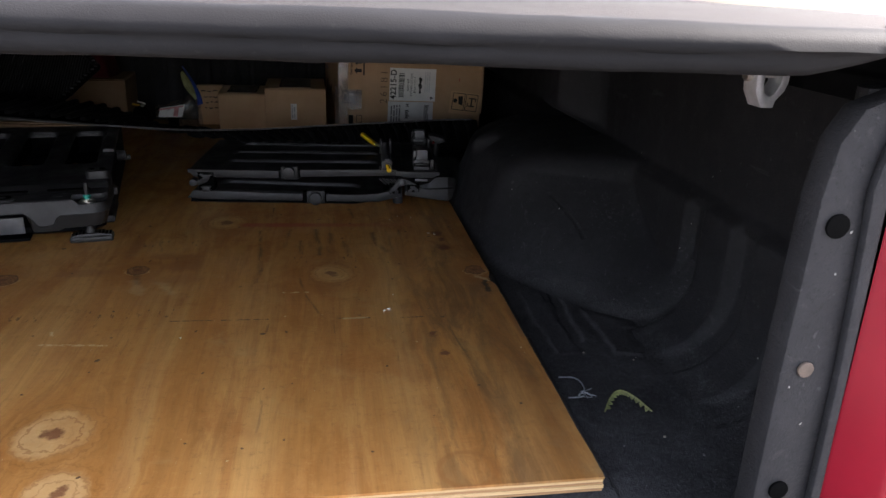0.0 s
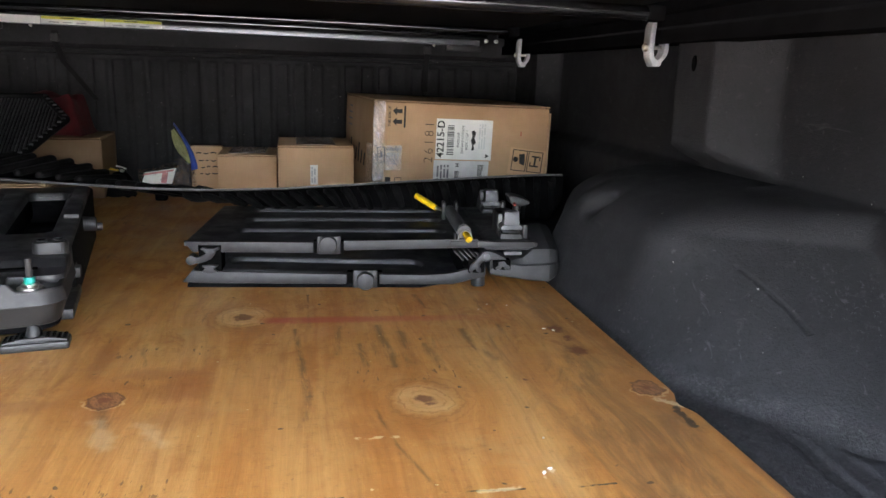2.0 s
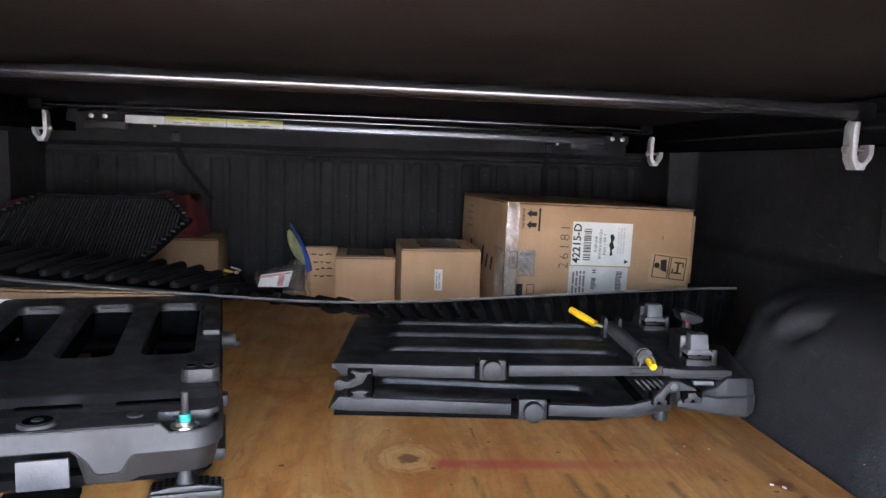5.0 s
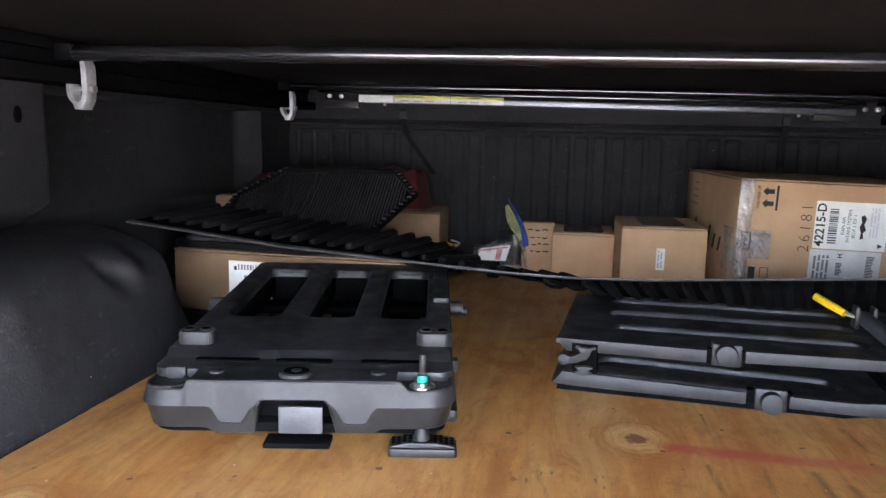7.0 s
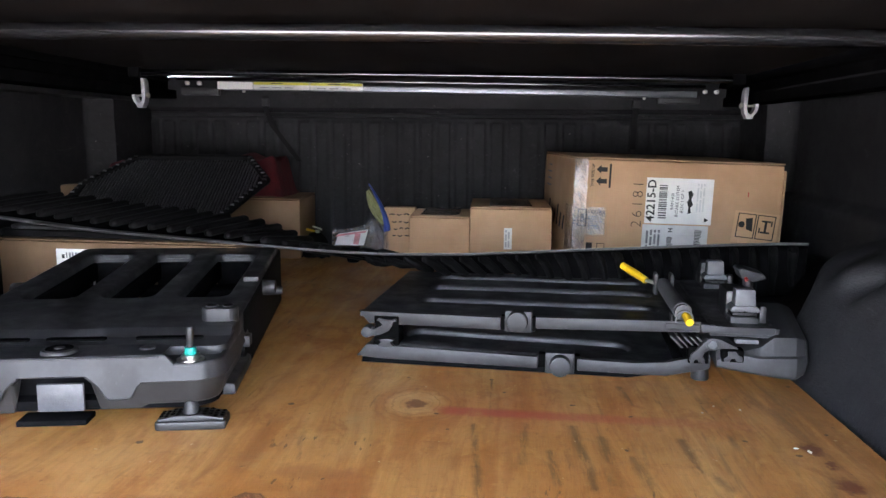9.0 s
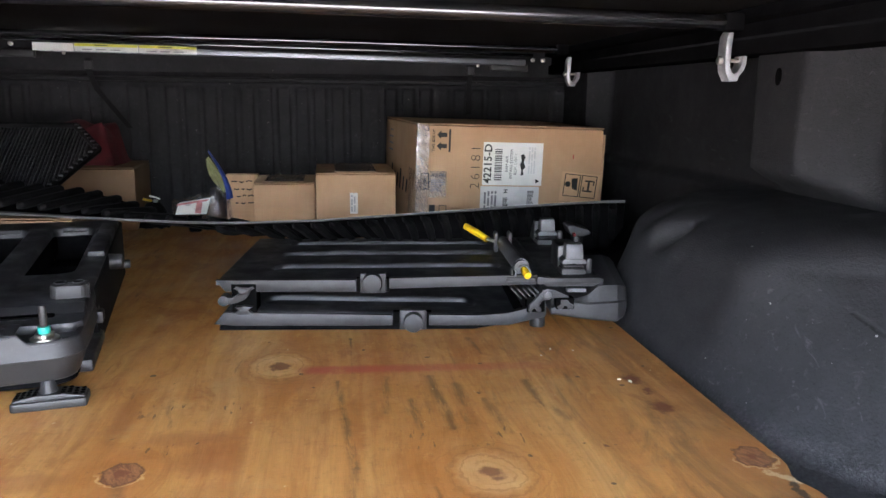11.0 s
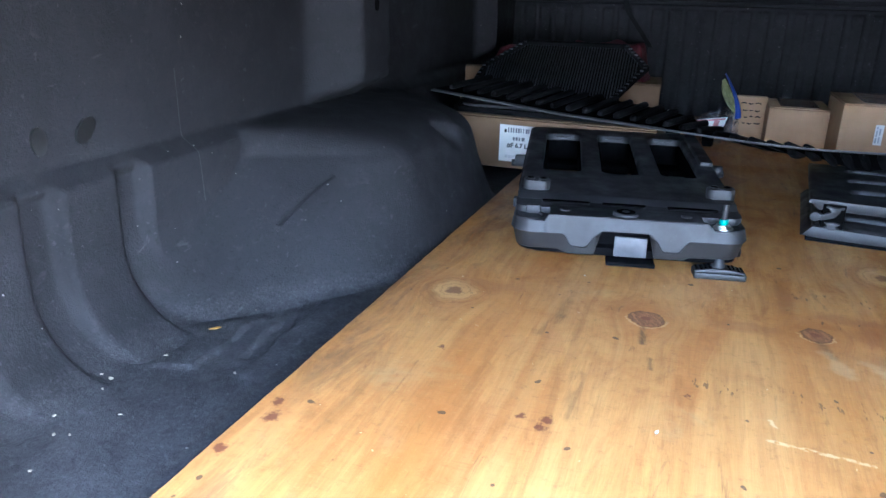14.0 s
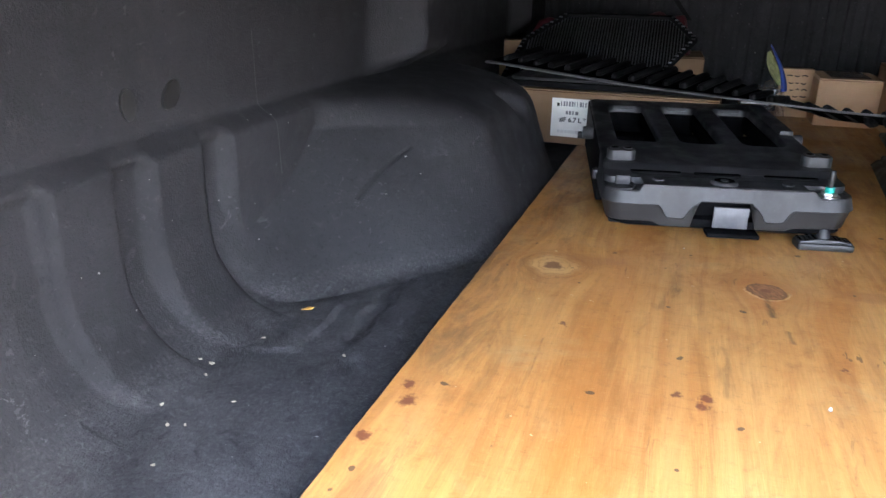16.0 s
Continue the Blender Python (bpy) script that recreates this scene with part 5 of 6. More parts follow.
def slotted_plate(x0, x1, y0, y1, z0, z1, slots, r=0.012, square=False):
    """A flat plate with long openings right through it; square: its own corners stay sharp."""
    b = bmesh.new()
    xs = sorted({x0, x1, *[v for s in slots for v in s[:2]]})
    ys = sorted({y0, y1, *[v for s in slots for v in s[2:]]})

    def empty(cx, cy):
        return any(s[0] < cx < s[1] and s[2] < cy < s[3] for s in slots)
    grid = {}

    def vert(x, y, z):
        if (x, y, z) not in grid:
            grid[(x, y, z)] = b.verts.new((x, y, z))
        return grid[(x, y, z)]
    cells = {(i, j) for i in range(len(xs) - 1) for j in range(len(ys) - 1) if not empty((xs[i] + xs[i + 1]) / 2, (ys[j] + ys[j + 1]) / 2)}
    for i, j in cells:
        a, c, e, f = xs[i], xs[i + 1], ys[j], ys[j + 1]
        b.faces.new([vert(*p) for p in ((a, e, z1), (c, e, z1), (c, f, z1), (a, f, z1))])
        b.faces.new([vert(*p) for p in ((a, e, z0), (a, f, z0), (c, f, z0), (c, e, z0))])
        for (di, dj), (p, q) in {(-1, 0): ((a, e), (a, f)), (1, 0): ((c, f), (c, e)), (0, -1): ((c, e), (a, e)), (0, 1): ((a, f), (c, f))}.items():
            if (i + di, j + dj) not in cells:
                b.faces.new([vert(*p, z0), vert(*p, z1), vert(*q, z1), vert(*q, z0)])
    bmesh.ops.recalc_face_normals(b, faces=b.faces[:])
    up = [e for e in b.edges if abs(e.verts[0].co.z - e.verts[1].co.z) > 1e-6]
    if square:
        up = [e for e in up if e.calc_face_angle(0.0) > 1.0 and x0 + 1e-5 < e.verts[0].co.x < x1 - 1e-5]
    bmesh.ops.bevel(b, geom=up, offset=r, segments=4, profile=0.5, affect="EDGES")
    rim = [e for e in b.edges if len(e.link_faces) == 2 and e.calc_face_angle(0.0) > 1.2 and e.verts[0].co.z > z1 - 1e-5 and e.verts[1].co.z > z1 - 1e-5]
    bmesh.ops.bevel(b, geom=rim, offset=0.006, segments=3, profile=0.5, affect="EDGES")
    return b


def slotted_platform():
    """It stands on the levelling foot at one corner and on its rear feet."""
    ob = thing("plastic_platform", "black moulded plastic platform with three slots and levelling bolt", "platform", (-0.476, 0.771, 0.0), turn=10.5)
    w, d = 0.368, 0.612

    def rise(b):
        for v in b.verts:
            v.co.z += 0.047 * max(0.0, v.co.y - 0.10) * min(1.0, max(0.0, v.co.z / 0.09))
        return b
    # front module: a dusty band over a darker tray, both cut away in the middle for the latch
    def along(x, knots):
        for (xa, za), (xb, zb) in zip(knots, knots[1:]):
            if x <= xb:
                return za + (zb - za) * max(0.0, (x - xa) / (xb - xa))
        return knots[-1][1]
    tilt = lambda x: 0.007 * (x - 0.18)
    cut = [(0.1345, 0.0215), (0.1440, 0.0640), (0.2170, 0.0640), (0.2285, 0.0225)]
    feet = [(0.0, 0.0280), (0.074, 0.0285), (0.080, 0.0270), (0.092, 0.0215)] + cut + [(0.2710, 0.0225), (0.282, 0.0275), (w, 0.0290)]
    laps = [(0.0, 0.0560), (0.084, 0.0560), (0.0890, 0.0530), (0.0955, 0.0405), (0.100, 0.0375), (0.1190, 0.0365), (0.1230, 0.0390), (0.1300, 0.0520), (0.1350, 0.0570), (0.1440, 0.0645), (0.2170, 0.0645), (0.2260, 0.0570), (0.2310, 0.0520), (0.2380, 0.0395), (0.2425, 0.0365), (0.2610, 0.0370), (0.2655, 0.0395), (0.2720, 0.0520), (0.2770, 0.0555), (w, 0.0560)]
    crest = [(0.0, 0.0765), (0.0545, 0.0765), (0.0600, 0.0872), (0.3030, 0.0872), (0.3125, 0.0765), (w, 0.0765)]
    plan = [(0.0, 0.20 - 0.02 * i) for i in range(8)] + [(0.036 - 0.036 * math.cos(radians(9 * i)), 0.036 - 0.036 * math.sin(radians(9 * i))) for i in range(10)]
    plan += [(x, 0.0) for x in spaced(0.036, w - 0.036, 0.0022)]
    plan += [(w - 0.036 + 0.036 * math.sin(radians(9 * i)), 0.036 - 0.036 * math.cos(radians(9 * i))) for i in range(1, 11)] + [(w, 0.056 + 0.02 * i) for i in range(8)]

    def shell(lower, upper, inset, thick, draft=(0.0, 0.0)):
        """A wall that follows the plan, with eased edges; lower and upper give its edges along x."""
        profile = [(0.0014, 0.0), (0.0, 0.0016), (0.0, -0.0016), (0.0014, 0.0), (thick, 0.0), (thick, 0.0)]
        ends = (0, 0, 1, 1, 1, 0)

        def at(i, k):
            x, y = plan[i]
            xa, ya = plan[max(0, i - 1)]
            xb, yb = plan[min(len(plan) - 1, i + 1)]
            way = Vector((xb - xa, yb - ya, 0)).normalized()
            inward = Vector((-way.y, way.x, 0)) * (profile[k][0] + inset + (draft[ends[k]] if k < 4 else 0.0))
            z = (along(x, upper) if ends[k] else along(x, lower)) + tilt(x) + profile[k][1]
            return (x + inward.x, y + inward.y, z)
        b = sheet(range(len(plan)), (0, 1, 2, 3, 4, 5, 0), at)
        bmesh.ops.remove_doubles(b, verts=b.verts[:], dist=1e-6)
        return b
    tr = part("lower_tray", shell(feet, [(0.0, 0.058), (0.14, 0.058), (0.145, 0.066), (0.216, 0.066), (0.222, 0.058), (w, 0.058)], 0.0030, 0.010, (0.0065, 0.0)), PLASTIC_LOW, ob, "grey-black lower face", 25)
    # The band's paler plastic has the light on the front put into its colour.
    band = part("front_band", shell(laps, crest, 0.0, 0.010, (0.0, 0.0045)), PLASTIC_GREY_LIT, ob, "dusty face, paler for the light on it", 25)
    # the raised rim that edges each lapping tongue
    for edge in (laps[1:10], laps[10:19]):
        part("tongue_rim", tube([(x, -0.0002, z + tilt(x)) for x, z in edge], 0.0011, 6), PLASTIC_GREY_LIT, band)
    # Core and pan are near-black solids, added as shade inside and under the tray.
    part("tray_core", box(0.02, w - 0.02, 0.034, 0.20, 0.030, 0.070, 0.004), RUBBER_AND_SHADE, ob)
    part("base_rim", prism(rounded(0.012, w - 0.012, 0.012, 0.20, 0.030, 7), 0.0225, 0.034, "z", 0.001), RUBBER_AND_SHADE, tr)
    part("base_shade", prism(rounded(0.030, w - 0.030, 0.055, 0.55, 0.020, 5), 0.006, 0.024, "z", 0.002), RUBBER_AND_SHADE, ob)
    # Thin caps of the darker plastic, so tops read as less lit than the face.
    part("band_top", prism(rounded(0.0035, w - 0.0035, 0.0035, 0.07, 0.033, 7), 0.0738, 0.0743, "z"), PLASTIC, band, "", None)
    part("ridge_top", prism(rounded(0.061, w - 0.070, 0.003, 0.058, 0.004), 0.0842, 0.0862, "z", 0.0005), PLASTIC, band)
    shelf = prism(rounded(0.004, w - 0.004, 0.050, 0.20, 0.016), 0.070, 0.0865, "z", 0.002)
    for v in shelf.verts:
        if v.co.z > 0.08:
            v.co.z += 0.0065 * ramp(v.co.y, 0.05, 0.11) - 0.0015
    part("shelf", shelf, PLASTIC, ob)
    part("deck_front", prism([(0.087, 0.084), (0.0885, 0.0868), (0.101, 0.0950), (0.108, 0.0960), (0.112, 0.0900), (0.112, 0.084)], 0.006, w - 0.006, "x", 0.0012), PLASTIC, ob)
    part("deck_rail", rise(box(w - 0.030, w - 0.005, 0.335, 0.575, 0.092, 0.1035, 0.0035)), PLASTIC, ob)
    for x0, x1, y0, y1 in ((0.002, 0.016, 0.17, d), (w - 0.016, w - 0.002, 0.17, d), (0.004, w - 0.004, d - 0.016, d)):
        part("skirt", rise(box(x0, x1, y0, y1, 0.010 if y0 < 0.5 else 0.074, 0.092, 0.004)), RUBBER, ob)
    slots = [(0.040, 0.114, 0.250, 0.556), (0.151, 0.222, 0.250, 0.556), (0.259, 0.329, 0.250, 0.556)]
    part("deck", rise(slotted_plate(0.004, w - 0.004, 0.098, d, 0.082, 0.0955, slots, 0.016)), PLASTIC, ob)
    # Slot insides are blacker than the deck: the shade within is in their colour.
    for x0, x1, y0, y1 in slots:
        part("slot_bridge", rise(box(x0 - 0.008, x1 + 0.008, y1 - 0.10, y1 - 0.05, 0.046, 0.058, 0.005)), RUBBER_AND_SHADE, ob)
        part("slot_end", rise(box(x0 + 0.014, x1 - 0.014, y1 - 0.002, y1 + 0.006, 0.0865, 0.0945, 0.003)), PLASTIC_GREY_LIT, ob, "paler slot end")
        part("slot_back", rise(box(x0 - 0.004, x1 + 0.004, y1 + 0.004, y1 + 0.012, 0.045 if x0 < 0.1 else 0.014, 0.083, 0.002)), RUBBER_AND_SHADE, ob)
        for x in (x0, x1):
            part("slot_wall", rise(box(x - 0.005, x + 0.005, y0 + 0.008, y1, 0.056, 0.083, 0.003)), RUBBER_AND_SHADE, ob)
    for x, y in ((0.012, 0.112), (0.318, 0.121)):
        pd = part("pad", rise(prism(rounded(x, x + 0.046, y, y + 0.030, 0.0125), 0.088, 0.1125, "z", 0.004)), PLASTIC_GREY_LIT, ob, "grey rubber pad with two holes")
        for k in (0.0125, 0.0335):
            c = (x + k, y + 0.0155)
            part("pad_hole", rise(cyl((*c, 0.1105), (*c, 0.1130), 0.0062, n=18)), HOLE_SHADE, pd)
            part("pad_rim", rise(tube([(c[0] + 0.0073 * math.cos(a), c[1] + 0.0073 * math.sin(a), 0.1128) for a in [2 * math.pi * i / 16 for i in range(17)]], 0.0011, 6)), PLASTIC_GREY_LIT, pd)
    # round bosses on the shelf
    for x, y, r in ((0.085, 0.036, 0.0095), (0.275, 0.040, 0.0095), (0.180, 0.030, 0.021)):
        boss = part("boss", cyl((x, y, 0.084), (x, y, 0.091 if r > 0.015 else 0.0885), r, r * 0.92, 26, 0.002), PLASTIC_GREY_LIT, ob)
        part("boss_well", cyl((x, y, 0.0842), (x, y, 0.0854), r * 1.28, n=26), HOLE_SHADE, boss)
        if r > 0.015:
            part("boss_socket", cyl((x, y, 0.0898), (x, y, 0.0914), r * 0.72, n=20), HOLE_SHADE, boss)
            part("boss_core", cyl((x, y, 0.0895), (x, y, 0.0922), r * 0.30, n=8, bevel=0.0008), PLASTIC_GREY_LIT, boss)
    for x0, x1 in ((0.047, 0.125), (0.145, 0.215), (0.250, 0.330)):
        # Dark plates laid on the shelf for the shade in its shallow dips.
        part("recess", prism(rounded(x0, x1, 0.075, 0.087, 0.005), 0.0858, 0.0886, "z"), HOLE_SHADE, ob, "shallow recess, its shade a dark plate", None)
    # corner wells, one with the levelling bolt
    for x in (0.030, w - 0.032):
        well = part("corner_well", tube([(x + 0.021 * math.cos(a), 0.030 + 0.022 * math.sin(a), 0.075) for a in [radians(200 + 14 * i - 60 * (x > 0.1)) for i in range(17)]], 0.003, 8), PLASTIC_GREY_LIT, ob)
        part("well_floor", cyl((x, 0.027, 0.0728), (x, 0.027, 0.0745), 0.020, n=22), PLASTIC, well)
    part("well_wall", box(0.022, 0.046, 0.044, 0.053, 0.070, 0.0885, 0.0035), PLASTIC_GREY_LIT, ob, "pale worn wall of the corner well")
    part("washer", cyl((0.328, 0.022, 0.0740), (0.328, 0.022, 0.0765), 0.0165, n=24, bevel=0.001), PLASTIC, ob)
    part("nut_flange", cyl((0.328, 0.022, 0.0765), (0.328, 0.022, 0.0785), 0.0155, n=24, bevel=0.0006), STEEL, ob)
    part("nut", cyl((0.328, 0.022, 0.0785), (0.328, 0.022, 0.0835), 0.0115, n=6, bevel=0.0012), STEEL, ob, "bright steel nut")
    part("collar", cyl((0.328, 0.022, 0.0835), (0.328, 0.022, 0.0915), 0.0068, n=18, bevel=0.0008), TEAL, ob, "teal plastic collar")
    part("stud", cyl((0.328, 0.022, 0.0915), (0.328, 0.022, 0.116), 0.0042, n=14, bevel=0.0008), PLASTIC_LOW, ob, "dark steel stud")
    # latch in the middle of the front
    lt = part("latch", box(0.1645, 0.2145, -0.001, 0.004, 0.0260, 0.0580, 0.0012), PLASTIC_MID, ob, "mid grey latch tongue")
    part("latch_lip", box(0.1525, 0.2265, -0.029, 0.001, 0.0195, 0.0262, 0.0016), RUBBER_AND_SHADE, lt)
    # levelling foot with a moulded grip
    foot = part("levelling_foot", prism(rounded(0.290, 0.369, -0.004, 0.030, 0.004), 0.0, 0.0105, "z", 0.002), PLASTIC_LOW, ob, "black star-grip levelling foot")
    part("foot_grip", prism([(0.292, 0.0095), (0.292, 0.0125), (0.314, 0.0165), (0.344, 0.0165), (0.367, 0.0125), (0.367, 0.0095)], 0.0, 0.028, "y", 0.0015), PLASTIC, foot)
    part("foot_stem", cyl((0.328, 0.014, 0.014), (0.328, 0.016, 0.030), 0.0105, 0.0075, 18, 0.001), PLASTIC_GREY_LIT, foot)
    for i in range(4):
        for j in range(3):
            for k in (-1, 1):
                x = 0.3295 + k * (0.0145 + 0.0065 * i)
                y = 0.005 + 0.0075 * j + 0.0037 * (i % 2)
                z = 0.0165 - 0.00018 * max(0.0, abs(x - 0.3295) * 1000 - 15)
                part("grip_pit", cyl((x, y, z - 0.0008), (x, y, z + 0.0007), 0.0027, n=6), HOLE_SHADE, foot)
    # knobs at both sides
    for s, x in ((1, w - 0.004), (-1, 0.004)):
        kn = part("side_knob", cyl((x, 0.360, 0.092), (x + s * 0.022, 0.360, 0.092), 0.0125, 0.0115, 20, 0.002), PLASTIC_GREY_LIT, ob)
        part("side_pin", cyl((x + s * 0.004, 0.382, 0.082), (x + s * 0.030, 0.382, 0.082), 0.008, 0.007, 16, 0.0015), PLASTIC, kn)
        part("side_clip", box(min(x, x + s * 0.010), max(x, x + s * 0.010), 0.16, 0.18, 0.050, 0.066, 0.002), PLASTIC_GREY_LIT, ob)
    part("side_foot", box(w - 0.045, w + 0.003, 0.06, 0.19, 0.018, 0.034, 0.004), PLASTIC, ob)
    for x in (0.012, w - 0.052):
        part("rear_foot", box(x, x + 0.04, 0.45, 0.58, 0.0, 0.05, 0.004), PLASTIC, ob)
    part("front_foot", box(0.02, 0.06, 0.08, 0.16, 0.0, 0.03, 0.004), PLASTIC, ob)
    return ob


slotted_platform()


def stud_cap(parent, x, y, z, label=""):
    cap = part("stud_cap", cyl((x, y, z), (x, y - 0.016, z), 0.0150, 0.0146, 28, 0.0018), PLASTIC_GREY_LIT, parent, label)
    return cap


def folded_platform():
    """Two hinged plastic leaves folded on each other, with a jointed end."""
    ob = thing("folding_platform", "black folded plastic platform with yellow lever lying on plywood", "platform", (-0.010, 1.112, 0.0), turn=-5.0)
    L, D = 0.583, 0.345
    # upper leaf
    up = [(0.004, 0.0690), (0.012, 0.0600), (0.24, 0.0635), (L, 0.0700), (L, 0.0730)]
    leaf = part("upper_leaf", prism([(x, z) for x, z in up], 0.004, D, "y", 0.002), PLASTIC, ob)
    # Front edges in paler plastic: the light they catch is put into the colour.
    front = prism([(0.0, 0.0775), (0.015, 0.0592), (0.211, 0.0592), (0.211, 0.0775)], -0.002, 0.010, "y", 0.0015)
    part("front_band", front, PLASTIC_GREY_LIT, leaf, "dusty edge, paler for the light on it")
    part("front_band", prism([(0.2615, 0.0805), (0.2615, 0.0635), (0.488, 0.0700), (0.488, 0.0855)], -0.002, 0.010, "y", 0.0015), PLASTIC_GREY_LIT, leaf, "dusty edge, paler for the light on it")
    part("front_band", prism([(0.488, 0.0825), (0.488, 0.0705), (L + 0.002, 0.0712), (L + 0.002, 0.0815), (0.52, 0.0805)], -0.004, 0.012, "y", 0.0015), PLASTIC_GREY_LIT, leaf, "dusty edge, paler for the light on it")
    # its top face has three long grooves
    grooves = [(0.072, 0.440, y, y + 0.042) for y in (0.070, 0.172, 0.268)]
    skin = slotted_plate(0.0, L, 0.004, D, 0.0685, 0.0765, grooves, 0.020, True)
    for v in skin.verts:
        v.co.z += 0.0045 * v.co.x / L
    part("top_face", skin, PLASTIC, leaf)
    blk = part("cap_block", box(0.2175, 0.2565, -0.005, 0.020, 0.0575, 0.0885, 0.002), PLASTIC_GREY_LIT, leaf)
    # A black block fills the gap round the cap, in place of its shade.
    part("cap_gap", box(0.2115, 0.261, -0.0005, 0.012, 0.0585, 0.0795, 0.001), HOLE_SHADE, blk)
    stud_cap(blk, 0.236, -0.004, 0.0755, "round grey end cap")
    # lower leaf, lying at a slight slope
    low = [(-0.006, 0.0075), (0.006, 0.0200), (0.02, 0.0210), (0.25, 0.0165), (0.440, 0.0145), (0.470, 0.0200), (0.500, 0.0415), (0.500, 0.0215), (0.40, 0.0055), (0.25, 0.0055), (0.03, 0.0085)]
    lower = part("lower_leaf", prism(low, 0.0, D - 0.01, "y", 0.002), PLASTIC, ob)
    # Near-black skirt down to the board, added as the leaf's contact shade.
    part("underside", prism([(0.004, 0.0), (0.392, 0.0), (0.466, 0.013), (0.472, 0.026), (0.40, 0.009), (0.006, 0.011)], -0.0045, D - 0.02, "y", 0.001), RUBBER_AND_SHADE, lower)
    for o in ([(-0.003, 0.0095), (0.012, 0.0285), (0.266, 0.0235), (0.266, 0.0065), (0.03, 0.0075)], [(0.322, 0.0235), (0.402, 0.0225), (0.445, 0.0262), (0.503, 0.0415), (0.503, 0.0205), (0.446, 0.0062), (0.404, 0.0060), (0.322, 0.0065)]):
        part("front_band", prism(o, -0.006, 0.006, "y", 0.0015), PLASTIC_GREY_LIT, lower, "dusty edge, paler for the light on it")
    skin = slotted_plate(0.012, 0.466, 0.0, D - 0.01, 0.0200, 0.0305, [(0.060, 0.398, 0.042, 0.096)], 0.024, True)
    for v in skin.verts:
        v.co.z -= 0.018 * (v.co.x - 0.012)
    part("top_face", skin, PLASTIC, lower)
    blk = part("cap_block", box(0.277, 0.318, -0.009, 0.018, 0.0005, 0.0315, 0.002), PLASTIC_GREY_LIT, lower)
    part("cap_gap", box(0.267, 0.326, -0.004, 0.012, 0.0045, 0.027, 0.001), HOLE_SHADE, blk)
    stud_cap(blk, 0.298, -0.008, 0.0152, "round grey end cap")
    # hinge at the open end
    hinge = part("hinge", cyl((0.013, -0.010, 0.0470), (0.013, 0.012, 0.0470), 0.0082, n=20, bevel=0.001), PLASTIC_GREY_LIT, ob)
    link = [(0.010, 0.0535), (0.026, 0.0520), (0.038, 0.0585), (0.034, 0.0640), (0.029, 0.0660), (0.032, 0.0690), (0.040, 0.0665), (0.050, 0.0665), (0.057, 0.0690), (0.059, 0.0655), (0.053, 0.0640), (0.051, 0.0570), (0.046, 0.0500), (0.034, 0.0445), (0.016, 0.0400)]
    part("hinge_link", prism(link, -0.009, 0.006, "y", 0.0005), PLASTIC_GREY_LIT, hinge)
    link = [(0.030, 0.0375), (0.044, 0.0395), (0.056, 0.038), (0.049, 0.033), (0.056, 0.027), (0.040, 0.0255), (0.029, 0.0275), (0.036, 0.033)]
    part("hinge_link", prism(link, -0.010, 0.004, "y", 0.0005), PLASTIC_GREY_LIT, hinge)
    # Black filler behind the links: the hinge gap's shade as a solid.
    part("hinge_gap", box(0.024, 0.061, -0.0030, 0.03, 0.0225, 0.0715, 0.001), HOLE_SHADE, hinge)
    # joint: a pin with two clawed arms, and the end block
    px, pz = 0.5022, 0.0577
    joint = part("joint", cyl((px, -0.016, pz), (px, 0.016, pz), 0.0088, n=22, bevel=0.001), PLASTIC_GREY_LIT, ob)
    part("joint_pin", cyl((px, -0.0178, pz), (px, -0.015, pz), 0.0058, n=18, bevel=0.0006), PLASTIC_MID, joint)
    arm = [(0.004, 0.008), (-0.006, 0.0075), (-0.020, -0.010), (-0.0265, -0.016), (-0.0285, -0.0255), (-0.0245, -0.029), (-0.0215, -0.0235), (-0.0175, -0.0225), (-0.0155, -0.027), (-0.0085, -0.028), (-0.0085, -0.0225), (-0.012, -0.019), (-0.009, -0.012), (0.003, -0.006)]
    part("joint_arm", prism([(px + x, pz + z) for x, z in arm], -0.014, 0.004, "y", 0.0006), PLASTIC_GREY_LIT, joint)
    part("joint_arm", prism([(px + x, pz + z) for x, z in [(0.002, 0.0085), (0.010, 0.0075), (0.0335, -0.0035), (0.0335, -0.006), (0.004, -0.006)]], -0.015, 0.03, "y", 0.0006), PLASTIC_GREY_LIT, joint)
    claw = [(0.0195, -0.0075), (0.030, -0.007), (0.034, -0.0125), (0.0390, -0.0145), (0.0390, -0.0210), (0.0315, -0.0205), (0.0285, -0.0165), (0.0250, -0.0165), (0.0225, -0.0215), (0.0160, -0.0215), (0.0145, -0.0180), (0.0205, -0.0140)]
    part("joint_arm", prism([(px + x, pz + z) for x, z in claw], -0.0215, 0.002, "y", 0.0006), PLASTIC_GREY_LIT, joint)
    # Black fillers again, for the shade between the joint's arms.
    part("joint_gap", box(px + 0.012, px + 0.041, -0.0192, 0.0, pz - 0.0225, pz - 0.005, 0.002), HOLE_SHADE, joint)
    part("joint_gap", box(px - 0.030, px - 0.002, -0.0085, 0.01, pz - 0.030, pz - 0.006, 0.002), HOLE_SHADE, joint)
    for i in range(5):
        x = 0.446 + 0.009 * i
        part("fin", prism([(x, 0.064), (x + 0.004, 0.064), (x + 0.020, 0.048), (x + 0.016, 0.048)], -0.004, 0.05, "y", 0.0006), PLASTIC_LOW, joint)
    part("joint_foot", cyl((0.4925, 0.012, 0.0), (0.4925, 0.012, 0.024), 0.0125, 0.0115, 18, 0.002), PLASTIC_GREY_LIT, joint)
    end = bmesh.new()
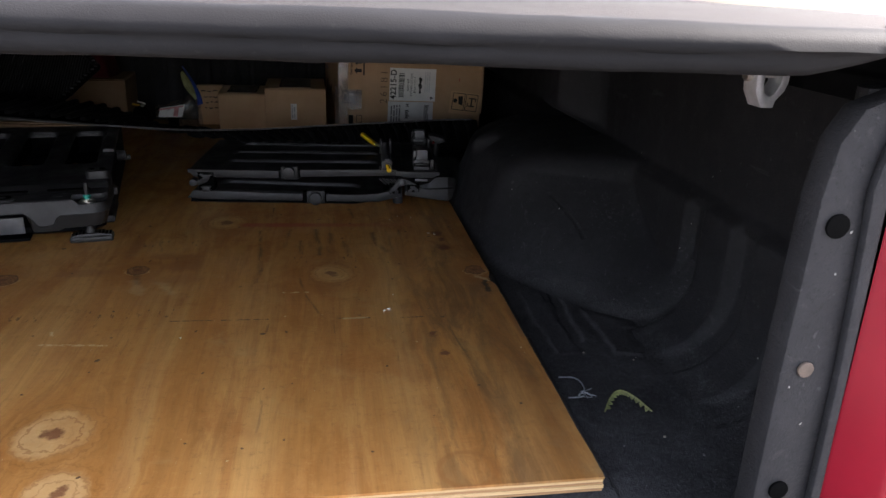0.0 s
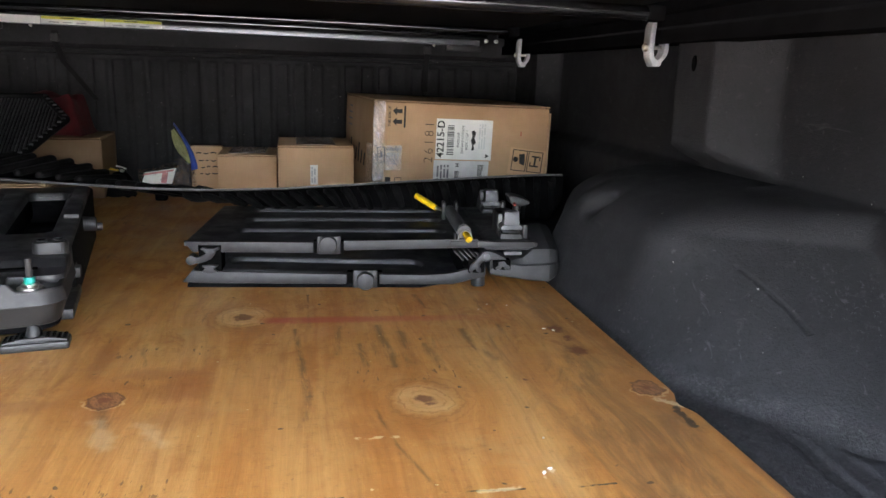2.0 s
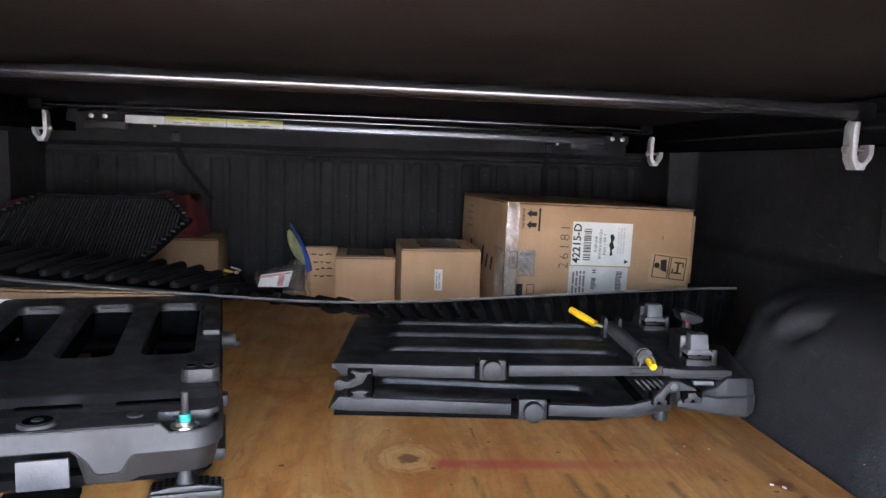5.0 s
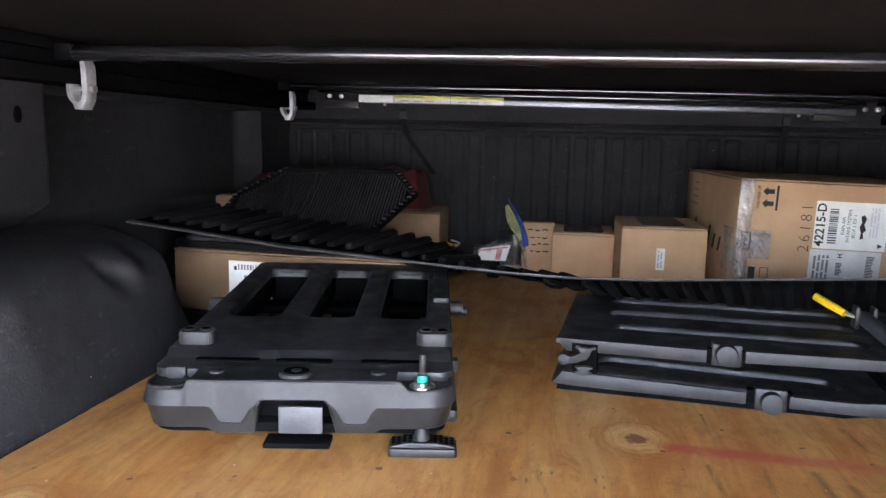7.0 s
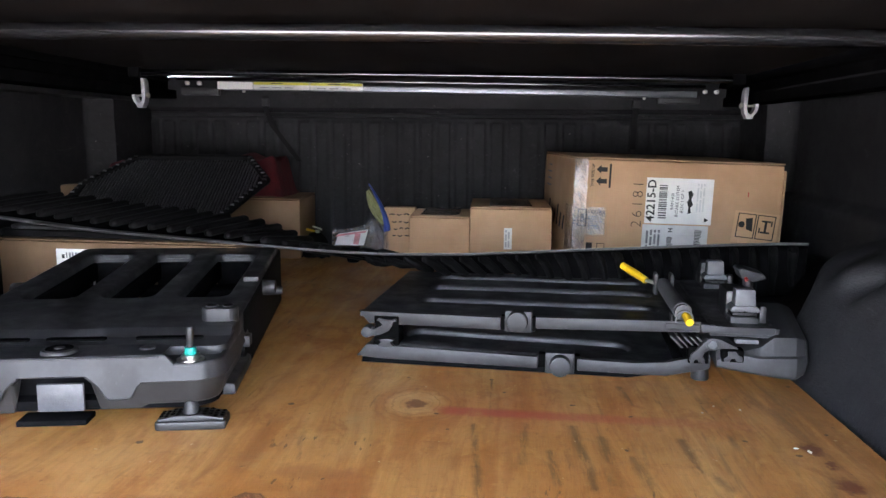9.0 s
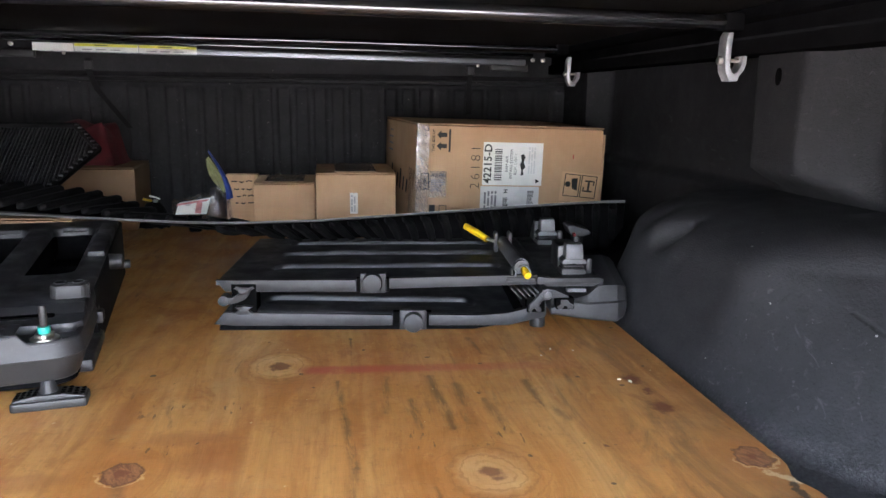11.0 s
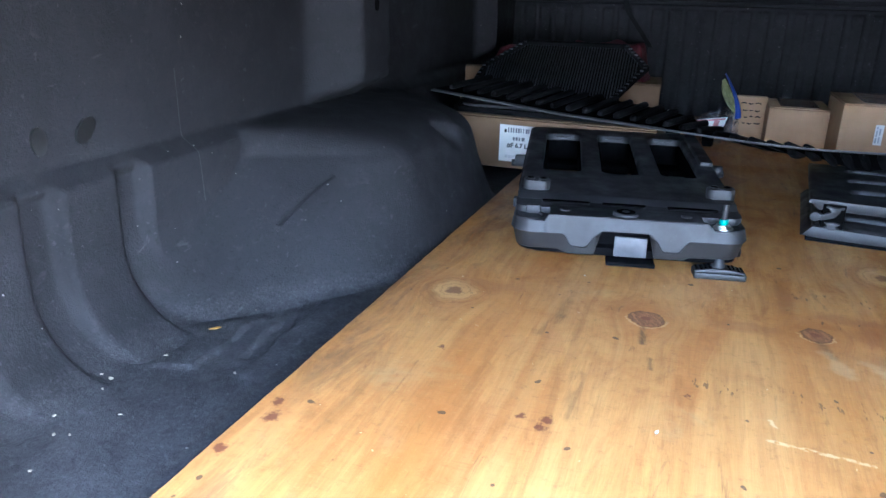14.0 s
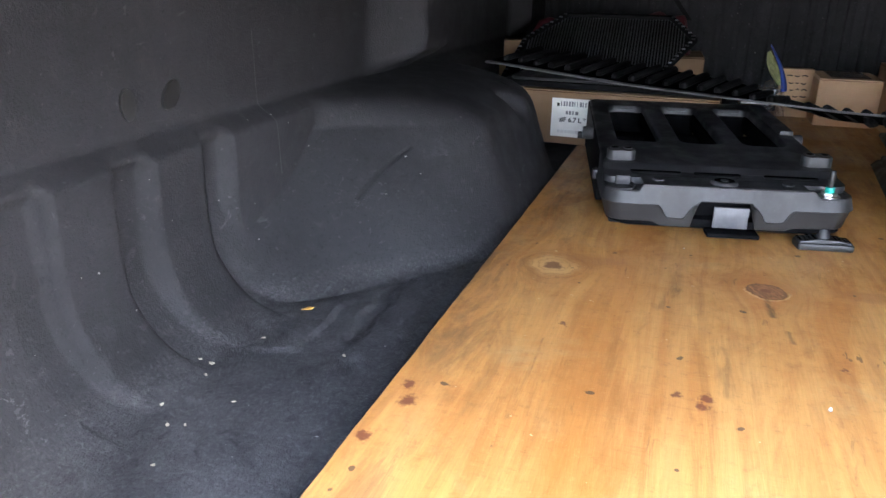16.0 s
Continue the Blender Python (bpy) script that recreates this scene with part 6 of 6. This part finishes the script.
    secs = [(0.509, -0.016, 0.025, 0.036, 0.0475), (0.530, -0.018, 0.022, 0.044, 0.052), (0.547, -0.018, 0.020, 0.0445, 0.050), (0.566, -0.019, 0.0175, 0.042, 0.056), (0.582, -0.0185, 0.0155, 0.043, 0.070), (0.612, -0.016, 0.0125, 0.044, 0.0705), (0.626, -0.006, 0.018, 0.043, 0.066), (0.634, 0.010, 0.028, 0.042, 0.058)]
    rings = []
    for x, y0, z0, zc, z1 in secs:
        rings.append([end.verts.new(p) for p in ((x, y0 + 0.005, z0), (x, y0, z0 + 0.004), (x, y0 + 0.001, zc), (x, y0 + 0.006, zc + 0.002), (x, y0 + 0.010, z1), (x + 0.02 * (x > 0.6), 0.17, z1 + 0.010), (x + 0.02 * (x > 0.6), 0.20, z0 + 0.012))])
    n = len(rings[0])
    for a, b2 in zip(rings, rings[1:]):
        for k in range(n):
            end.faces.new((a[k], b2[k], b2[(k + 1) % n], a[(k + 1) % n]))
    end.faces.new(rings[0])
    end.faces.new(list(reversed(rings[-1])))
    bmesh.ops.recalc_face_normals(end, faces=end.faces[:])
    bmesh.ops.bevel(end, geom=end.edges[:], offset=0.0012, segments=2, profile=0.5, affect="EDGES")
    part("end_block", end, PLASTIC_GREY_LIT, ob, "scuffed grey-black end block", 22)
    tray = bmesh.new()
    for x0, x1, y0, y1, z0, z1 in ((0.50, 0.592, 0.0, 0.32, 0.066, 0.072), (0.50, 0.508, 0.0, 0.32, 0.072, 0.083), (0.584, 0.592, 0.0, 0.32, 0.072, 0.080)):
        box(x0, x1, y0, y1, z0, z1, 0.0015, 1, bm=tray)
    part("end_tray", tray, PLASTIC, ob)
    # two stepped square posts that stand up out of the tray
    for x, y in ((0.5495, 0.020), (0.5530, 0.260)):
        base = part("post_base", box(x - 0.019, x + 0.019, y, y + 0.036, 0.070, 0.0895, 0.0022), PLASTIC_GREY_LIT, ob)
        part("post_gap", box(x - 0.0165, x + 0.0165, y + 0.003, y + 0.034, 0.088, 0.098, 0.001), HOLE_SHADE, base)
        part("post_plate", box(x - 0.016, x + 0.016, y + 0.0005, y + 0.034, 0.0918, 0.0952, 0.0008), PLASTIC_GREY_LIT, base)
        part("post_neck", prism([(x - 0.019, 0.0970), (x - 0.019, 0.1015), (x - 0.0155, 0.1055), (x + 0.0155, 0.1055), (x + 0.019, 0.1015), (x + 0.019, 0.0970), (x + 0.004, 0.0970), (x, 0.0985), (x - 0.004, 0.0970)], y - 0.001, y + 0.036, "y", 0.0008), PLASTIC_MID, base)
        top = box(x - 0.0140, x + 0.0140, y, y + 0.026, 0.1045, 0.1280, 0.0022)
        for v in top.verts:
            if v.co.z > 0.116:
                v.co.x = x + (v.co.x - x) * 0.93
                v.co.y += 0.004 if v.co.y < y + 0.01 else 0.0
        part("post_head", top, PLASTIC_PALE if y < 0.1 else PLASTIC_MID, base, "pale grey moulded head")
        part("post_back", box(x - 0.021, x + 0.012, y + 0.028, y + 0.085, 0.080, 0.1215, 0.004), PLASTIC, base)
        part("side_lug", box(x + 0.0205, x + 0.030, y + 0.006, y + 0.020, 0.078, 0.105, 0.003), PLASTIC, base)
    part("pale_tab", box(0.5335, 0.5635, -0.008, 0.004, 0.0590, 0.0650, 0.001), PLASTIC_PALE, ob)
    lug = part("swivel_lug", prism([(0.580, 0.112), (0.573, 0.128), (0.582, 0.130), (0.612, 0.122), (0.618, 0.114), (0.60, 0.108)], 0.19, 0.235, "y", 0.003), PLASTIC, ob)
    part("indicator", cyl((0.586, 0.186, 0.112), (0.586, 0.191, 0.114), 0.0028, n=12), REDINK, lug, "small red dot")
    part("lug_stem", cyl((0.592, 0.21, 0.07), (0.596, 0.215, 0.112), 0.008, n=12), PLASTIC, lug)
    # the lever with its yellow handle, lying in a cradle
    cr = bmesh.new()
    for dx in (-0.0145, 0.0115):
        box(0.462 + dx, 0.465 + dx, -0.001, 0.016, 0.078, 0.094, 0.001, 1, bm=cr)
    box(0.440, 0.486, -0.003, 0.018, 0.074, 0.0815, 0.001, 1, bm=cr)
    part("cradle", cr, PLASTIC_GREY_LIT, ob)
    arch = tube([(0.4772, -0.002, 0.083)] + [(0.4656 + 0.0105 * math.cos(a), -0.002, 0.0895 + 0.0105 * math.sin(a)) for a in [math.pi * i / 10 for i in range(11)]] + [(0.4540, -0.002, 0.083)], 0.0018, 8)
    part("cradle_arch", arch, PLASTIC_PALE, ob)
    lev = part("lever", tube([(0.4655, 0.012, 0.0935), (0.4625, 0.10, 0.0945), (0.4605, 0.205, 0.0955)], [0.0115, 0.0118, 0.0112], 18), PLASTIC_MID, ob, "grey ribbed grip")
    part("lever_tip", tube([(0.4712, -0.0125, 0.0860), (0.4680, 0.006, 0.0920)], 0.0056, 14), YELLOW, lev, "yellow handle end")
    part("lever_collar", cyl((0.4658, 0.020, 0.0934), (0.4655, 0.031, 0.0936), 0.0130, n=22, bevel=0.001), PLASTIC_MID, lev)
    part("lever_neck", tube([(0.456, 0.200, 0.095), (0.444, 0.208, 0.098), (0.430, 0.214, 0.101)], 0.0032, 10), STEEL, lev, "white metal neck")
    part("lever_handle", tube([(0.434, 0.212, 0.100), (0.415, 0.235, 0.1085), (0.398, 0.258, 0.116)], [0.0058, 0.0066, 0.0062], 14), YELLOW, lev, "yellow handle end")
    for x in (0.4455, 0.4705):
        part("lever_bracket", prism([(x, 0.078), (x + 0.006, 0.078), (x + 0.006, 0.112), (x + 0.003, 0.115), (x, 0.112)], 0.196, 0.222, "y", 0.001), PLASTIC_GREY_LIT, lev)
    return ob


folded_platform()


# ---- ribbed mat lying over everything at the back ----
def mat_edge(x):
    """Height of the mat's near edge above the board."""
    pts = [(-0.80, 0.200), (-0.75, 0.195), (-0.50, 0.168), (-0.28, 0.152), (-0.09, 0.139), (0.0, 0.136), (0.14, 0.138), (0.34, 0.149), (0.57, 0.162), (0.66, 0.166)]
    for (a, za), (b, zb) in zip(pts, pts[1:]):
        if x <= b:
            return za + (zb - za) * (x - a) / (b - a)
    return pts[-1][1]


def mat_point(x, v, lift=0.0):
    """v: metres from the near edge; the mat rises behind on one side and hangs down on the other."""
    right = ramp(x, -0.34, -0.12)
    v *= 1 - 0.3 * ramp(x, 0.66, 0.70)
    hang = ramp(x, -0.05, 0.06)
    drop = (0.19 - 0.04 * hang) * v + hang * 0.027 * ramp(v, 0.07, 0.20) + 0.06 * ramp(x, 0.16, 0.34) * ramp(v, 0.10, 0.215)
    z = mat_edge(x) + 0.07 * (1 - ramp(x, -0.5, -0.2)) * v - drop * right + lift - 0.06 * v * v * (1 - right)
    y = 1.283 + (0.97 - 0.25 * right) * min(v, 0.215) + 0.3 * max(0.0, v - 0.215) + 0.012 * math.sin(x * 3)
    return Vector((x + 0.28 * v, y, z))


def ribbed_mat():
    ob = thing("ribbed_mat", "black ribbed rubber mat draped over cartons and platforms", "mat")
    xs = spaced(-0.80, 0.70, 0.015)
    vs = [0.0, 0.006, 0.012, 0.03, 0.06, 0.085, 0.11, 0.14, 0.17, 0.20, 0.215]
    part("sheet", sheet(xs, vs, lambda x, v: mat_point(x, v), (0, 0.001, -0.003)), RUBBER_AND_SHADE, ob, smooth=50)
    lip = sheet(xs, range(7), lambda x, k: mat_point(x, (0.010, 0.002, -0.0025, -0.003, -0.0015, 0.003, 0.010)[int(k)], (0.0010, 0.0016, 0.0010, -0.0008, -0.0026, -0.0030, -0.0024)[int(k)]))
    part("lip", lip, MATLIP, ob, "worn grey front edge", 70)
    rng = random.Random(4)
    x = -0.775
    while x < 0.0:
        h = rng.uniform(0.85, 1.12)
        pts, rad = [], []
        for k, v in enumerate((0.034, 0.0355, 0.039, 0.044, 0.09, 0.13, 0.17, 0.200, 0.205, 0.2085)):
            end = (0.2, 0.6, 0.88, 1, 1, 1, 1, 1, 0.8, 0.3)[k]
            pts.append(mat_point(x, v, 0.0045 * h))
            rad.append(0.0084 * h * end)
        part("rib", tube(pts, rad, 10), RUBBER, ob)
        x += 0.0345 * rng.uniform(0.95, 1.05)
    x = -0.05
    while x < 0.69:
        h = rng.uniform(0.9, 1.1)
        part("rib", tube([mat_point(x, v, l) for v, l in ((0.045, -0.001), (0.06, -0.006), (0.09, -0.008), (0.13, -0.008), (0.19, -0.004))], [0.001, 0.0075 * h, 0.0088 * h, 0.0086, 0.005], 8), RUBBER, ob)
        x += 0.033
    return ob


ribbed_mat()


def floor_mats():
    """Dark rubber slabs stacked on the flat carton."""
    ob = thing("rubber_slab", "black rubber slab lying on the flat carton", "mat", (-0.805, 1.428, 0.131), turn=-2.5)
    b = prism(rounded(0.0, 0.49, 0.0, 0.20, 0.03), 0.0, 0.014, "z", 0.003)
    part("slab", b, RUBBER, ob)
    b = prism(rounded(0.02, 0.42, 0.006, 0.19, 0.03), 0.0145, 0.022, "z", 0.003)
    part("slab", b, PLASTIC, ob)
    return ob


floor_mats()


def slatted_grille():
    """An eight-cornered black mesh panel leaning back on the load."""
    ob = thing("mesh_panel", "black slatted mesh panel with riveted border leaning back", "grille", (-0.608, 1.668, 0.116), tilt=(33, 0), turn=2.0)
    outline = [(-0.245, 0.0), (-0.215, 0.165), (-0.115, 0.282), (0.170, 0.282), (0.236, 0.190), (0.175, 0.075), (0.13, 0.0)]
    part("backing", prism(outline, -0.004, 0.0, "z", 0.001), RUBBER, ob)

    def span(x):
        lo, hi = 0.0, None
        pts = outline[:]
        ys = []
        for (xa, ya), (xb, yb) in zip(pts, pts[1:] + pts[:1]):
            if xa != xb and min(xa, xb) <= x <= max(xa, xb):
                ys.append(ya + (yb - ya) * (x - xa) / (xb - xa))
        return (min(ys), max(ys)) if len(ys) > 1 else None
    x = -0.205
    while x < 0.215:
        s = span(x)
        if s and s[1] - s[0] > 0.03:
            part("slat", box(x - 0.0016, x + 0.0016, s[0] + 0.008, s[1] - 0.010, 0.0, 0.005, 0.0008, 1), SLAT, ob)
        x += 0.0078
    for (xa, ya), (xb, yb) in list(zip(outline, outline[1:] + outline[:1]))[:-1]:
        part("border", tube([(xa, ya, 0.003), ((xa + xb) / 2, (ya + yb) / 2, 0.004), (xb, yb, 0.003)], 0.009, 8), RUBBER, ob)
        n = max(2, round(math.hypot(xb - xa, yb - ya) / 0.0165))
        if ya == yb:
            continue
        for i in range(n):
            t = (i + 0.5) / n
            px, py = xa + (xb - xa) * t, ya + (yb - ya) * t
            part("rivet", box(px - 0.0045, px + 0.0045, py - 0.0024, py + 0.0024, 0.010, 0.0140, 0.001, 1), RIVET if i % 2 else PLASTIC_GREY_LIT, ob)
    return ob


slatted_grille()


def back_left_load():
    """What lies behind the mesh panel: a brown carton with a red cloth."""
    ob = thing("carton", "brown carton half hidden behind the mesh panel", "cardboard box", (-0.70, 1.985, 0.0), turn=3.0)
    # Shaded cardboard again, for the dim corner behind the panel.
    carton_shell(ob, 0.355, 0.21, 0.163, CARD_SHADED, seed=31)
    cl = thing("red_cloth", "dark red cloth bag lying on a carton", "cloth", (-0.53, 1.99, 0.168), turn=3.0)
    b = sheet(spaced(-0.12, 0.14, 0.006), spaced(0.0, 0.17, 0.006), lambda x, y: (x + 0.01 * ramp(y, 0.0, 0.1), y, 0.104 * ramp(x, -0.12, -0.10) * (1 - ramp(x, 0.11, 0.14)) * (0.94 + 0.22 * noise.noise((x * 14, y * 14, 4))) * ramp(y, -0.002, 0.022) * (1 - ramp(y, 0.14, 0.17)) + 0.002), (0, 0, -0.002))
    part("folds", b, REDCLOTH, cl, smooth=80)
    o2 = thing("wood_block", "brown wooden block beside the mesh panel", "wood", (-0.89, 1.80, 0.156), turn=12.0)
    # The block takes the shaded cardboard colour too, for the same dim corner.
    part("block", box(0, 0.06, 0, 0.05, 0, 0.05, 0.003), CARD_SHADED, o2)
    o4 = thing("carton", "dusty brown carton under the mesh panel", "cardboard box", (-0.90, 1.79, 0.0), turn=0.0)
    carton_shell(o4, 0.175, 0.16, 0.152, CARD, seed=37)
    o3 = thing("red_strap", "red nylon strap end beside the mesh panel", "strap", (-0.84, 1.905, 0.152), turn=0.0)
    part("loop", tube([(0.0, 0, 0.0), (0.010, 0.0, 0.06), (0.030, 0.005, 0.098), (0.055, 0.01, 0.106), (0.085, 0.01, 0.100), (0.10, 0.012, 0.08)], 0.008, 8), REDCLOTH, o3)
    return ob


back_left_load()


# ---- small loose things ----
def plastic_bag():
    ob = thing("plastic_bag", "clear plastic bag with blue and yellow print", "bag", (-0.16, 2.06, 0.0))

    def spine(v):
        """The blue edge, from its foot to the tip."""
        return 0.052 - 0.060 * v ** 1.6, 0.075 + 0.128 * v
    us, vs = spaced(0, 1, 0.05), spaced(0, 1, 0.05)

    def band(u, v):
        x, z = spine(v)
        return (x - 0.016 * u * (1.1 - v), 0.01 * v - 0.004 * math.sin(u * 3), z - 0.004 * u)
    part("blue_band", sheet(us, vs, band, (0, 0.003, 0)), BLUE, ob, "blue printed edge", 80)

    def print_(u, v):
        x, z = spine(0.15 + 0.72 * v)
        return (x - 0.012 - 0.026 * u * math.sin(0.35 + 2.5 * v), 0.006 + 0.006 * noise.noise((u * 5, v * 5, 2)), z - 0.006 * u)
    part("yellow_print", sheet(us, vs, print_, (0, 0.003, 0)), YELFILM, ob, "pale yellow printed film", 80)

    def film(u, v):
        return (-0.065 + 0.118 * u - 0.012 * v, -0.03 + 0.035 * v + 0.010 * noise.noise((u * 5, v * 5, 9)) + 0.012 * math.sin(u * 9), 0.115 * v * (0.55 + 0.45 * u) + 0.004 * noise.noise((u * 7, v * 7, 4)) + 0.004)
    part("clear_film", sheet(spaced(0, 1, 0.03), us, film, (0, 0.0015, 0)), BAGFILM, ob, "crumpled clear film", 80)
    c = thing("parts_pouch", "clear pouch with a pink and white printed card", "bag", (-0.238, 1.95, 0.0), turn=3.0)
    quad = [(0.002, 0.050), (0.078, 0.050), (0.090, 0.092), (0.012, 0.080)]
    part("card", prism(quad, -0.014, -0.011, "y", 0.0008), PAPER, c, "white and pink printed card")
    part("pink_print", prism([(0.050, 0.053), (0.064, 0.052), (0.070, 0.080), (0.056, 0.082)], -0.0150, -0.0142, "y"), PINK, c, "", None)
    part("pink_print", prism([(0.004, 0.072), (0.082, 0.084), (0.086, 0.089), (0.010, 0.078)], -0.0150, -0.0142, "y"), PINK, c, "", None)
    b = sheet(spaced(0, 1, 0.05), spaced(0, 1, 0.08), lambda u, v: (-0.006 + 0.112 * u, -0.006 - 0.008 * math.sin(u * 3) * math.sin(v * 3) + 0.004 * noise.noise((u * 9, v * 9, 1)), 0.046 + (0.042 + 0.014 * u) * v), (0, 0.0015, 0))
    part("film", b, BAGFILM, c, "crumpled clear film", 80)
    part("base", box(0.030, 0.062, 0.004, 0.03, 0.0, 0.050, 0.006), RUBBER_AND_SHADE, c)
    return ob


plastic_bag()


def hardware_pouch():
    ob = thing("hardware_pouch", "dark pouch of small fittings with a yellow tag", "pouch", (-0.345, 2.010, 0.0), turn=4.0)
    b = sheet(spaced(0, 1, 0.08), spaced(0, 1, 0.1), lambda u, v: (0.075 * u, 0.05 * v, 0.002 + 0.070 * math.sin(math.pi * min(1, max(0, u))) ** 0.4 * math.sin(math.pi * v) ** 0.4 + 0.006 * noise.noise((u * 6, v * 6, 3))))
    part("pouch", b, RUBBER, ob, "", 80)
    part("yellow_tag", prism([(0.010, 0.076), (0.034, 0.071), (0.036, 0.076), (0.014, 0.082)], 0.012, 0.015, "y", 0.0006), YELLOW, ob, "small yellow tag")
    part("white_clip", tube([(0.028, 0.020, 0.086), (0.044, 0.018, 0.082), (0.054, 0.020, 0.077)], 0.0022, 8), PAPER, ob, "small white clip")
    part("fitting", cyl((0.040, 0.010, 0.074), (0.049, 0.006, 0.074), 0.0045, n=10, bevel=0.0008), STEEL, ob)
    return ob


hardware_pouch()


def kraft_note():
    ob = thing("kraft_packet", "brown kraft packet with black handwriting", "packet", (-0.128, 2.075, 0.0))
    part("packet", box(0.0, 0.088, 0.0, 0.03, 0.0, 0.138, 0.004), CARD_B, ob)
    rng = random.Random(21)
    for i, z in enumerate((0.118, 0.098, 0.078, 0.060)):
        x = 0.012 + rng.uniform(0, 0.02)
        while x < 0.075:
            l = rng.uniform(0.008, 0.018)
            part("pen_stroke", tube([(x, -0.0005, z), (x + l * 0.5, -0.0005, z + rng.uniform(-0.004, 0.004)), (x + l, -0.0005, z)], 0.0017, 5), INK, ob)
            x += l + 0.006
    return ob


kraft_note()


def fern_leaf():
    ob = thing("leaf", "dry curled green fern leaf on the bed floor", "leaf", (0.672, 0.160, FLOOR + 0.002))
    pts = []
    for i in range(15):
        t = i / 14
        pts.append(Vector((0.064 * t, 0.034 * math.sin(math.pi * t) - 0.006 * t, 0.004 + 0.012 * math.sin(math.pi * t))))
    part("stem", tube(pts, [0.0012] * 15, 6), LEAF, ob)
    for i in range(1, 14):
        p = pts[i]
        way = (pts[i + 1] - pts[i - 1]).normalized()
        out = Vector((-way.y, way.x, 0)) * -1
        for s in (1, 0.35):
            q = bmesh.new()
            a, c = p, p + out * 0.0060 * s + way * 0.003 + Vector((0, 0, -0.004))
            vs = [q.verts.new(v) for v in (a - way * 0.0022, (a + c) / 2 - way * 0.003, c, (a + c) / 2 + way * 0.003, a + way * 0.0022)]
            f = q.faces.new(vs)
            ex = bmesh.ops.extrude_face_region(q, geom=[f])
            bmesh.ops.translate(q, verts=[v for v in ex["geom"] if isinstance(v, bmesh.types.BMVert)], vec=(0, 0, 0.0006))
            part("leaflet", q, LEAF, ob, smooth=None)
    return ob


fern_leaf()


def flake(name, label, category, at, size, material, seed, group=""):
    rng = random.Random(seed)
    ob = thing(name, label, category, at, rng.uniform(0, 360), group=group)
    b = bmesh.new()
    n = 6
    vs = [b.verts.new((size * math.cos(2 * math.pi * i / n) * rng.uniform(0.6, 1.2), size * 0.5 * math.sin(2 * math.pi * i / n) * rng.uniform(0.6, 1.3), 0.001 + size * 0.12 * rng.random())) for i in range(n)]
    f = b.faces.new(vs)
    ex = bmesh.ops.extrude_face_region(b, geom=[f])
    bmesh.ops.translate(b, verts=[v for v in ex["geom"] if isinstance(v, bmesh.types.BMVert)], vec=(0, 0, -0.0009))
    bmesh.ops.recalc_face_normals(b, faces=b.faces[:])
    part("flake", b, material, ob, smooth=None)
    return ob


flake("leaf", "small dry orange leaf on the bed floor", "leaf", (-0.789, 0.425, FLOOR + 0.004), 0.0075, DRYLEAF, 1)
for i, (x, y, r) in enumerate(((-0.820, 0.268, 0.005), (-0.695, 0.333, 0.004), (-0.833, 0.255, 0.004), (-0.838, 0.272, 0.003), (-0.812, 0.245, 0.0035), (-0.818, 0.182, 0.004), (-0.79, 0.155, 0.004), (-0.775, 0.16, 0.003), (-0.763, 0.10, 0.0035), (-0.755, 0.21, 0.003), (0.73, 0.10, 0.003), (0.70, 0.33, 0.003), (0.77, 0.30, 0.0025), (-0.80, 0.34, 0.003), (-0.775, 0.50, 0.003))):
    flake("wood_chip", "pale wood chip lying on the bed floor", "wood chip", (x, y, FLOOR + 0.0025), r * 0.85, CHIP, 40 + i, "chips on the bed floor")
for i, (x, y, r) in enumerate(((0.536, 0.834, 0.006), (0.525, 0.842, 0.005), (0.40, 0.455, 0.005), (0.408, 0.462, 0.004), (0.092, 0.382, 0.004), (-0.209, 0.350, 0.006), (0.50, 0.955, 0.004), (0.47, 0.965, 0.003), (0.45, 0.94, 0.003), (-0.35, 0.76, 0.003), (0.42, 0.52, 0.003))):
    flake("splinter", "white chip lying on the plywood", "splinter", (x, y, 0.0016), r * 0.65, PAPER, 80 + i, "chips on the plywood")


def wire_loop():
    ob = thing("wire", "grey frayed cord curled beside the plywood", "cord", (0.640, 0.225, FLOOR + 0.004))
    pts = [(0.0 + 0.024 * math.cos(a), 0.024 * math.sin(a) * 1.3, 0.003 + 0.002 * math.sin(3 * a)) for a in [-1.9 + 0.3 * i for i in range(13)]]
    part("cord", tube(pts, 0.0012, 6), CORD, ob)
    for k in range(7):
        rng = random.Random(k)
        part("strand", tube([(0.008, -0.024, 0.003), (0.012 + 0.006 * rng.random(), -0.026 + 0.02 * (rng.random() - 0.5), 0.007), (0.018 + 0.02 * rng.random(), -0.02 + 0.03 * (rng.random() - 0.5), 0.003)], 0.0006, 4), CORD, ob)
    return ob


wire_loop()
